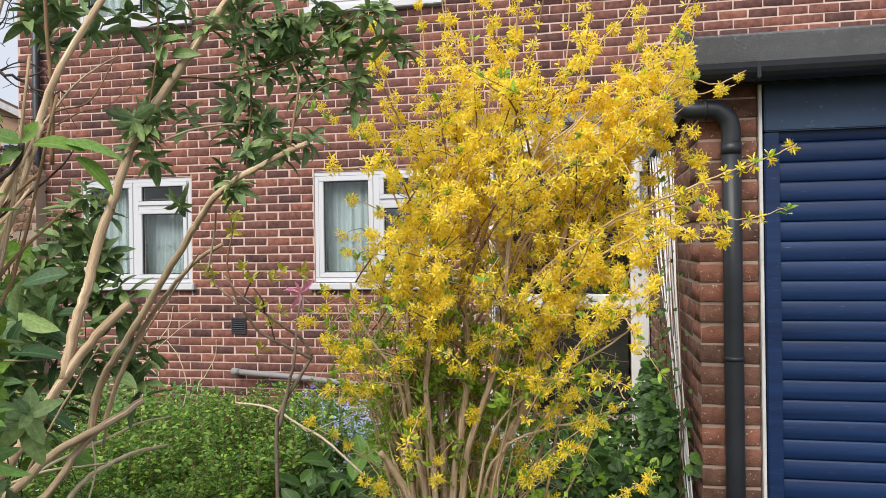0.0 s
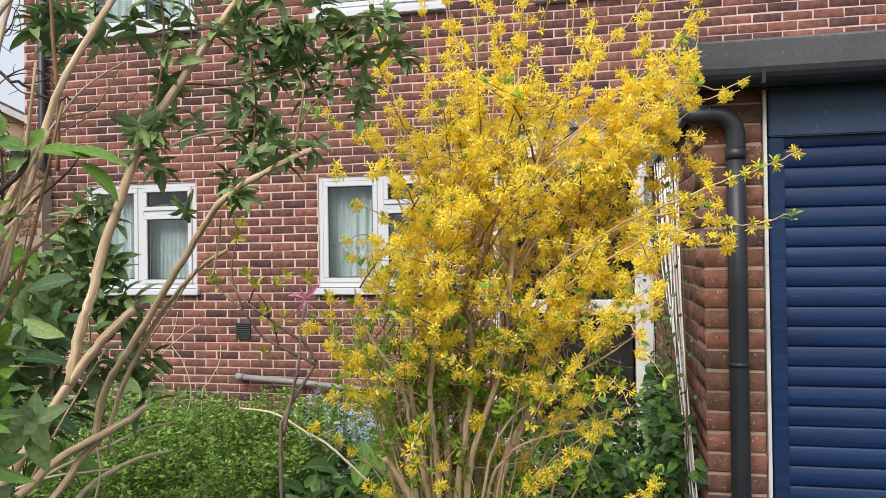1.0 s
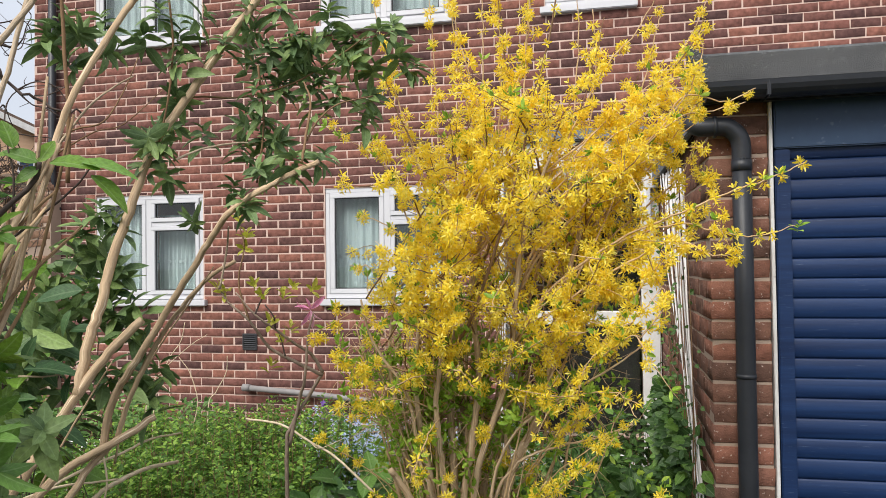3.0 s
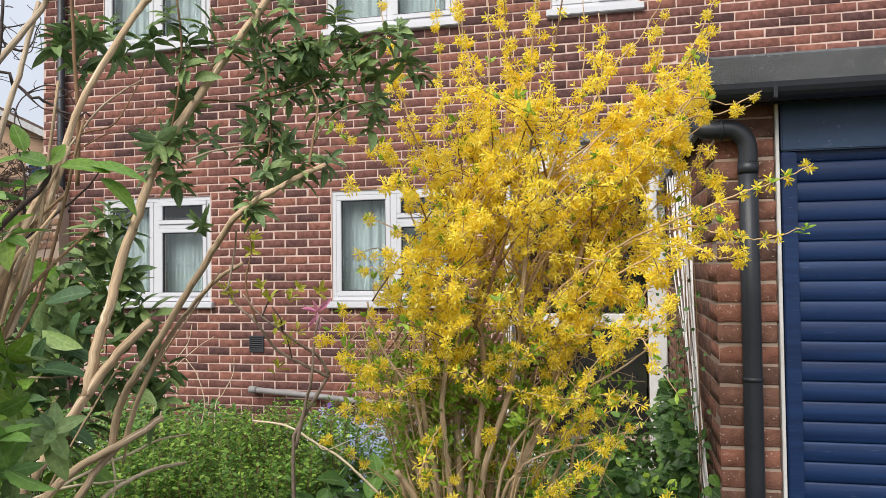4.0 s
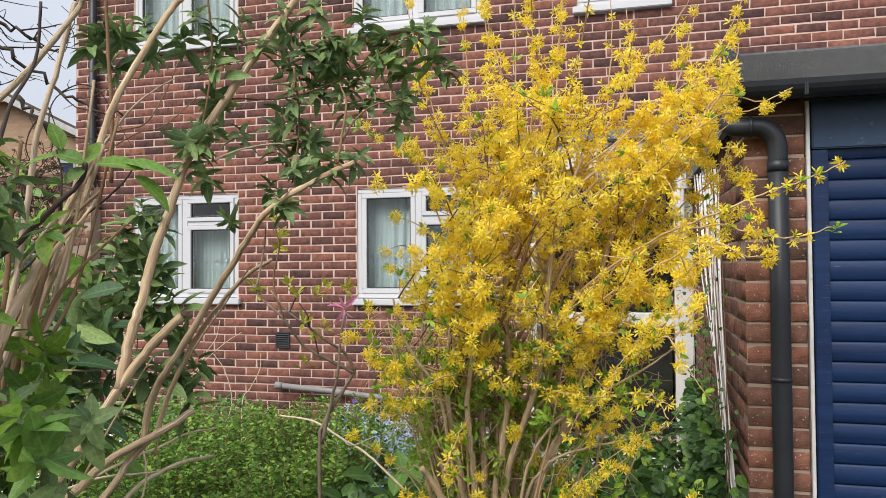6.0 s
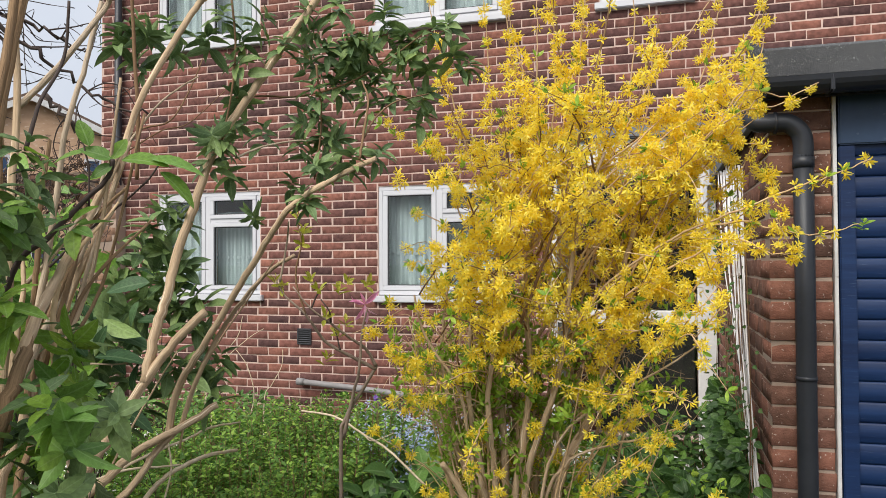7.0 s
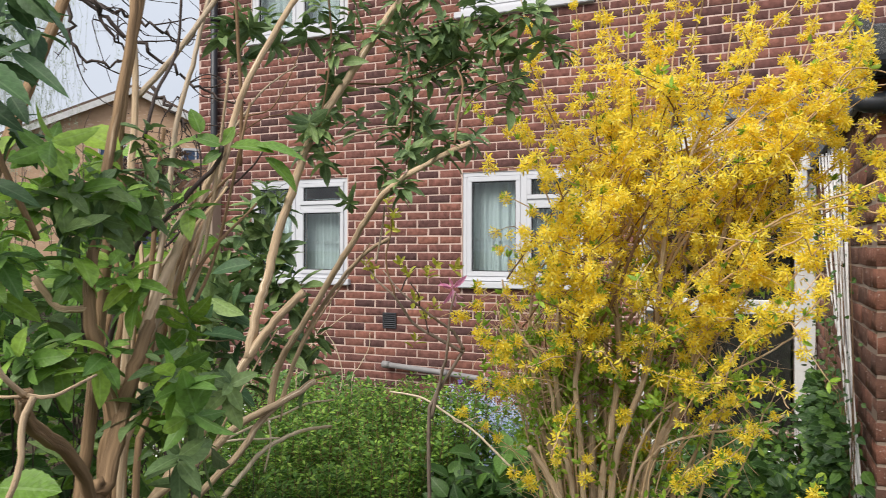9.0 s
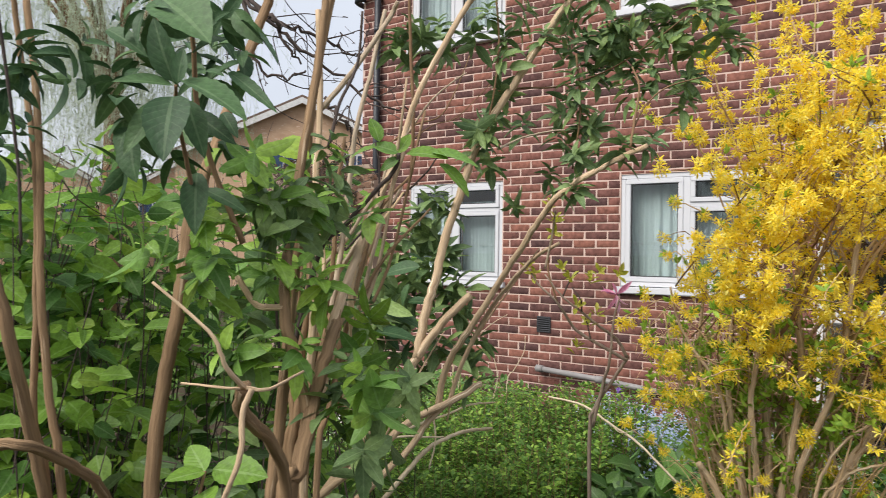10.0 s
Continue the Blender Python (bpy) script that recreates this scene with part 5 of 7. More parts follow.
    # long flowering shoots that make the uneven top and the shoulder towards the garage
    for k, pts in enumerate([
        [(1.625, 2.713, 1.287), (1.785, 2.722, 1.550), (1.906, 2.725, 1.703), (2.000, 2.722, 1.836), (2.040, 2.709, 1.883)],
        [(1.665, 2.739, 1.448), (1.821, 2.742, 1.621), (1.959, 2.742, 1.773), (2.034, 2.729, 1.819)],
        [(1.642, 2.737, 1.305), (1.836, 2.741, 1.479), (1.955, 2.730, 1.579), (2.012, 2.706, 1.695)],
        [(1.660, 2.719, 1.340), (1.851, 2.731, 1.390), (1.986, 2.731, 1.474), (2.068, 2.720, 1.540)],
        [(1.555, 2.699, 1.253), (1.734, 2.723, 1.605), (1.841, 2.735, 1.814), (1.896, 2.736, 2.022), (1.928, 2.733, 2.125)],
        [(1.608, 2.728, 1.395), (1.788, 2.761, 1.697), (1.932, 2.788, 1.909), (2.031, 2.807, 2.033), (2.062, 2.812, 2.131)],
        [(1.438, 2.607, 1.620), (1.467, 2.604, 1.808), (1.514, 2.604, 2.012), (1.528, 2.598, 2.147)],
        [(1.503, 2.642, 1.586), (1.455, 2.614, 1.898), (1.435, 2.593, 2.084), (1.425, 2.576, 2.165)],
        [(1.406, 2.529, 1.603), (1.368, 2.518, 1.813), (1.322, 2.506, 1.997), (1.292, 2.498, 2.132)],
        [(1.295, 2.560, 1.431), (1.198, 2.536, 1.638), (1.117, 2.517, 1.810), (1.088, 2.509, 1.913)],
        [(1.244, 2.550, 1.397), (1.142, 2.509, 1.551), (1.074, 2.476, 1.652), (1.047, 2.453, 1.683)],
        [(1.540, 2.610, 1.530), (1.611, 2.621, 1.769), (1.706, 2.639, 1.922), (1.745, 2.645, 2.075)],
    ]):
        cane(pts, r0=0.0036, bloom=(0.12, 1.0), step=0.052, leaves=0.08, twigs=2 if k < 4 else 0, single=True, material=bark_brown if k % 2 else bark_twig)

    # low sprays: thin shoots that end in a bunch of flowers and fresh leaves
    ends = [(1.028, 2.408, 1.038), (0.983, 2.400, 0.937), (1.090, 2.422, 0.947), (1.187, 2.446, 0.722), (1.059, 2.419, 0.681), (1.347, 2.475, 0.981), (1.625, 2.535, 0.874), (1.752, 2.562, 0.823), (1.804, 2.573, 0.866),
            (1.746, 2.559, 0.946), (1.676, 2.543, 1.029), (1.595, 2.527, 1.005), (1.647, 2.542, 0.735), (1.886, 2.593, 0.650), (1.558, 2.524, 0.700),
            (1.385, 2.485, 0.872), (1.225, 2.452, 0.847), (1.251, 2.459, 0.691), (0.928, 2.390, 0.818), (1.220, 2.448, 1.035), (1.147, 2.433, 1.012), (1.245, 2.452, 1.100), (1.404, 2.486, 1.081), (1.517, 2.509, 1.096)]
    for k, end in enumerate(ends):
        q = np.array(end)
        line = grown[(0, 1, 4, 6, 8)[int(np.argmin([abs(grown[j][len(grown[j]) // 2][0] - q[0]) for j in (0, 1, 4, 6, 8)]))]]
        p = line[int(np.argmin(np.abs(line[:, 2] - (q[2] - 0.16 - 0.5 * abs(q[0] - BASE[0])))))]
        bow = (p + q) / 2 + np.array([0, -0.01, 0.03]) + rng.normal(0, 0.012, 3)
        cane([tuple(p), tuple(bow), tuple(q)], r0=0.0024, bloom=(0.76, 1.0), step=0.045, leaves=0.7, single=True, low=True, material=bark_twig)

    # the fan of bare stems and dead twigs low down
    twig_ends = []
    for k in range(64):
        a = rng.uniform(-1, 1) if k % 3 == 0 else rng.uniform(-1, 0.1)
        foot = BASE + np.array([0.03 + 0.09 * a, rng.uniform(-0.02, 0.14), 0])
        spread = 0.36 * a + 0.06
        tall_one = rng.uniform(0.9, 1.35)
        back = rng.normal(0.02, 0.08)
        pts = [foot]
        for s in (0.3, 0.55, 0.8, 1.0):
            pts.append(foot + np.array([spread * s ** 1.15, back * s, tall_one * s]) + rng.normal(0, 0.014, 3))
        line = spline([tuple(p) for p in pts], 4)
        side, tips = twiggy(line, 12, rng, 0.20, 0.25, 0.0013)
        twig_ends += [l[-1] for l in tips] + [l[len(l) // 2] for l in tips]
        thick = rng.uniform(0.003, 0.0095)
        ob = hung("bare_stem", mesh_arrays("bare_stem", *tube(line, thick, 0.0016, 6, 0.15, rng), (bark_twig, bark_cane, bark_cane, bark_twig)[k % 4], smooth=True), shrub)
        scatter_object("twigwork", side, bark_cane if k % 2 else bark_twig, ob)
    # fine dry twigs that arch through the lower part
    fine = []
    for k in range(750):
        p = twig_ends[rng.integers(len(twig_ends))]
        if not 0.4 < p[2] < 1.25 or abs(p[0] - BASE[0] - 0.08) > 0.16 + 0.20 * p[2]:
            continue
        way = unit(np.array([(p[0] - BASE[0]) * 2.2 + rng.normal(0, 0.5), rng.normal(-0.25, 0.4), rng.normal(0.25, 0.35)]))
        reach = rng.uniform(0.06, 0.20)
        q = p + way * reach + np.array([0, 0, -0.03])
        fine.append(tube(spline([tuple(p), tuple((p + q) / 2 + rng.normal(0, 0.02, 3) + np.array([0, 0, 0.03])), tuple(q)], 4), rng.uniform(0.0010, 0.0019), 0.0007, 4))
    scatter_object("twigwork", fine, bark_twig, shrub, "fine pale dry twigs")
    # fresh leaves and stray flowers on the low shoots
    tufts_p, tufts_w, bloom_p = [], [], []
    for k in range(1450):
        p = twig_ends[rng.integers(len(twig_ends))]
        if not 0.42 < p[2] < 1.3 or abs(p[0] - BASE[0] - 0.10) > 0.20 + 0.24 * p[2] or p[1] > BASE[1] + 0.12:
            continue
        if p[1] < BASE[1] - 0.06 and p[2] < 0.78 and abs(p[0] - BASE[0] - 0.05) < 0.2 and k % 2:
            continue
        if k % 13 == 0:
            bloom_p.append(p)
            continue
        for _ in range(9):
            tufts_p.append(p + rng.normal(0, 0.010, 3))
            tufts_w.append(unit(rng.normal(0, 0.8, 3) + np.array([0, -0.1, 0.5])))
    # leafy shoots low in front, on the garage side
    for k in range(12):
        p = np.array([rng.uniform(1.42, 2.0), rng.uniform(2.42, 2.75), rng.uniform(0.45, 0.74)])
        for _ in range(9):
            tufts_p.append(p + rng.normal(0, 0.012, 3))
            tufts_w.append(unit(rng.normal(0, 0.8, 3) + np.array([0, -0.1, 0.5])))
    scatter_object("foliage", [scattered(leaf_shape(0.42, 0.2, 0.1, 0.5, 4), tufts_p, tufts_w, rng.normal(0, 1, (len(tufts_p), 3)), rng.uniform(0.017, 0.037, len(tufts_p)))], leaf_spring, shrub, "small fresh green leaves")
    for p in bloom_p:
        c = new("inflorescence", clusters[rng.integers(9)])
        c.matrix_basis = Matrix.Translation(p) @ Euler((rng.normal(0, 0.4), rng.normal(0, 0.4), rng.uniform(0, 6.28))).to_matrix().to_4x4() @ Matrix.Scale(rng.uniform(0.75, 1.1), 4)
        c.parent = shrub
    return shrub


forsythia()

# ---- buddleja ----
buddleja = root("buddleja", "leggy buddleja with tan peeling stems and grey-green leaves", "shrub")
stalk(buddleja, [(0.4, 1.53, 0.56), (0.48, 1.59, 0.74), (0.58, 1.64, 0.9), (0.62, 1.67, 0.98), (0.66, 1.7, 1.06), (0.7, 1.74, 1.14), (0.77, 1.77, 1.22)], 0.0122, 0.0088, seed=1)
stalk(buddleja, [(0.663, 1.705, 1.068), (0.653, 1.75, 1.17), (0.65, 1.8, 1.26), (0.65, 1.84, 1.36), (0.67, 1.88, 1.48), (0.7, 1.92, 1.62), (0.75, 1.97, 1.73), (0.81, 2.03, 1.87), (0.89, 2.08, 2.01), (0.93, 2.09, 2.07)], 0.0116, 0.0095, seed=2)
stalk(buddleja, [(0.75, 1.67, 0.97), (0.78, 1.66, 1.07), (0.86, 1.64, 1.17), (0.94, 1.62, 1.27), (1.02, 1.59, 1.36), (1.09, 1.55, 1.42), (1.16, 1.54, 1.46), (1.21, 1.53, 1.48), (1.27, 1.52, 1.5)], 0.0086, 0.0044, bark_tan, seed=3)
stalk(buddleja, [(0.78, 1.67, 0.99), (0.82, 1.66, 1.08), (0.88, 1.65, 1.18), (0.94, 1.64, 1.25), (1.0, 1.64, 1.31), (1.06, 1.63, 1.34)], 0.0056, 0.0034, bark_tan, seed=4)
stalk(buddleja, [(0.22, 1.38, 0.47), (0.45, 1.49, 0.69), (0.65, 1.58, 0.88), (0.72, 1.62, 0.95), (0.79, 1.66, 0.99), (0.84, 1.71, 1.03)], 0.0095, 0.0072, seed=5)
stalk(buddleja, [(0.29, 1.4, 0.43), (0.55, 1.52, 0.7), (0.7, 1.61, 0.87), (0.74, 1.64, 0.94), (0.78, 1.67, 0.99)], 0.0085, 0.0062, seed=6)
stalk(buddleja, [(0.28, 1.71, 0.41), (0.46, 1.83, 0.66), (0.53, 1.92, 0.78), (0.56, 1.97, 0.81), (0.58, 2.06, 0.82), (0.56, 2.23, 0.79)], 0.0080, 0.0045, bark_bleached, seed=7)
stalk(buddleja, [(0.5, 1.7, 0.81), (0.53, 1.78, 0.85), (0.55, 1.89, 0.87), (0.57, 1.99, 0.88), (0.58, 2.08, 0.89), (0.57, 2.23, 0.87)], 0.0042, 0.0028, bark_bleached, seed=8)
stalk(buddleja, [(0.53, 1.71, 0.85), (0.57, 1.77, 0.86), (0.58, 1.87, 0.84), (0.59, 1.93, 0.83)], 0.0030, 0.0022, bark_bleached, seed=71)
stalk(buddleja, [(0.56, 1.92, 0.89), (0.57, 1.92, 0.82), (0.55, 1.92, 0.74)], 0.0022, 0.0022, bark_bleached, seed=72)
stalk(buddleja, [(0.72, 1.97, 1.74), (0.75, 2.05, 1.76), (0.82, 2.12, 1.77), (0.96, 2.13, 1.8), (1.08, 2.15, 1.87), (1.16, 2.17, 1.93)], 0.0026, 0.0016, bark_brown, seed=11)
stalk(buddleja, [(0.75, 1.92, 1.58), (0.77, 2.01, 1.62), (0.84, 2.06, 1.64), (0.88, 2.09, 1.64)], 0.0028, 0.0018, bark_pale, seed=12)
stalk(buddleja, [(1.24, 1.52, 1.5), (1.24, 1.54, 1.55), (1.24, 1.56, 1.61), (1.22, 1.58, 1.65)], 0.0026, 0.0014, bark_brown, seed=13)
stalk(buddleja, [(1.24, 1.54, 1.54), (1.25, 1.57, 1.58), (1.28, 1.59, 1.61), (1.33, 1.63, 1.63)], 0.0018, 0.0010, bark_brown, seed=14)
stalk(buddleja, [(0.57, 1.71, 1.58), (0.61, 1.76, 1.63), (0.66, 1.79, 1.65), (0.68, 1.83, 1.72), (0.7, 1.86, 1.81)], 0.0026, 0.0014, bark_brown, seed=15)
stalk(buddleja, [(0.6, 1.71, 1.57), (0.65, 1.75, 1.67), (0.69, 1.78, 1.72), (0.73, 1.8, 1.75)], 0.0032, 0.0016, bark_pale, seed=16)
stalk(buddleja, [(0.58, 1.75, 1.58), (0.64, 1.79, 1.63), (0.69, 1.82, 1.65), (0.76, 1.86, 1.73)], 0.0018, 0.0010, bark_brown, seed=18)
stalk(buddleja, [(0.63, 1.72, 1.51), (0.64, 1.71, 1.66), (0.63, 1.71, 1.79), (0.63, 1.7, 1.95)], 0.0045, 0.0034, bark_brown, seed=17)
stalk(buddleja, [(0.9, 2.05, 1.83), (0.9, 2.08, 1.69), (0.88, 2.08, 1.54)], 0.0030, 0.0022, bark_brown, seed=19)
stalk(buddleja, [(0.72, 1.94, 2.02), (0.73, 1.95, 1.87), (0.73, 1.93, 1.73), (0.71, 1.92, 1.62)], 0.0034, 0.0026, bark_brown, seed=20)
stalk(buddleja, [(1.04, 1.61, 1.29), (1.06, 1.6, 1.36), (1.08, 1.57, 1.4)], 0.0022, 0.0016, bark_pale, seed=21)
stalk(buddleja, [(0.52, 1.65, 0.85), (0.51, 1.65, 0.95), (0.5, 1.64, 1.07), (0.51, 1.64, 1.14)], 0.0030, 0.0020, bark_pale, seed=22)
stalk(buddleja, [(0.49, 1.74, 1.1), (0.56, 1.76, 1.1), (0.62, 1.79, 1.12), (0.67, 1.81, 1.15)], 0.0024, 0.0014, bark_pale, seed=23)

stalk(buddleja, [(0.61, 1.46, 1.24), (0.66, 1.5, 1.34), (0.68, 1.53, 1.41), (0.69, 1.55, 1.49), (0.7, 1.58, 1.56)], 0.0058, 0.0040, bark_pale, seed=24)
stalk(buddleja, [(0.66, 1.47, 1.18), (0.67, 1.5, 1.29), (0.68, 1.55, 1.38), (0.69, 1.58, 1.48), (0.71, 1.6, 1.57)], 0.0066, 0.0045, bark_tan, seed=25)
stalk(buddleja, [(0.62, 1.44, 1.29), (0.66, 1.47, 1.35), (0.67, 1.51, 1.41), (0.69, 1.54, 1.45)], 0.0042, 0.0030, bark_pale, seed=26)
stalk(buddleja, [(0.68, 1.43, 1.17), (0.69, 1.46, 1.27), (0.68, 1.49, 1.35), (0.69, 1.51, 1.42)], 0.0052, 0.0036, bark_pale, seed=27)
stalk(buddleja, [(0.68, 1.48, 1.2), (0.69, 1.51, 1.31), (0.69, 1.54, 1.38), (0.71, 1.58, 1.46)], 0.0048, 0.0032, bark_pale, seed=28)

rng_b = np.random.default_rng(77)
for k in range(5):
    foot, waist, head = np.array([(0.83, 1.27, 1.15), (0.8, 1.35, 1.32), (0.79, 1.46, 1.5)])
    wide = rng_b.uniform(-1, 1)
    pts = [foot + np.array([0.012 * wide, 0, -0.1]), foot + np.array([0.018 * wide, rng_b.normal(0, 0.01), 0]), waist + np.array([0.03 * wide, rng_b.normal(0, 0.02), rng_b.normal(0, 0.02)]), head + np.array([0.09 * wide + rng_b.normal(0, 0.03), rng_b.normal(0, 0.04), rng_b.uniform(-0.12, 0.14)])]
    stalk(buddleja, [tuple(p) for p in pts], rng_b.uniform(0.0035, 0.0078), rng_b.uniform(0.0018, 0.0035), (bark_old, bark_tan, bark_cane, bark_old)[k % 4], 7, 730 + k)

# thin strands that run beside the larger stems
for k, pts in enumerate([[(0.762, 1.69, 0.94), (0.792, 1.69, 1.06), (0.872, 1.67, 1.17), (0.952, 1.65, 1.26), (1.022, 1.62, 1.33)], [(0.57, 1.68, 0.84), (0.62, 1.71, 0.96), (0.66, 1.75, 1.06), (0.69, 1.78, 1.13)]]):
    stalk(buddleja, pts, 0.0026, 0.0014, bark_tan, 6, 760 + k)

leaf_pieces = []
for k, p in enumerate([(0.92, 2.08, 1.89), (0.98, 2.1, 1.84), (1.03, 2.11, 1.89), (1.09, 2.18, 1.93), (1.17, 2.19, 1.95), (1.22, 2.21, 1.89), (1.26, 2.22, 1.86), (0.89, 2.08, 1.72), (0.92, 2.09, 1.65), (0.9, 2.04, 1.57), (1.13, 1.52, 1.45), (0.86, 2.07, 1.93), (1.07, 2.12, 1.79), (1.14, 2.19, 1.78), (1.15, 2.2, 1.72), (0.98, 2.1, 1.92), (1.16, 2.19, 1.85), (1.09, 2.13, 1.85), (0.93, 2.14, 1.81), (1.0, 2.11, 1.75), (0.9, 2.03, 1.78), (1.27, 1.55, 1.52), (1.22, 1.54, 1.52), (1.19, 2.25, 1.98)]):
    leaf_pieces += rosette(buddleja, p, 0.046 if k in (10, 21, 22) else 0.062, 16, 200 + k, lift=0.25)
for k, p in enumerate([(0.71, 1.93, 1.95), (0.67, 1.92, 1.89), (0.73, 1.94, 1.83), (0.72, 1.99, 1.9), (0.7, 1.9, 1.62), (0.73, 1.91, 1.64), (0.69, 1.9, 1.58), (0.61, 1.85, 1.91), (0.64, 1.86, 1.83), (0.6, 1.8, 1.86), (0.56, 1.79, 1.8), (0.56, 1.74, 1.85), (0.63, 1.87, 1.45), (0.6, 1.86, 1.48), (0.81, 1.91, 1.43), (0.75, 2.05, 1.68), (0.83, 2.01, 1.89), (0.94, 2.09, 2.0), (0.87, 2.07, 1.99), (0.79, 2.0, 1.95), (1.04, 2.16, 2.0), (0.71, 1.99, 1.76), (0.61, 1.75, 1.88)]):
    leaf_pieces += rosette(buddleja, p, 0.042 if k == 14 else 0.062, 15, 240 + k, lift=0.25)
for k, p in enumerate([(0.39, 2.02, 1.34), (0.37, 1.97, 1.29), (0.43, 1.93, 1.2), (0.43, 2.03, 1.32), (0.42, 1.78, 1.17), (0.47, 1.79, 1.15), (0.5, 1.9, 1.11), (0.53, 1.96, 1.08), (0.46, 1.84, 1.06), (0.45, 1.79, 1.04), (0.47, 1.84, 0.98), (0.6, 2.03, 1.02), (0.51, 2.05, 1.19), (0.43, 1.98, 1.21), (0.42, 1.83, 1.22), (0.44, 2.04, 1.26), (0.46, 1.74, 0.98), (0.45, 1.89, 1.13), (0.49, 1.95, 0.99), (0.55, 1.96, 1.1)]):
    leaf_pieces += rosette(buddleja, p, 0.088, 12, 280 + k, shape=LANCE_FLAT, lift=0.3)
for k, p in enumerate([(0.53, 2.01, 1.34), (0.49, 1.99, 1.36), (0.51, 2.0, 1.29), (0.55, 2.02, 1.25), (0.47, 1.99, 1.29), (0.44, 1.98, 1.38), (0.51, 2.01, 1.23), (0.55, 2.02, 1.2), (0.58, 2.05, 1.15), (0.42, 1.98, 1.26), (0.47, 1.96, 1.44), (0.51, 1.96, 1.46), (0.58, 2.05, 1.07), (0.61, 2.08, 1.09)]):
    leaf_pieces += rosette(buddleja, p, 0.072, 12, 300 + k, shape=LANCE_FLAT, lift=0.3)
for k, p in enumerate([(0.856, 2.131, 1.882), (0.935, 2.147, 1.907), (0.995, 2.16, 1.889), (1.039, 2.17, 1.844), (0.96, 2.154, 1.845), (1.083, 2.178, 1.922), (1.12, 2.186, 1.896), (1.049, 2.17, 1.951), (1.012, 2.165, 1.815), (0.845, 2.128, 1.927), (0.901, 2.141, 1.853)]):
    leaf_pieces += rosette(buddleja, p, 0.060, 15, 320 + k, lift=0.25)
for k, p in enumerate([(0.873, 2.116, 1.747), (0.836, 2.11, 1.697), (0.893, 2.122, 1.667), (0.864, 2.117, 1.631), (0.891, 2.123, 1.587), (0.821, 2.107, 1.654), (0.652, 2.071, 1.699), (0.609, 2.062, 1.657), (0.637, 2.069, 1.634), (0.629, 2.068, 1.577), (0.805, 2.106, 1.545), (0.833, 2.113, 1.509)]):
    leaf_pieces += rosette(buddleja, p, 0.056, 12, 340 + k, lift=0.2)
scatter_object("foliage", leaf_pieces, leaf_buddleja, buddleja, "long grey-green leaves in tufts")

# large single leaves low on the main stems: foot and tip
for foot, tip in [
    ((0.586, 1.819, 1.282), (0.488, 1.778, 1.273)),
    ((0.503, 1.783, 1.166), (0.614, 1.787, 1.152)),
    ((0.501, 1.743, 1.116), (0.625, 1.748, 1.128)),
    ((0.502, 1.743, 1.134), (0.536, 1.728, 1.183)),
    ((0.464, 1.774, 1.195), (0.449, 1.750, 1.242)),
    ((0.559, 1.798, 1.028), (0.571, 1.778, 1.097)),
    ((0.540, 1.794, 0.984), (0.619, 1.791, 0.954)),
    ((0.465, 1.726, 1.047), (0.540, 1.721, 1.070)),
    ((0.496, 2.035, 1.271), (0.567, 2.030, 1.266)),
    ((0.465, 1.928, 1.182), (0.543, 1.924, 1.194)),
    ((0.486, 1.799, 1.189), (0.452, 1.772, 1.210)),
    ((0.490, 1.730, 1.117), (0.474, 1.705, 1.168)),
    ((0.536, 1.741, 1.056), (0.493, 1.712, 1.019)),
    ((0.543, 1.892, 1.293), (0.517, 1.865, 1.323)),
    ((0.503, 1.884, 1.234), (0.485, 1.861, 1.177)),
    ((0.580, 2.005, 1.093), (0.630, 1.996, 1.075)),
    ((0.500, 1.783, 1.122), (0.556, 1.776, 1.081)),
    ((0.498, 1.802, 1.221), (0.492, 1.779, 1.247)),
    ((0.475, 1.881, 1.109), (0.523, 1.869, 1.163)),
    ((0.489, 1.731, 1.069), (0.516, 1.717, 1.007)),
]:
    y = np.array(tip) - np.array(foot)
    hung("leaf", leaf_mesh("leaf", scattered(leaf_shape(0.40, 0.16, 0.25, 0.42, 12, 0.006, 0.02), [foot], [y], [unit(np.array([0.2, -0.55, 0.8]) + rng_b.normal(0, 0.25, 3))], [float(np.linalg.norm(y))]), leaf_near), buddleja)

# ---- old shrub close by, with thick trunks ----
old_shrub = root("old_buddleja", "old buddleja with thick tan trunks, cut stubs and big leaves", "shrub")
stalk(old_shrub, [(0.99, 0.98, GROUND), (0.98, 0.99, 0.5)] + [(0.97, 1.01, 0.98), (0.98, 1.02, 1.03), (0.96, 1.07, 1.12), (0.95, 1.11, 1.19), (0.91, 1.17, 1.24)], 0.0155, 0.0075, bark_old, sides=10, seed=31)
stalk(old_shrub, [(0.94, 1.12, 1.2), (0.9, 1.2, 1.27), (0.82, 1.33, 1.34)] + [(0.68, 1.61, 1.55), (0.69, 1.67, 1.69), (0.755, 1.74, 1.87), (0.785, 1.75, 1.91)], 0.0072, 0.0062, bark_tan, sides=9, seed=30)
stalk(old_shrub, [(0.968, 1.012, 0.94), (1.0, 0.98, 1.03), (1.05, 0.91, 1.1), (1.12, 0.81, 1.16), (1.18, 0.76, 1.2)], 0.0075, 0.0066, bark_old, sides=8, seed=32)
stalk(old_shrub, [(0.96, 1.06, 1.09), (0.94, 1.05, 1.17), (0.93, 1.04, 1.23), (0.89, 1.08, 1.31), (0.84, 1.16, 1.49), (0.82, 1.21, 1.64), (0.8, 1.25, 1.78)], 0.0089, 0.0059, bark_old, sides=8, seed=33)
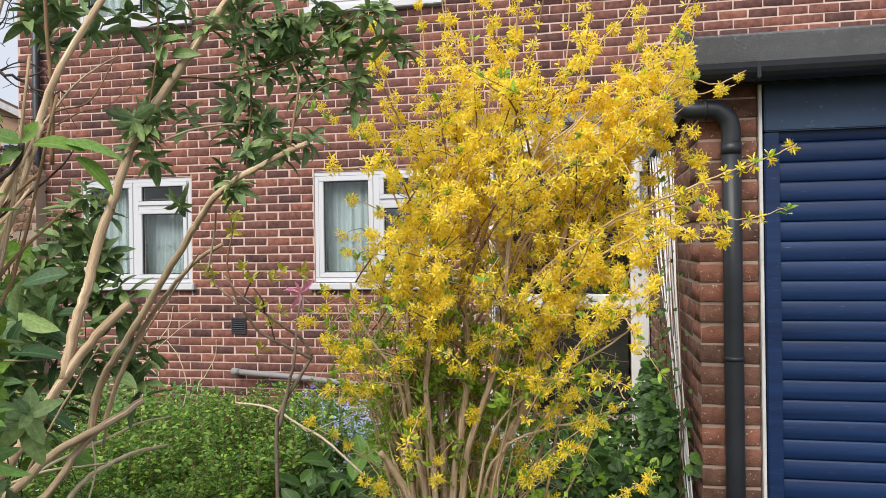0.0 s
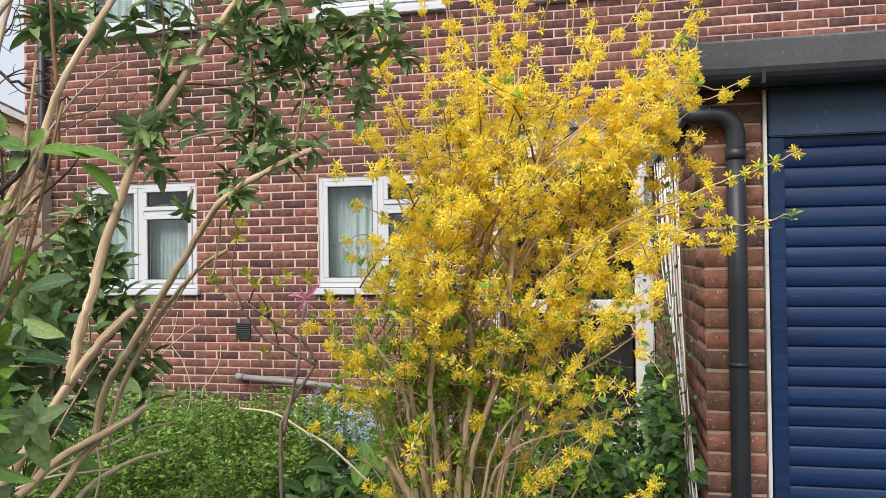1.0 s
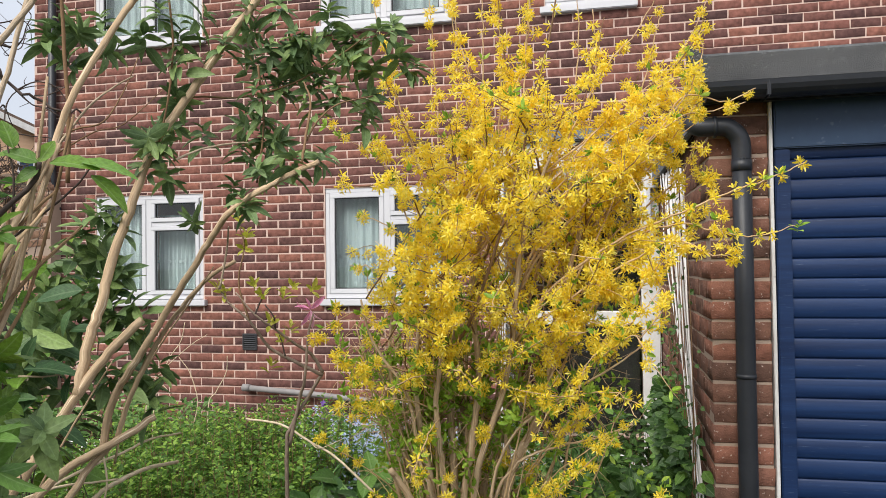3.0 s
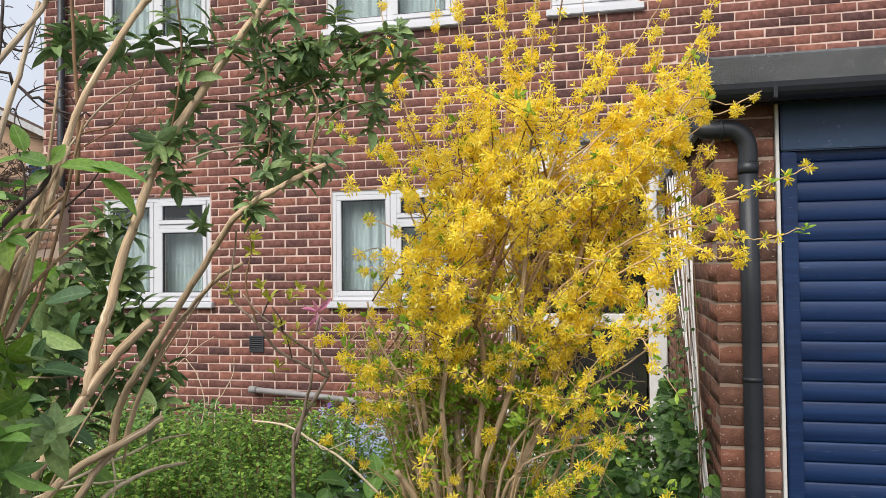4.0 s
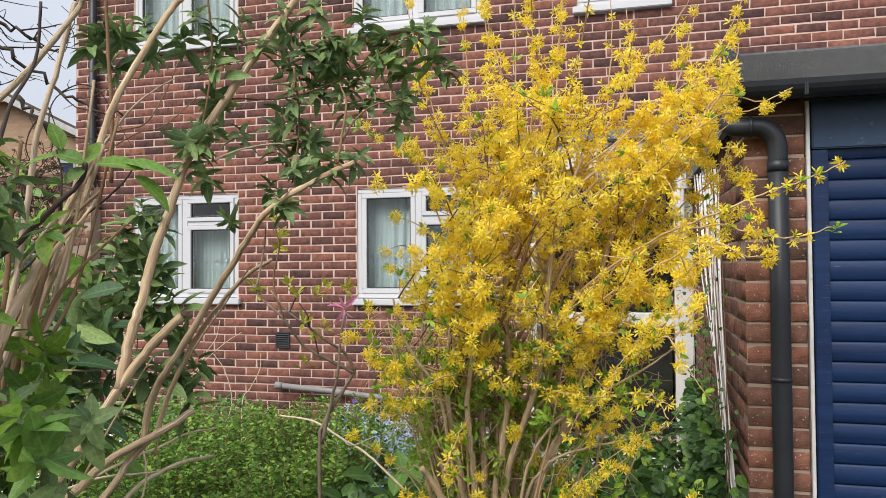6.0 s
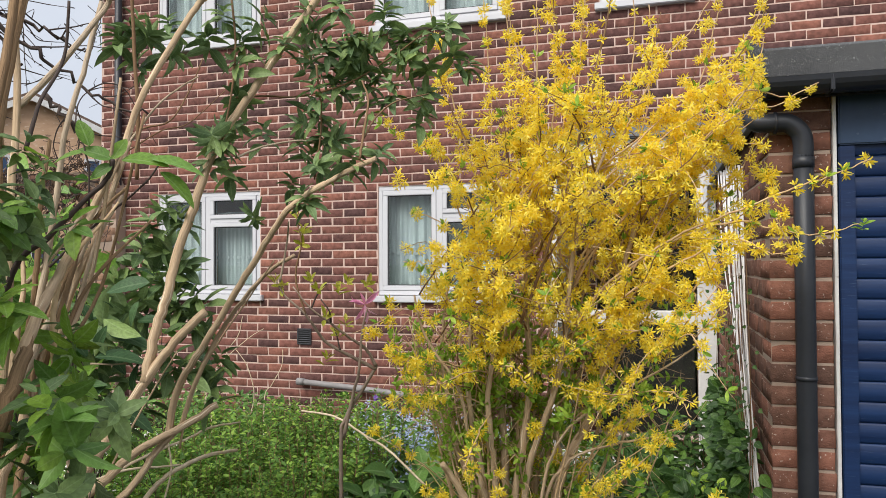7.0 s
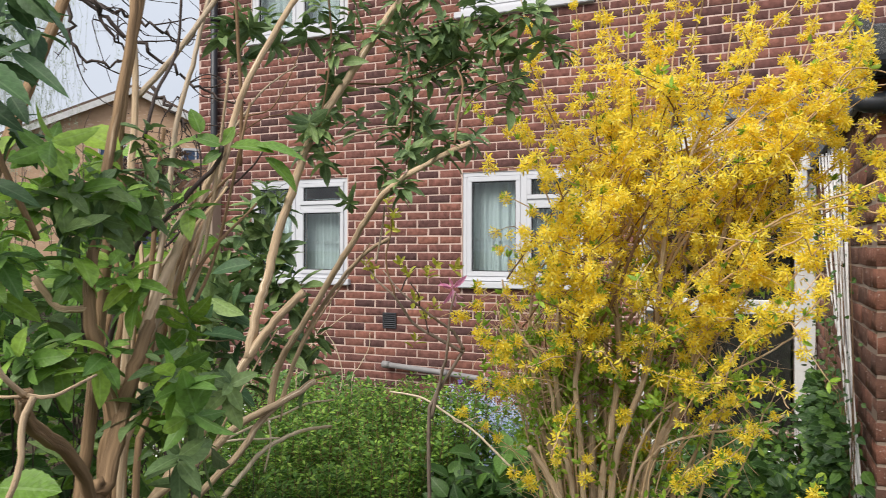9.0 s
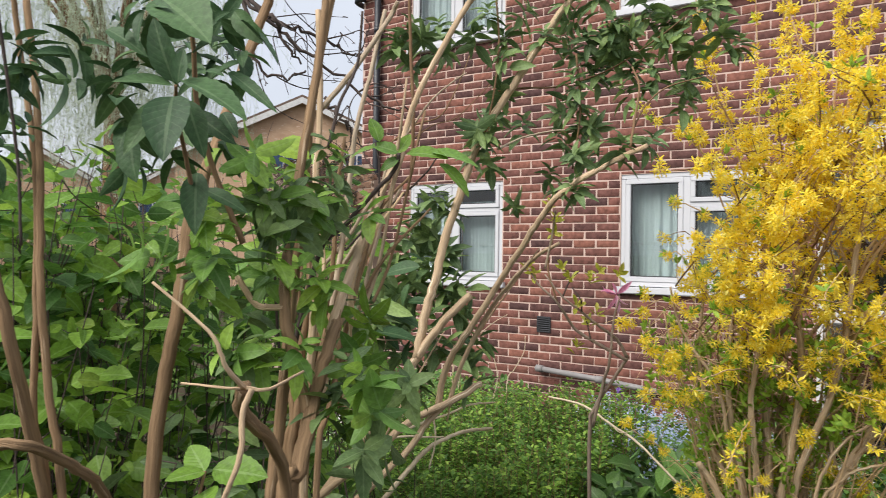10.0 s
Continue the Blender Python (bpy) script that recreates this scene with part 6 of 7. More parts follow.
stalk(old_shrub, [(0.70, 1.0, GROUND), (0.69, 1.0, 0.5)] + [(0.69, 1.0, 0.92), (0.7, 1.01, 1.11), (0.72, 1.02, 1.23), (0.69, 1.06, 1.36), (0.65, 1.16, 1.55), (0.63, 1.26, 1.76), (0.65, 1.27, 1.83)], 0.0118, 0.0081, bark_old, sides=9, seed=34)
stalk(old_shrub, [(0.70, 0.88, GROUND), (0.69, 0.88, 0.5)] + [(0.68, 0.87, 0.96), (0.66, 0.86, 1.11), (0.65, 0.85, 1.27), (0.6, 0.87, 1.47), (0.53, 0.88, 1.72)], 0.0066, 0.0052, bark_old, sides=8, seed=35)
stalk(old_shrub, [(0.66, 0.86, GROUND), (0.66, 0.86, 0.5)] + [(0.66, 0.86, 0.96), (0.64, 0.85, 1.08), (0.64, 0.85, 1.22), (0.59, 0.87, 1.43), (0.52, 0.88, 1.61), (0.51, 0.87, 1.72)], 0.0058, 0.0044, bark_old, sides=8, seed=36)
stalk(old_shrub, [(0.7, 0.76, 1.32), (0.72, 0.78, 1.2), (0.69, 0.82, 1.08), (0.66, 0.86, 0.96)], 0.0067, 0.0081, bark_old, sides=8, seed=37)
stalk(old_shrub, [(0.8, 0.71, 1.1), (0.84, 0.74, 1.1), (0.82, 0.79, 1.07), (0.81, 0.84, 1.03), (0.78, 0.88, 0.98)], 0.0067, 0.0063, bark_old, sides=8, seed=38)
stalk(old_shrub, [(0.84, 1.1, 0.93), (0.81, 1.15, 1.09), (0.77, 1.23, 1.44), (0.74, 1.28, 1.61), (0.74, 1.33, 1.82)], 0.0089, 0.0074, bark_old, sides=8, seed=39)
stalk(old_shrub, [(0.79, 1.23, 1.1), (0.76, 1.27, 1.23), (0.72, 1.31, 1.36), (0.68, 1.35, 1.46), (0.65, 1.39, 1.62), (0.64, 1.39, 1.8)], 0.0072, 0.0058, bark_tan, sides=8, seed=40)
stalk(old_shrub, [(0.65, 1.39, 1.6), (0.7, 1.43, 1.68), (0.75, 1.48, 1.79), (0.77, 1.48, 1.82)], 0.0055, 0.0044, bark_pale, sides=8, seed=41)
stalk(old_shrub, [(0.74, 1.32, 1.14), (0.69, 1.41, 1.31), (0.65, 1.48, 1.48), (0.65, 1.5, 1.59), (0.64, 1.55, 1.7), (0.64, 1.6, 1.86)], 0.0059, 0.0044, bark_pale, sides=8, seed=42)
stalk(old_shrub, [(0.77, 1.28, 1.13), (0.74, 1.37, 1.23), (0.7, 1.46, 1.31), (0.7, 1.51, 1.39), (0.68, 1.56, 1.48)], 0.0067, 0.0037, bark_pale, sides=8, seed=43)
stalk(old_shrub, [(0.8, 1.23, 1.08), (0.72, 1.36, 1.21), (0.67, 1.51, 1.33), (0.67, 1.56, 1.37)], 0.0059, 0.0030, bark_old, sides=8, seed=44)
stalk(old_shrub, [(1.18, 0.76, 1.2), (1.18, 0.74, 1.22), (1.17, 0.73, 1.25), (1.12, 0.71, 1.29)], 0.0024, 0.0012, bark_tan, seed=45)
stalk(old_shrub, [(1.18, 0.76, 1.2), (1.2, 0.77, 1.2), (1.2, 0.81, 1.21)], 0.0019, 0.0011, bark_tan, seed=46)
stalk(old_shrub, [(1.19, 0.76, 1.2), (1.19, 0.75, 1.18), (1.2, 0.74, 1.15), (1.19, 0.73, 1.11)], 0.0025, 0.0022, bark_tan, seed=47)
stalk(old_shrub, [(1.18, 0.76, 1.2), (1.17, 0.75, 1.2), (1.12, 0.74, 1.2)], 0.0015, 0.0011, bark_tan, seed=48)
stalk(old_shrub, [(0.83, 1.04, 1.28), (0.86, 1.05, 1.24), (0.93, 1.04, 1.24)], 0.0044, 0.0052, seed=49)
stalk(old_shrub, [(0.84, 1.1, 1.32), (0.84, 1.11, 1.2), (0.85, 1.11, 1.14)], 0.0022, 0.0022, bark_dark, seed=50)
stalk(old_shrub, [(0.65, 0.79, 1.63), (0.66, 0.8, 1.53), (0.67, 0.81, 1.42), (0.68, 0.81, 1.32)], 0.0022, 0.0019, bark_dark, seed=51)
for k, p in enumerate([(0.93, 0.81, 1.60), (0.9, 0.8, 1.52), (0.96, 0.89, 1.59), (0.8, 0.83, 1.58), (0.91, 0.97, 1.6), (0.8, 0.83, 1.53)]):
    rosette(old_shrub, p, 0.056, 9, 400 + k, single=True, shape=leaf_shape(0.38, 0.2, 0.34, 0.42, 13, 0.004, 0.02), material=leaf_near, lift=0.0)
# the nearest shoots, leaf by leaf: foot, tip and width over length
stalk(old_shrub, [(0.902, 0.923, 1.333), (0.932, 0.886, 1.391), (0.958, 0.847, 1.466), (0.998, 0.815, 1.493)], 0.0032, 0.0018, bark_old, seed=52)
stalk(old_shrub, [(0.917, 0.976, 1.327), (0.904, 0.940, 1.417), (0.904, 0.912, 1.496), (0.921, 0.892, 1.569), (0.932, 0.870, 1.619)], 0.0034, 0.0022, bark_old, seed=53)
for k, p in enumerate([(0.803, 0.891, 1.585), (0.768, 0.895, 1.512), (0.793, 0.943, 1.478), (0.868, 0.949, 1.556), (0.818, 1.013, 1.487), (0.767, 0.929, 1.434), (0.815, 0.955, 1.611), (0.851, 0.974, 1.630), (0.778, 0.878, 1.620), (0.852, 0.918, 1.501)]):
    rosette(old_shrub, p, 0.055, 9, 410 + k, single=True, shape=leaf_shape(0.38, 0.2, 0.34, 0.42, 11, 0.004, 0.02), material=leaf_near, lift=0.0)
rng_l = np.random.default_rng(53)
for foot, tip, wide in [
    ((0.995, 0.814, 1.493), (0.977, 0.758, 1.498), 0.40),
    ((0.996, 0.814, 1.497), (0.989, 0.787, 1.561), 0.50),
    ((1.013, 0.812, 1.496), (1.108, 0.818, 1.464), 0.42),
    ((1.014, 0.801, 1.477), (1.057, 0.756, 1.415), 0.62),
    ((1.018, 0.803, 1.490), (1.022, 0.805, 1.529), 0.50),
    ((0.954, 0.836, 1.486), (0.942, 0.785, 1.428), 0.45),
    ((0.962, 0.863, 1.544), (1.006, 0.864, 1.561), 0.60),
    ((0.972, 0.847, 1.486), (1.009, 0.844, 1.425), 0.45),
    ((1.015, 0.870, 1.517), (1.092, 0.866, 1.476), 0.22),
    ((1.010, 0.889, 1.580), (1.091, 0.888, 1.533), 0.26),
    ((1.004, 0.886, 1.591), (1.044, 0.885, 1.552), 0.50),
    ((0.948, 0.833, 1.599), (1.042, 0.816, 1.551), 0.70),
    ((0.897, 0.828, 1.444), (0.916, 0.816, 1.397), 0.75),
    ((0.932, 0.893, 1.411), (0.962, 0.864, 1.342), 0.48),
    ((0.923, 0.911, 1.392), (0.985, 0.922, 1.371), 0.34),
    ((0.908, 0.948, 1.495), (0.941, 0.943, 1.465), 0.50),
    ((0.868, 0.813, 1.574), (0.928, 0.822, 1.546), 0.40),
    ((0.944, 0.877, 1.479), (1.003, 0.886, 1.446), 0.40),
]:
    y = np.array(tip) - np.array(foot)
    hung("leaf", leaf_mesh("leaf", scattered(leaf_shape(wide * 0.86, 0.2, 0.2, 0.42, 15, 0.004, 0.025), [foot], [y], [unit(np.array([0.45, -0.65, 0.6]) + rng_l.normal(0, 0.22, 3))], [float(np.linalg.norm(y))]), leaf_near), old_shrub)
for k, p in enumerate([(0.89, 1.14, 1.4), (0.89, 1.2, 1.42), (0.9, 1.08, 1.36), (0.91, 1.03, 1.39), (1.05, 1.07, 1.1), (1.0, 1.09, 1.17), (0.98, 1.08, 1.13), (1.05, 1.07, 1.06), (0.87, 1.06, 1.29), (0.8, 1.08, 1.25), (0.84, 1.16, 1.45), (0.88, 1.25, 1.24), (0.88, 1.01, 1.44)]):
    rosette(old_shrub, p, 0.058, 10, 430 + k, single=True, shape=leaf_shape(0.44, 0.14, 0.2, 0.42, 11, 0.004, 0.03), material=leaf_buddleja if k % 4 else leaf_broad, lift=0.1)
for k, p in enumerate([(0.79, 1.28, 1.52), (0.79, 1.23, 1.41), (0.8, 1.28, 1.48), (0.76, 1.22, 1.36), (0.8, 1.18, 1.41)]):
    rosette(old_shrub, p, 0.06, 10, 460 + k, single=True, lift=0.1)
for k, p in enumerate([(0.61, 0.82, 1.61), (0.62, 0.83, 1.55), (0.63, 0.84, 1.49), (0.61, 0.82, 1.46), (0.64, 0.84, 1.59)]):
    rosette(old_shrub, p, 0.055, 9, 480 + k, single=True, material=leaf_near, lift=0.1)

for k, p in enumerate([(0.91, 1.16, 1.17), (0.95, 1.18, 1.13), (0.92, 1.22, 1.19), (0.83, 1.19, 1.23), (0.85, 1.14, 1.17), (0.94, 1.12, 1.11), (0.98, 1.13, 1.1), (0.81, 1.18, 1.3), (0.9, 1.26, 1.15)]):
    rosette(old_shrub, p, 0.058, 9, 520 + k, single=True, shape=leaf_shape(0.44, 0.12, 0.2, 0.42, 11, 0.004, 0.03), material=(leaf_broad, leaf_broad, leaf_fresh)[k % 3], lift=0.15)
rosette(old_shrub, (1.0, 1.11, 1.03), 0.085, 8, 550, single=True, shape=leaf_shape(0.40, 0.12, 0.2, 0.42, 13, 0.004, 0.03), material=leaf_buddleja, lift=0.1)

for k, p in enumerate([(0.83, 1.19, 1.41), (0.84, 1.23, 1.39), (0.87, 1.27, 1.4), (0.88, 1.01, 1.4), (0.9, 1.04, 1.42), (0.9, 1.08, 1.41), (0.88, 0.95, 1.33), (0.82, 0.97, 1.29), (0.8, 0.95, 1.3), (0.89, 0.99, 1.2), (0.89, 0.96, 1.19), (0.96, 1.07, 1.29), (1.06, 1.04, 1.17), (0.89, 1.02, 1.35), (0.93, 1.04, 1.33), (0.91, 0.91, 1.38), (0.92, 1.01, 1.2), (1.04, 1.18, 1.13), (0.99, 1.02, 1.2)]):
    rosette(old_shrub, p, 0.056, 11, 700 + k, single=True, shape=leaf_shape(0.46, 0.14, 0.22, 0.42, 11, 0.004, 0.03), material=(leaf_broad, leaf_buddleja, leaf_broad, leaf_fresh)[k % 4], lift=0.15)

# a sheaf of fibrous stems from one stool, splitting as they rise
for k, (pts, r0, r1) in enumerate([
    ([(0.72, 1.25, GROUND), (0.69, 1.29, 0.5), (0.659, 1.315, 0.916), (0.659, 1.335, 1.016), (0.646, 1.351, 1.129), (0.641, 1.370, 1.205), (0.630, 1.387, 1.324), (0.606, 1.400, 1.438), (0.59, 1.41, 1.56)], 0.0135, 0.0045),
    ([(0.73, 1.26, GROUND), (0.70, 1.30, 0.5), (0.679, 1.321, 0.916), (0.675, 1.340, 1.016), (0.676, 1.361, 1.109), (0.682, 1.384, 1.205), (0.680, 1.403, 1.324), (0.670, 1.421, 1.438), (0.67, 1.44, 1.55)], 0.0125, 0.0042),
    ([(0.74, 1.27, GROUND), (0.71, 1.31, 0.5), (0.686, 1.323, 0.916), (0.699, 1.348, 1.035), (0.706, 1.371, 1.119), (0.722, 1.396, 1.245), (0.734, 1.421, 1.324), (0.756, 1.448, 1.417), (0.79, 1.48, 1.53)], 0.0125, 0.0040),
    ([(0.704, 1.360, 1.078), (0.707, 1.365, 1.150), (0.721, 1.385, 1.226), (0.730, 1.414, 1.295), (0.741, 1.443, 1.366), (0.75, 1.47, 1.45)], 0.0072, 0.0035),
    ([(0.71, 1.25, GROUND), (0.68, 1.28, 0.5), (0.650, 1.312, 0.916), (0.642, 1.335, 0.995), (0.611, 1.351, 1.078), (0.595, 1.372, 1.164), (0.593, 1.397, 1.243), (0.57, 1.42, 1.36)], 0.0110, 0.0045),
    ([(0.75, 1.27, GROUND), (0.73, 1.31, 0.5), (0.714, 1.332, 0.926), (0.714, 1.358, 1.014), (0.709, 1.382, 1.078), (0.697, 1.404, 1.164), (0.672, 1.422, 1.222)], 0.0095, 0.0040),
    ([(0.676, 1.350, 1.100), (0.687, 1.357, 1.208), (0.670, 1.386, 1.295), (0.635, 1.410, 1.366), (0.61, 1.43, 1.45)], 0.0065, 0.0030),
    ([(0.704, 1.368, 1.105), (0.733, 1.363, 1.208), (0.744, 1.393, 1.285), (0.751, 1.421, 1.345), (0.762, 1.450, 1.407), (0.80, 1.49, 1.47)], 0.0062, 0.0030),
]):
    stalk(old_shrub, pts, r0 * 0.82, r1 * 0.82, bark_tan if k % 4 == 2 else bark_old, 9, 790 + k)

# ---- sprigs of a bright-leaved dogwood ----
dogwood = root("dogwood", "dogwood sprigs with bright veined leaves on dark stems", "shrub")
stalk(dogwood, [(0.75, 1.15, GROUND), (0.72, 1.2, 0.8)] + [(0.75, 1.27, 1.27), (0.78, 1.33, 1.37), (0.81, 1.36, 1.42), (0.84, 1.39, 1.47), (0.85, 1.39, 1.5)], 0.005, 0.0032, bark_dark, seed=61)
stalk(dogwood, [(0.74, 1.37, 1.32), (0.76, 1.43, 1.38), (0.85, 1.46, 1.46), (0.88, 1.47, 1.5)], 0.0025, 0.0015, bark_dark, seed=62)
stalk(dogwood, [(0.74, 1.32, 1.51), (0.73, 1.36, 1.6), (0.72, 1.42, 1.69), (0.73, 1.42, 1.79)], 0.0035, 0.0025, bark_dark, seed=63)
stalk(dogwood, [(0.82, 1.37, 1.42), (0.82, 1.37, 1.48), (0.81, 1.37, 1.52)], 0.002, 0.0015, bark_dark, seed=64)
for k, (p, way) in enumerate(zip([(0.85, 1.39, 1.5), (0.86, 1.4, 1.5), (0.91, 1.41, 1.5), (0.92, 1.42, 1.48), (0.85, 1.39, 1.49), (0.82, 1.37, 1.52), (0.81, 1.37, 1.51), (0.85, 1.39, 1.5)], [(0.81, 1.36, 1.52), (0.94, 1.41, 1.5), (0.98, 1.46, 1.49), (0.98, 1.44, 1.43), (0.82, 1.37, 1.47), (0.8, 1.37, 1.57), (0.76, 1.35, 1.5), (0.86, 1.41, 1.54)])):
    p, way = np.array(p), np.array(way)
    y = way - p
    s = float(np.linalg.norm(y)) * 1.02
    up = [(0.6, -0.7, 0.5), (0.4, -0.5, 0.8), (0.3, -0.4, 0.9), (0.5, -0.2, 0.8)][k % 4]
    hung("leaf", leaf_mesh("leaf", scattered(leaf_shape(0.50, 0.14, 0.2, 0.42, 10, 0.006), [p], [y], [up], [s]), leaf_fresh if k % 2 else leaf_broad), dogwood)

for k, (foot, tip) in enumerate([
    ((0.690, 1.171, 1.486), (0.742, 1.177, 1.472)),
    ((0.739, 1.198, 1.502), (0.800, 1.208, 1.479)),
    ((0.781, 1.164, 1.464), (0.844, 1.175, 1.444)),
    ((0.813, 1.181, 1.459), (0.801, 1.152, 1.428)),
    ((0.721, 1.188, 1.460), (0.707, 1.158, 1.428)),
    ((0.784, 1.279, 1.501), (0.828, 1.280, 1.492)),
    ((0.734, 1.082, 1.478), (0.730, 1.056, 1.450)),
    ((0.622, 1.021, 1.413), (0.611, 0.992, 1.428)),
    ((0.620, 1.077, 1.422), (0.670, 1.081, 1.403)),
]):
    y = np.array(tip) - np.array(foot)
    hung("leaf", leaf_mesh("leaf", scattered(leaf_shape(0.78, 0.12, 0.16, 0.42, 12, 0.004, 0.03), [foot], [y], [[(0.3, -0.3, 0.9), (0.5, -0.6, 0.5), (0.1, 0.2, 0.9)][k % 3]], [float(np.linalg.norm(y))]), leaf_bright), dogwood)


# ---- broad-leaved shrubs behind ----
def leafy_bush(name, label, low, high, shoots, seed, shape, material, size, bark, lean=0.15, per=12, keep=None):
    """Upright shoots over a patch of ground, each with leaves in pairs; low and high: corners of the volume."""
    rng = np.random.default_rng(seed)
    ob = root(name, label, "shrub")
    tubes, places, ways, ups, sizes = [], [], [], [], []
    for _ in range(shoots):
        x, y = rng.uniform(low[0], high[0]), rng.uniform(low[1], high[1])
        if keep and not keep(x, y):
            continue
        top = high[2] + 0.10 * (high[2] - low[2]) * noise.noise((x * 3, y * 3, seed)) - rng.random() ** 2 * 0.35 * (high[2] - low[2])
        p = np.array([x, y, GROUND])
        q = np.array([x + rng.normal(0, lean), y + rng.normal(0, lean), top])
        line = spline([tuple(p), tuple(p * 0.65 + q * 0.35 + rng.normal(0, 0.07, 3)), tuple(p * 0.3 + q * 0.7 + rng.normal(0, 0.06, 3)), tuple(q)], 4)
        tubes.append(tube(line, rng.uniform(0.002, 0.004), 0.0010, 5))
        tubes += twiggy(line, 3, rng, 0.16, 0.0, 0.0014)[0]
        for _ in range(per):
            t = rng.uniform(0, 1) ** 0.7
            z = low[2] + (top - low[2]) * t
            k = np.argmin(np.abs(line[:, 2] - z))
            a = rng.uniform(0, 6.28)
            out = np.array([math.cos(a), math.sin(a), rng.normal(-0.10, 0.4)])
            for sgn in (1, -1):
                w = unit(out * np.array([sgn, sgn, 1]))
                places.append(line[k] + w * rng.uniform(0.0, 0.06) + rng.normal(0, 0.01, 3))
                ways.append(w)
                ups.append(unit(np.array([0.2, -0.45, 1]) + rng.normal(0, 0.75, 3)))
                sizes.append(size * (0.4 + 0.95 * rng.random() ** 1.4))
    scatter_object("branchwork", tubes, bark, ob)
    scatter_object("foliage", [scattered(shape, places, ways, ups, sizes)], material, ob)
    return ob


leafy_bush("hydrangea", "dense bush of broad toothed green leaves on dark twigs", (-1.0, 1.0, 0.2), (0.42, 2.1, 1.54), 250, 71, OVATE, leaf_bush, 0.078, bark_dark, per=14, keep=lambda x, y: y < 1.75 + 0.4 * x and x < 0.3)
leafy_bush("young_hydrangea", "young bush with bright green broad leaves", (-0.55, 0.75, 0.2), (0.35, 1.35, 1.50), 80, 72, OVATE, leaf_fresh, 0.070, bark_dark)
leafy_bush("back_shrub", "tall shrub of bright round green leaves behind the hydrangea", (-1.5, 2.0, 0.2), (0.0, 2.7, 1.62), 120, 74, OVATE, leaf_broad, 0.072, bark_dark, per=14, keep=lambda x, y: y > 1.95 + 0.3 * x and y < 2.75 + 0.5 * x)
leafy_bush("low_bush", "low bush of broad green leaves under the trunks", (0.42, 1.0, 0.2), (0.78, 1.4, 0.98), 30, 73, LANCE, leaf_buddleja, 0.075, bark_dark)

# big fresh leaves low beside the trunks
seedling = root("seedling", "seedling with large bright ovate leaves", "plant")
stalk(seedling, [(1.06, 0.76, GROUND), (1.05, 0.75, 0.4), (1.045, 0.745, 0.8)] + [(1.05, 0.82, 1.09)], 0.0026, 0.0016, bark_brown, seed=81)
for p, way in zip([(1.05, 0.82, 1.09), (1.05, 0.83, 1.09), (1.05, 0.82, 1.09), (1.05, 0.82, 1.07)], [(1.04, 0.78, 1.09), (1.11, 0.85, 1.09), (1.01, 0.83, 1.11), (1.09, 0.79, 1.07)]):
    y = np.array(way) - np.array(p)
    hung("leaf", leaf_mesh("leaf", scattered(leaf_shape(0.62, 0.1, 0.06, 0.42, 16, 0.004, 0.03), [p], [y], [(0.1, -0.55, 0.8)], [float(np.linalg.norm(y))]), leaf_fresh), seedling)


# ---- clipped small-leaved hedge ----
def hedge():
    rng = np.random.default_rng(91)
    ob = root("hedge", "bushy small-leaved green hedge with upright shoots", "hedge")
    tubes, places, ways, ups, sizes = [], [], [], [], []
    for _ in range(780):
        x, y = rng.uniform(-0.95, 0.32), rng.uniform(2.75, 4.5)
        if y < 2.95 + 0.9 * x or y > 4.15 + 0.25 * x + 0.3:
            continue
        top = 0.30 + 0.25 * min(1.0, (y - 2.75) / 1.25) + 0.07 * noise.noise((x * 2.5, y * 2.5, 3)) - rng.random() ** 2 * 0.10
        base = np.array([x, y, GROUND])
        tip = np.array([x + rng.normal(0, 0.06), y + rng.normal(0, 0.06), top])
        line = np.linspace(base, tip, 5)
        tubes.append(tube(line, 0.0022, 0.001, 3))
        count = 66
        t = rng.uniform(0.2, 1.0, count)
        p = base + (tip - base) * t[:, None]
        a = rng.uniform(0, 6.28, count)
        w = np.stack([np.cos(a), np.sin(a), rng.normal(0.45, 0.35, count)], axis=1)
        places.append(p + unit(w) * 0.008)
        ways.append(w)
        ups.append(np.array([0, -0.2, 1]) + rng.normal(0, 0.4, (count, 3)))
        sizes.append(rng.uniform(0.014, 0.036, count))
    scatter_object("branchwork", tubes, bark_brown, ob)
    scatter_object("foliage", [scattered(OVAL_SMALL, np.concatenate(places), np.concatenate(ways), np.concatenate(ups), np.concatenate(sizes))], leaf_hedge, ob)


hedge()


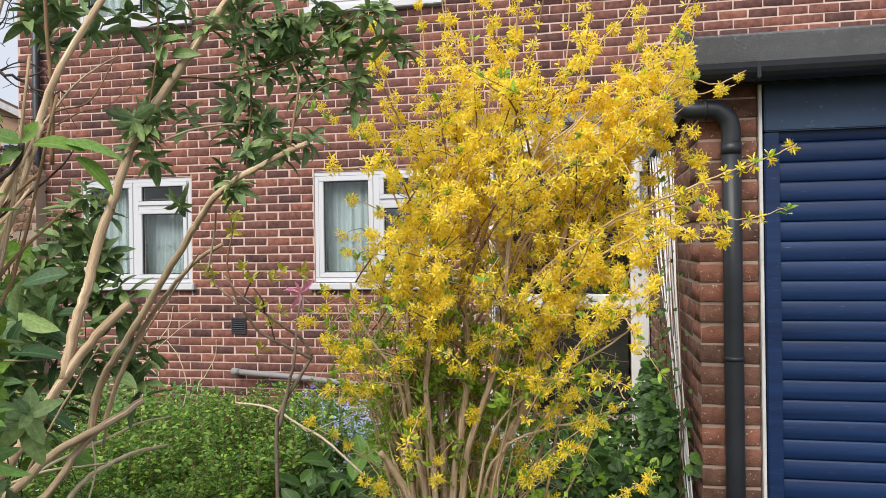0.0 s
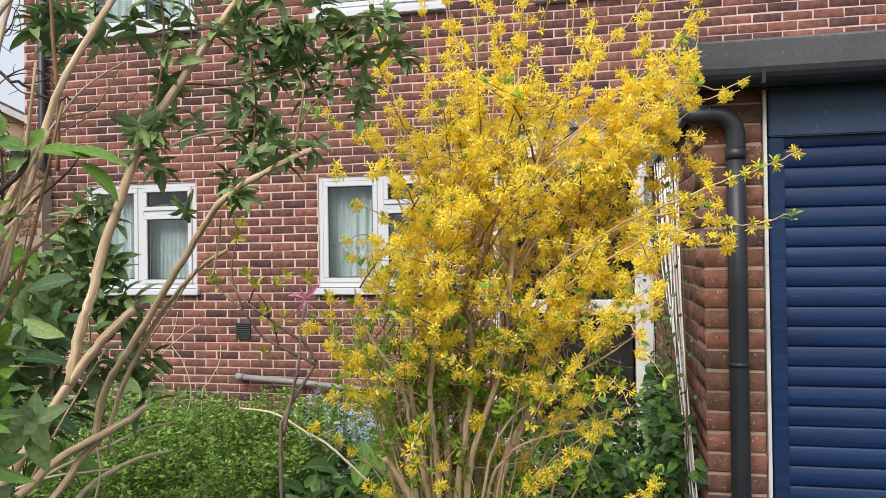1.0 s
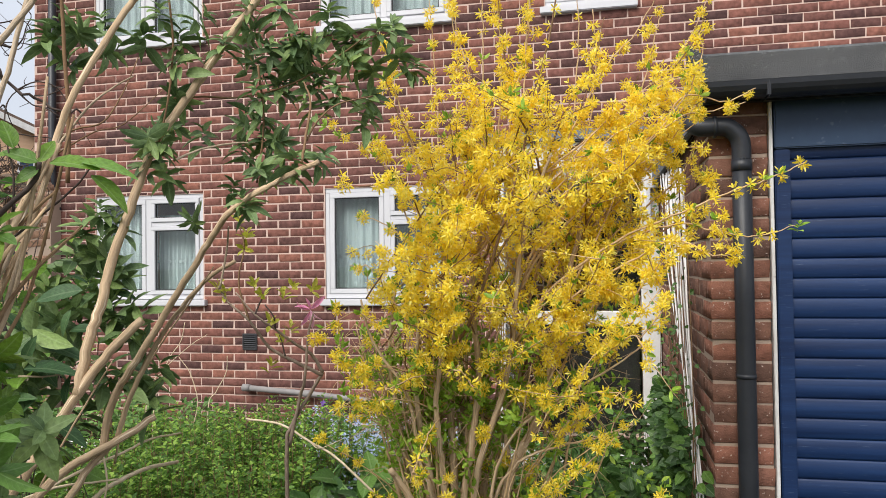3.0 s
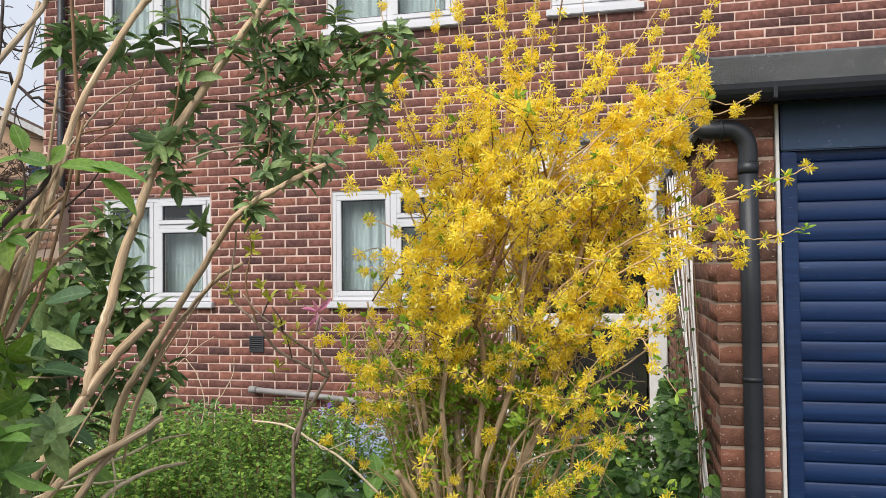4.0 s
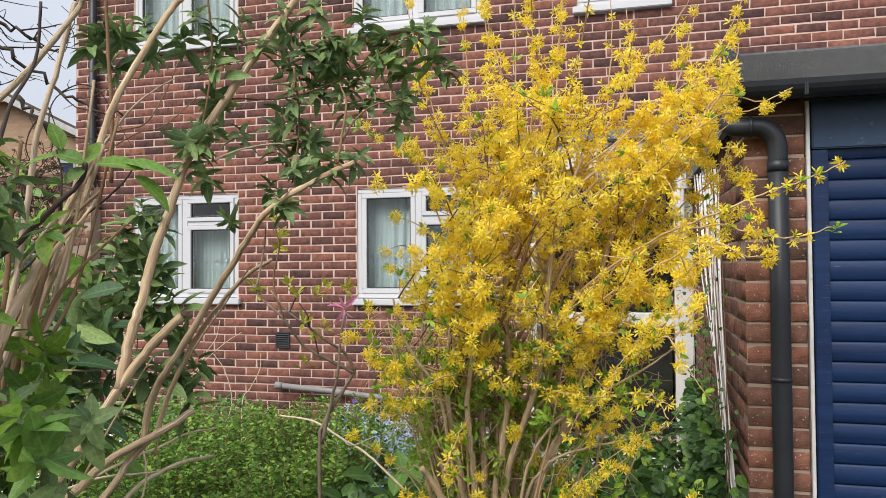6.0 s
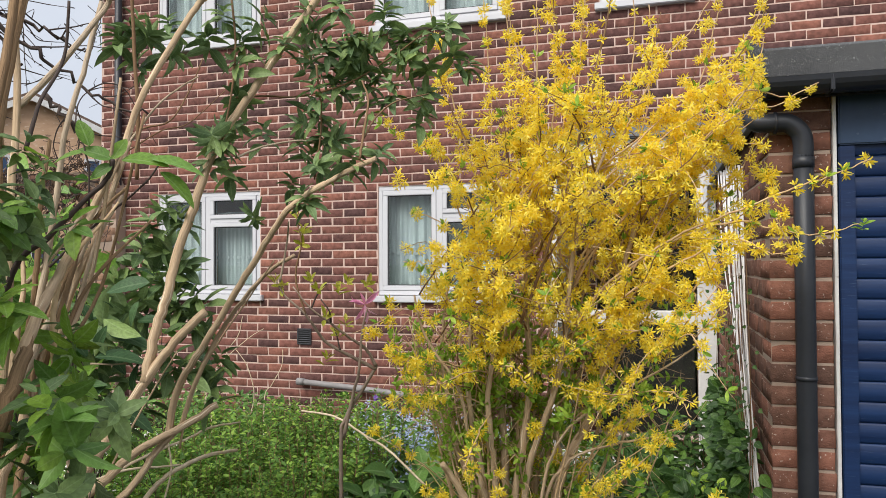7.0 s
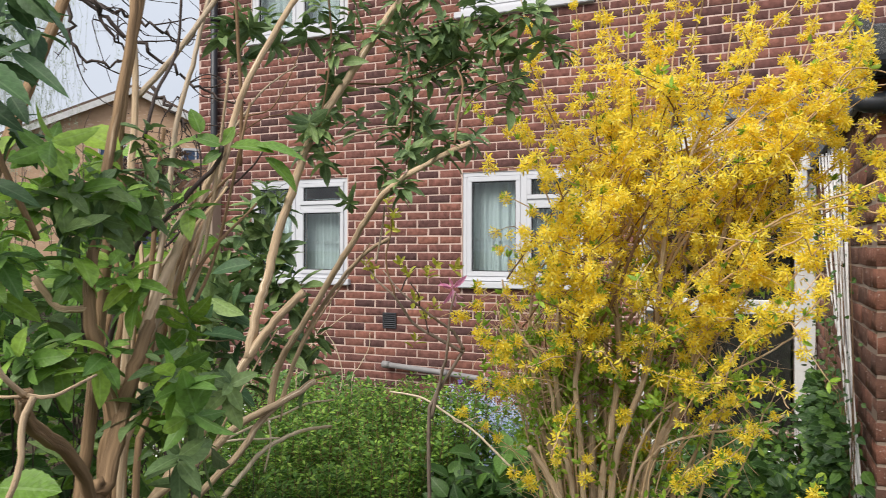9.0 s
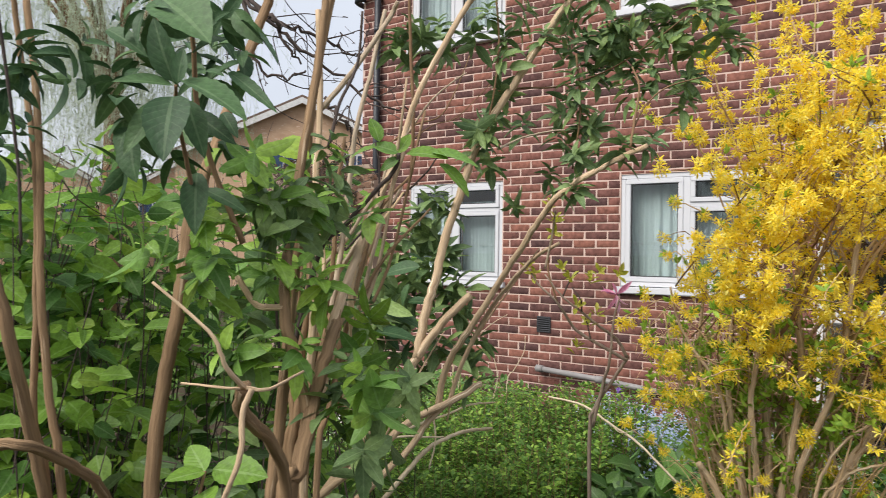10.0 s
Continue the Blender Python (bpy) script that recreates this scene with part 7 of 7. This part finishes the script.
# ---- beds ----
def ground_cover(name, label, category, spots, count, seed, shape, material, size, height, flowers=None):
    """Low leaves over discs (x, y, radius), and small flowers above them."""
    rng = np.random.default_rng(seed)
    ob = root(name, label, category)
    w = np.array([s[2] ** 2 for s in spots])
    pick = rng.choice(len(spots), count, p=w / w.sum())
    r, a = np.sqrt(rng.uniform(0, 1, count)), rng.uniform(0, 6.28, count)
    s = np.array(spots)
    x, y = s[pick, 0] + s[pick, 2] * r * np.cos(a), s[pick, 1] + s[pick, 2] * r * np.sin(a)
    z = GROUND + height * (1 - 0.5 * r ** 2) * rng.uniform(0.1, 1.0, count)
    way = np.stack([rng.normal(0, 1, count), rng.normal(0, 1, count), rng.normal(0.5, 0.5, count)], axis=1)
    scatter_object("foliage", [scattered(shape, np.stack([x, y, z], axis=1), way, np.array([0, -0.3, 1]) + rng.normal(0, 0.4, (count, 3)), size * rng.uniform(0.6, 1.3, count))], material, ob)
    stems = [tube(spline([(x[k] + rng.normal(0, 0.03), y[k] + rng.normal(0, 0.03), GROUND), (x[k] + rng.normal(0, 0.01), y[k], (z[k] + GROUND) / 2), (x[k], y[k], z[k])], 2), 0.0022, 0.0012, 4) for k in range(0, count, 9)]
    scatter_object("stemwork", stems, bark_brown, ob)
    if flowers:
        n = flowers[0]
        pick = rng.choice(len(spots), n, p=w / w.sum())
        r, a = np.sqrt(rng.uniform(0, 1, n)), rng.uniform(0, 6.28, n)
        x, y = s[pick, 0] + s[pick, 2] * r * np.cos(a), s[pick, 1] + s[pick, 2] * r * np.sin(a)
        z = GROUND + height * (1 - 0.4 * r ** 2) * rng.uniform(0.8, 1.25, n)
        scatter_object("blossom", [scattered(TINY, np.stack([x, y, z], axis=1), np.array([0, -0.5, 0.8]) + rng.normal(0, 0.5, (n, 3)), rng.normal(0, 1, (n, 3)), flowers[2] * rng.uniform(0.7, 1.2, n))], flowers[1], ob)
    return ob


ground_cover("forget_me_nots", "patch of pale blue forget-me-nots by the wall", "flowers", [(0.1, 5.2, 0.45), (0.5, 5.0, 0.5), (0.3, 4.6, 0.4), (-0.35, 5.5, 0.3)], 4600, 101, OVAL_SMALL, leaf_under, 0.055, 0.33, (3400, petal_blue, 0.0085))
ground_cover("white_flowers", "low white-flowered plants behind the hedge", "flowers", [(-1.15, 3.5, 0.34), (-1.5, 4.2, 0.4)], 1500, 107, OVAL_SMALL, leaf_under, 0.05, 0.34, (420, wire_white, 0.010))
ground_cover("wall_bed", "low green plants along the foot of the wall", "plants", [(-2.6, 6.1, 0.5), (-1.8, 6.0, 0.5), (-3.2, 5.6, 0.6), (-1.3, 5.2, 0.5), (0.9, 5.6, 0.45)], 3200, 102, OVAL_SMALL, leaf_under, 0.06, 0.3)
ground_cover("bluebell_clump", "clump of strap-shaped green leaves", "plants", [(0.45, 3.75, 0.32), (0.85, 3.9, 0.32), (0.1, 3.9, 0.2)], 520, 103, STRAP, leaf_under, 0.36, 0.22)
ground_cover("foxglove_clump", "clump of broad dark green leaves under the forsythia", "plants", [(0.62, 3.6, 0.32), (1.0, 3.5, 0.3), (0.75, 4.2, 0.3)], 420, 104, OVATE, leaf_ivy, 0.13, 0.5)
ground_cover("shade_plants", "mixed dark green leaves beside the porch", "plants", [(1.75, 3.6, 0.34), (1.6, 4.2, 0.4), (1.85, 4.9, 0.28), (1.3, 3.6, 0.3)], 2600, 105, OVATE, leaf_ivy, 0.065, 0.55)
ground_cover("front_plants", "mixed green leaves at the foot of the forsythia", "plants", [(1.5, 2.6, 0.4), (1.85, 2.55, 0.3), (1.0, 2.7, 0.25)], 1300, 106, OVAL_SMALL, leaf_ivy, 0.045, 0.55)


bluebell = root("bluebell", "single violet bluebell spike by the wall", "flower")
spike = np.array([(0.14, 4.38, 0.45), (0.14, 4.38, 0.5), (0.15, 4.38, 0.55)])
stalk(bluebell, [(spike[0][0], spike[0][1], GROUND)] + [tuple(p) for p in spike], 0.004, 0.0025, leaf_under, seed=112)
rng_v = np.random.default_rng(112)
at_v = np.array([spike[0] + (spike[2] - spike[0]) * t for t in rng_v.uniform(0, 1, 26)]) + rng_v.normal(0, 0.008, (26, 3))
scatter_object("blossom", [scattered(TINY, at_v, rng_v.normal(0, 1, (26, 3)), rng_v.normal(0, 1, (26, 3)), rng_v.uniform(0.010, 0.017, 26))], petal_violet, bluebell, "small violet bells")


def ivy():
    rng = np.random.default_rng(111)
    ob = root("ivy", "ivy and climbers growing up the trellis", "climber")
    tubes, places, ways, ups, sizes = [], [], [], [], []
    for k in range(26):
        y = rng.uniform(3.4, 4.9)
        x = GARAGE_X - 0.06
        top = rng.uniform(0.45, 0.85) if k % 3 else rng.uniform(1.2, 1.65)
        line = spline([(x - rng.uniform(0, 0.1), y, GROUND), (x, y + rng.normal(0, 0.08), top * 0.5), (x, y + rng.normal(0, 0.12), top)], 6)
        tubes.append(tube(line, 0.003, 0.0015, 4))
        for p in line[3:]:
            for _ in range(7 if p[2] < 0.7 else 3):
                a = rng.normal(0, 1, 3) + np.array([-0.8, -0.5, 0])
                places.append(p + unit(a) * rng.uniform(0.01, 0.07))
                ways.append(a)
                ups.append(np.array([-0.6, -0.6, 0.6]) + rng.normal(0, 0.3, 3))
                sizes.append(rng.uniform(0.026, 0.062) if p[2] < 0.7 else rng.uniform(0.015, 0.03))
    scatter_object("vinework", tubes, bark_brown, ob)
    scatter_object("foliage", [scattered(leaf_shape(0.75, 0.12, 0.1, 0.35, 5), places, ways, ups, sizes)], leaf_ivy, ob)


ivy()

# ---- young magnolia ----
magnolia = root("magnolia", "young magnolia with one pink star flower and opening leaves", "tree")
stalk(magnolia, [(0.70, 2.65, GROUND), (0.70, 2.65, 0.3)] + [(0.7, 2.64, 0.72), (0.72, 2.64, 0.81), (0.78, 2.65, 0.91), (0.82, 2.66, 0.98)], 0.0068, 0.0050, bark_grey, seed=121)
stalk(magnolia, [(0.71, 2.64, 0.74), (0.75, 2.63, 0.89), (0.78, 2.61, 0.98), (0.79, 2.61, 1.1), (0.81, 2.61, 1.18)], 0.0065, 0.0030, bark_grey, seed=122)
stalk(magnolia, [(0.82, 2.66, 0.97), (0.74, 2.62, 1.02), (0.67, 2.58, 1.07), (0.63, 2.52, 1.16), (0.57, 2.5, 1.22), (0.54, 2.49, 1.27)], 0.0057, 0.0024, bark_grey, seed=123)
stalk(magnolia, [(0.82, 2.66, 0.98), (0.79, 2.64, 1.04), (0.75, 2.6, 1.08), (0.7, 2.56, 1.13), (0.65, 2.52, 1.18), (0.59, 2.51, 1.25)], 0.0057, 0.0024, bark_grey, seed=124)
stalk(magnolia, [(0.7, 2.56, 1.13), (0.71, 2.53, 1.17), (0.68, 2.53, 1.21)], 0.0027, 0.0020, bark_dark, seed=125)
stalk(magnolia, [(0.72, 2.59, 1.04), (0.71, 2.59, 1.08), (0.7, 2.59, 1.11)], 0.0027, 0.0020, bark_dark, seed=126)
stalk(magnolia, [(0.65, 2.52, 1.18), (0.67, 2.53, 1.23), (0.7, 2.53, 1.26)], 0.0027, 0.0020, bark_dark, seed=127)
stalk(magnolia, [(0.63, 2.52, 1.16), (0.6, 2.51, 1.28), (0.62, 2.51, 1.39), (0.61, 2.5, 1.46)], 0.0034, 0.0020, bark_brown, seed=128)
bud_pieces = []
for k, p in enumerate([(0.56, 2.5, 1.26), (0.67, 2.52, 1.25), (0.74, 2.54, 1.25), (0.62, 2.51, 1.39), (0.61, 2.5, 1.49), (0.7, 2.53, 1.16), (0.75, 2.57, 1.14), (0.54, 2.49, 1.28), (0.75, 2.59, 1.27), (0.68, 2.58, 1.02), (0.81, 2.61, 1.26), (0.71, 2.59, 1.1), (0.65, 2.52, 1.28), (0.63, 2.51, 1.44)]):
    bud_pieces += rosette(magnolia, p, 0.042, 7, 500 + k, shape=leaf_shape(0.36, 0.25, 0.1, 0.55, 5), lift=1.0)
scatter_object("foliage", bud_pieces, leaf_bud, magnolia, "small yellow-green opening leaves")
rng_m = np.random.default_rng(9)
flower_at = np.array((0.8, 2.61, 1.19))
ways_m = [unit(np.array([math.cos(a), rng_m.normal(-0.3, 0.35), math.sin(a)])) for a in (0.55, 0.95, 1.4, 2.7, 3.0, 4.5, 4.9, 5.3)]
v, f = scattered(leaf_shape(0.25, 0.3, 0.4, 0.6, 6), [flower_at] * 8, ways_m, rng_m.normal(0, 0.6, (8, 3)) + np.array([0, -0.7, 0.5]), [0.068, 0.055, 0.042, 0.058, 0.066, 0.058, 0.062, 0.05])
hung("flower", mesh_arrays("flower", v, f, petal_pink, smooth=True), magnolia, "pink star-shaped flower")


# ---- bare tree to the side of the house ----
def bare_tree():
    rng = np.random.default_rng(131)
    ob = root("bare_tree", "bare dark-branched tree with knobbly twigs beside the house", "tree")
    trunk = spline([(-3.3, 1.9, GROUND), (-3.2, 2.0, 1.2), (-2.9, 2.1, 2.4), (-2.6, 2.2, 3.6)], 6)
    hung("trunk", mesh_arrays("trunk", *tube(trunk, 0.09, 0.04, 10, 0.1, rng), bark_dark, smooth=True), ob)
    boughs = [[(-1.69, 2.75, 3.14), (-1.17, 2.74, 2.59), (-1.0, 2.74, 2.43), (-0.87, 2.83, 2.28), (-0.73, 2.93, 2.15), (-0.6, 3.02, 2.05), (-0.45, 3.12, 2.0)],
              [(-1.48, 2.77, 2.8), (-1.1, 2.79, 2.49), (-0.99, 2.87, 2.41), (-0.86, 2.96, 2.37), (-0.73, 3.05, 2.3)],
              [(-1.53, 2.74, 2.86), (-1.14, 2.77, 2.5), (-1.0, 2.81, 2.35), (-0.92, 2.86, 2.23)],
              [(-1.28, 2.79, 2.65), (-1.15, 2.76, 2.39), (-1.14, 2.77, 2.25), (-1.03, 2.84, 2.17), (-0.94, 2.91, 2.21)],
              [(-0.72, 2.82, 2.04), (-0.66, 2.86, 1.94), (-0.6, 2.9, 1.85)]]
    for j, pts in enumerate(boughs):
        line = spline(([tuple(trunk[-3])] if j == 0 else []) + pts, 6)
        line[1:-1] += rng.normal(0, 0.012, line[1:-1].shape)
        tubes = [tube(line, 0.014 - 0.001 * j, 0.005, 6, 0.3, rng)]
        for _ in range(7):
            k = rng.integers(3, len(line) - 1)
            p = line[k]
            w = unit(unit(line[k + 1] - line[k]) + rng.normal(0, 0.55, 3))
            bend = rng.normal(0, 0.05, 3) + np.array([0, 0, 0.02])
            size = rng.uniform(0.12, 0.45)
            l = spline([tuple(p + w * size * t + bend * math.sin(3.1 * t) * size * 3 + rng.normal(0, 0.006, 3)) for t in (0, 0.25, 0.5, 0.75, 1.0)], 4)
            tubes.append(tube(l, 0.0038, 0.0014, 5, 0.4, rng))
            for _ in range(2):
                p2 = l[rng.integers(2, len(l))]
                tubes.append(tube(spline([tuple(p2), tuple(p2 + rng.normal(0, 0.012, 3)), tuple(p2 + rng.normal(0, 0.03, 3))], 3), 0.0022, 0.001, 4))
        hung("branch", mesh_arrays("branch", *joined(tubes), bark_dark, smooth=True), ob)


bare_tree()


# ---- willow ----
def willow():
    rng = np.random.default_rng(141)
    ob = root("willow", "weeping willow with pale hanging strands", "tree")
    cx, cy = -13.0, 9.0
    trunk = spline([(cx, cy, GROUND), (cx + 0.2, cy, 2.0), (cx - 0.2, cy + 0.2, 4.5)], 6)
    hung("trunk", mesh_arrays("trunk", *tube(trunk, 0.28, 0.16, 10, 0.1, rng), bark_brown, smooth=True), ob)
    strands, places, ways, sizes = [], [], [], []
    for k in range(16):
        a = 2 * math.pi * k / 16 + rng.normal(0, 0.2)
        r = rng.uniform(1.8, 3.6)
        end = np.array([cx + r * math.cos(a), cy + r * math.sin(a), rng.uniform(6.2, 8.5)])
        line = spline([tuple(trunk[-1]), tuple((trunk[-1] + end) / 2 + np.array([0, 0, 0.9])), tuple(end)], 6)
        hung("limb", mesh_arrays("limb", *tube(line, 0.08, 0.02, 6), bark_brown, smooth=True), ob)
        for p in line[3:]:
            for _ in range(6):
                q = p + rng.normal(0, 0.45, 3) * np.array([1, 1, 0.3])
                length = rng.uniform(1.8, 4.2)
                l = spline([tuple(p), tuple(q), tuple(q + np.array([rng.normal(0, 0.15), rng.normal(0, 0.15), -length * 0.5])), tuple(q + np.array([rng.normal(0, 0.3), rng.normal(0, 0.3), -length]))], 4)
                strands.append(tube(l, 0.0035, 0.002, 3))
                n = int(length * 16)
                t = rng.integers(3, len(l), n)
                places.append(l[t] + rng.normal(0, 0.03, (n, 3)))
                ways.append(rng.normal(0, 0.5, (n, 3)) + np.array([0, 0, -0.8]))
                sizes.append(rng.uniform(0.03, 0.07, n))
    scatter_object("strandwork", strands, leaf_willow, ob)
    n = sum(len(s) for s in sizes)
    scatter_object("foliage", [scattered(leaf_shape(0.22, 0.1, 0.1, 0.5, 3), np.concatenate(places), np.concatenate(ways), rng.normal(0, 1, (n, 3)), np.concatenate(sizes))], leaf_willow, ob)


willow()


# ---- neighbouring houses ----
def neighbour(label, centre, turn, width, deep, eaves, ridge, windows):
    """A brick house with a gable to the viewer, white bargeboards, a tiled roof and windows (x, z, w, h) in the gable."""
    ob = root("neighbour_house", label, "house", at=(centre[0], centre[1], GROUND))
    ob.rotation_euler = (0, 0, radians(turn))
    w = width / 2
    v = [(-w, 0, 0), (w, 0, 0), (w, 0, eaves), (0, 0, ridge), (-w, 0, eaves), (-w, deep, 0), (w, deep, 0), (w, deep, eaves), (0, deep, ridge), (-w, deep, eaves)]
    f = [(0, 1, 2, 3, 4), (9, 8, 7, 6, 5), (0, 4, 9, 5), (1, 6, 7, 2)]
    hung("wall", mesh_from("wall", v, f, far_brick), ob)
    o = 0.3
    rise = (ridge - eaves) / w
    for s in (-1, 1):
        v = []
        for y in (-o, deep + o):
            for dz in (0.0, 0.14):
                v += [(0, y, ridge + 0.04 + dz), (s * (w + o), y, eaves - o * rise + 0.04 + dz)]
        hung("roof", mesh_from("roof", v, [(0, 1, 5, 4), (2, 6, 7, 3), (0, 2, 3, 1), (4, 5, 7, 6), (1, 3, 7, 5), (0, 4, 6, 2)], slate), ob)
        v = []
        for y in (-o - 0.03, -o + 0.01):
            for dz in (-0.2, 0.03):
                v += [(0, y, ridge + 0.05 + dz), (s * (w + o), y, eaves - o * rise + 0.05 + dz)]
        hung("bargeboard", mesh_from("bargeboard", v, [(0, 1, 3, 2), (4, 6, 7, 5), (0, 4, 5, 1), (2, 3, 7, 6), (1, 5, 7, 3), (0, 2, 6, 4)], white_paint), ob)
    for x, z, ww, hh in windows:
        win = part("window", box_bm([(x - ww / 2, x + ww / 2, -0.04, 0.03, z + hh - 0.08, z + hh), (x - ww / 2, x + ww / 2, -0.04, 0.03, z, z + 0.08), (x - ww / 2, x - ww / 2 + 0.08, -0.04, 0.03, z + 0.08, z + hh - 0.08), (x + ww / 2 - 0.08, x + ww / 2, -0.04, 0.03, z + 0.08, z + hh - 0.08), (x - 0.03, x + 0.03, -0.04, 0.03, z + 0.08, z + hh - 0.08)]), upvc, ob)
        part("pane", box_bm([(x - ww / 2 + 0.08, x + ww / 2 - 0.08, -0.01, 0.01, z + 0.08, z + hh - 0.08)]), blue_dark, win)
    return ob


neighbour("orange-brown brick house with a white-edged gable", (-18.75, 20.3), 42, 9.4, 10, 5.0, 7.2, [(-0.7, 4.3, 1.0, 0.9), (2.1, 4.3, 1.0, 0.9), (0, 1.2, 1.8, 1.2)])
neighbour("distant brick house with white windows", (-38.0, 20.0), 55, 8.0, 9, 4.2, 6.6, [(-1.8, 2.6, 1.6, 1.2), (1.8, 2.6, 1.6, 1.2)])
neighbour("distant brick house seen through the bushes", (-36.0, 27.5), 50, 8.0, 9, 4.4, 6.8, [(-1.8, 3.0, 1.6, 1.2), (1.8, 3.0, 1.6, 1.2)])


# ---- dead stems and the dry tangle over the gateway ----
dead = root("dead_stems", "thin pale dead stems standing in front of the wall", "stems")
for k, pts in enumerate(([(-1.11, 4.60, 0.42), (-1.02, 4.61, 0.72), (-0.94, 4.64, 0.86), (-0.91, 4.64, 0.98)], [(-1.15, 4.59, 0.50), (-1.04, 4.61, 0.68), (-0.88, 4.65, 0.83), (-0.77, 4.67, 0.90)], [(-0.88, 4.67, 0.25), (-0.84, 4.67, 0.46), (-0.88, 4.65, 0.65), (-0.95, 4.63, 0.76)], [(-1.15, 4.59, 0.57), (-1.04, 4.61, 0.57), (-0.99, 4.63, 0.46)], [(-0.77, 4.68, 0.42), (-0.72, 4.69, 0.53), (-0.66, 4.71, 0.65), (-0.65, 4.71, 0.76)])):
    stalk(dead, [(pts[0][0], pts[0][1], GROUND)] + pts, 0.0042, 0.0021, bark_bleached, 5, 600 + k)
loose = root("fallen_twig", "long pale bent twig lying over the bed", "twig")
stalk(loose, [(0.41, 2.92, 0.76), (0.6, 2.81, 0.77), (0.74, 2.74, 0.73), (0.86, 2.67, 0.7), (1.02, 2.61, 0.6)], 0.0045, 0.0045, bark_bleached, 6, 610)
stalk(loose, [(0.74, 2.74, 0.73), (0.79, 2.7, 0.72), (0.88, 2.67, 0.76)], 0.0022, 0.0012, bark_bleached, 5, 611)


def tangle():
    rng = np.random.default_rng(151)
    ob = root("dry_climber", "brown dry climber tangled over the garden gateway", "climber")
    tubes, places = [], []
    for _ in range(150):
        x, z = rng.uniform(-4.9, -3.72), rng.uniform(1.75, 2.4)
        p = np.array([x, ARCH_Y - 0.03 - rng.random() * 0.14, z])
        pts = [p]
        for _ in range(4):
            pts.append(pts[-1] + rng.normal(0, 0.11, 3) * np.array([1, 0.4, 0.8]) + np.array([0, 0, -0.02]))
        l = spline([tuple(q) for q in pts], 4)
        l[:, 1] = np.minimum(l[:, 1], ARCH_Y - 0.01)
        tubes.append(tube(l, 0.005, 0.002, 4))
        places += [l[k] for k in rng.integers(0, len(l), 7)]
    scatter_object("branchwork", tubes, bark_dark, ob)
    n = len(places)
    scatter_object("foliage", [scattered(OVAL_SMALL, places, rng.normal(0, 1, (n, 3)), rng.normal(0, 1, (n, 3)), rng.uniform(0.03, 0.07, n))], dry_leaf, ob)


tangle()

# ---- bricks of the walls ----
front = bond(HOUSE_L, HOUSE_R, FIRST_COURSE, EAVES - 0.02, [(o[0] - 0.004, o[1] + 0.004, o[2] - 0.01, o[3]) for o in OPENINGS], shift=0.136)
lay_bricks(wall_front, front, lambda u, z, out: np.array([u, WALL_Y - out, z]), brick_piece, brick_joined, lambda u, z: -1.93 < u < -0.72 and 0.35 < z < 3.55, 11)
# the garage corner: headers and stretchers of the pier turn into the side wall course by course
side_bricks = []
rng_pier = np.random.default_rng(13)
pier_shapes = {}
GARAGE_COURSE = 0.0759
for k in range(28):
    zm = -0.107 + GARAGE_COURSE * (k + 0.5)
    if zm > GAR_TOP - 0.03:
        break
    deep = 0.1025 if k % 2 else 0.215
    y = GAR_Y + deep + 0.010
    while y < WALL_Y - 0.03:
        end = min(y + 0.215, WALL_Y - 0.004)
        side_bricks.append((-(y + end) / 2, zm, end - y, GARAGE_COURSE))
        y = end + 0.010
    key = (k % 2, int(rng_pier.integers(5)))
    if key not in pier_shapes:
        pier_shapes[key] = mesh_arrays("brick", *brick_shape(PIER - 0.006, GARAGE_COURSE - 0.0110, deep, 0.003, rng_pier), garage_piece)
    ob = new("brick", pier_shapes[key])
    ob.matrix_basis = Matrix.Translation((GARAGE_X + PIER / 2 + rng_pier.normal(0, 0.001), GAR_Y + rng_pier.normal(0, 0.001), zm)) @ Matrix.Rotation(rng_pier.normal(0, 0.004), 4, "Y")
    ob.parent = garage_wall_side
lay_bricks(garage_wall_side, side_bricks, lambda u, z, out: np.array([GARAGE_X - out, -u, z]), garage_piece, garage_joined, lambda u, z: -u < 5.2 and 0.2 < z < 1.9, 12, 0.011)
flank = [(-u, z, w, h) for u, z, w, h in bond(WALL_Y, HOUSE_BACK, FIRST_COURSE, EAVES - 0.02, half_first=True)]
lay_bricks(wall_side, flank, lambda u, z, out: np.array([HOUSE_L - out, -u, z]), brick_piece, brick_joined, lambda u, z: False, 14)

# the gateway's bricks: a pier on its near side and a ring of wedge bricks over the opening
pier_bricks = [b for b in bond(ARCH_C + ARCH_R, -3.47, GROUND - 0.035, 2.24) if not (b[1] > ARCH_Z - 0.05 and math.hypot(b[0] - ARCH_C, b[1] - ARCH_Z) < ARCH_R + 0.19)]
lay_bricks(wall_arch, pier_bricks, lambda u, z, out: np.array([u, ARCH_Y - out, z]), buff_piece, buff_joined, lambda u, z: True, 15)
wedge = mesh_arrays("arch_brick", *brick_shape(0.215 - JOINT, 0.064, 0.06), buff_piece)
for k in range(24):
    a = math.pi * (k + 0.5) / 24
    ob = new("arch_brick", wedge)
    ob.matrix_basis = Matrix.Translation((ARCH_C + (ARCH_R + 0.108) * math.cos(a), ARCH_Y, ARCH_Z + (ARCH_R + 0.108) * math.sin(a))) @ Matrix.Rotation(-a, 4, "Y")
    ob.parent = wall_arch
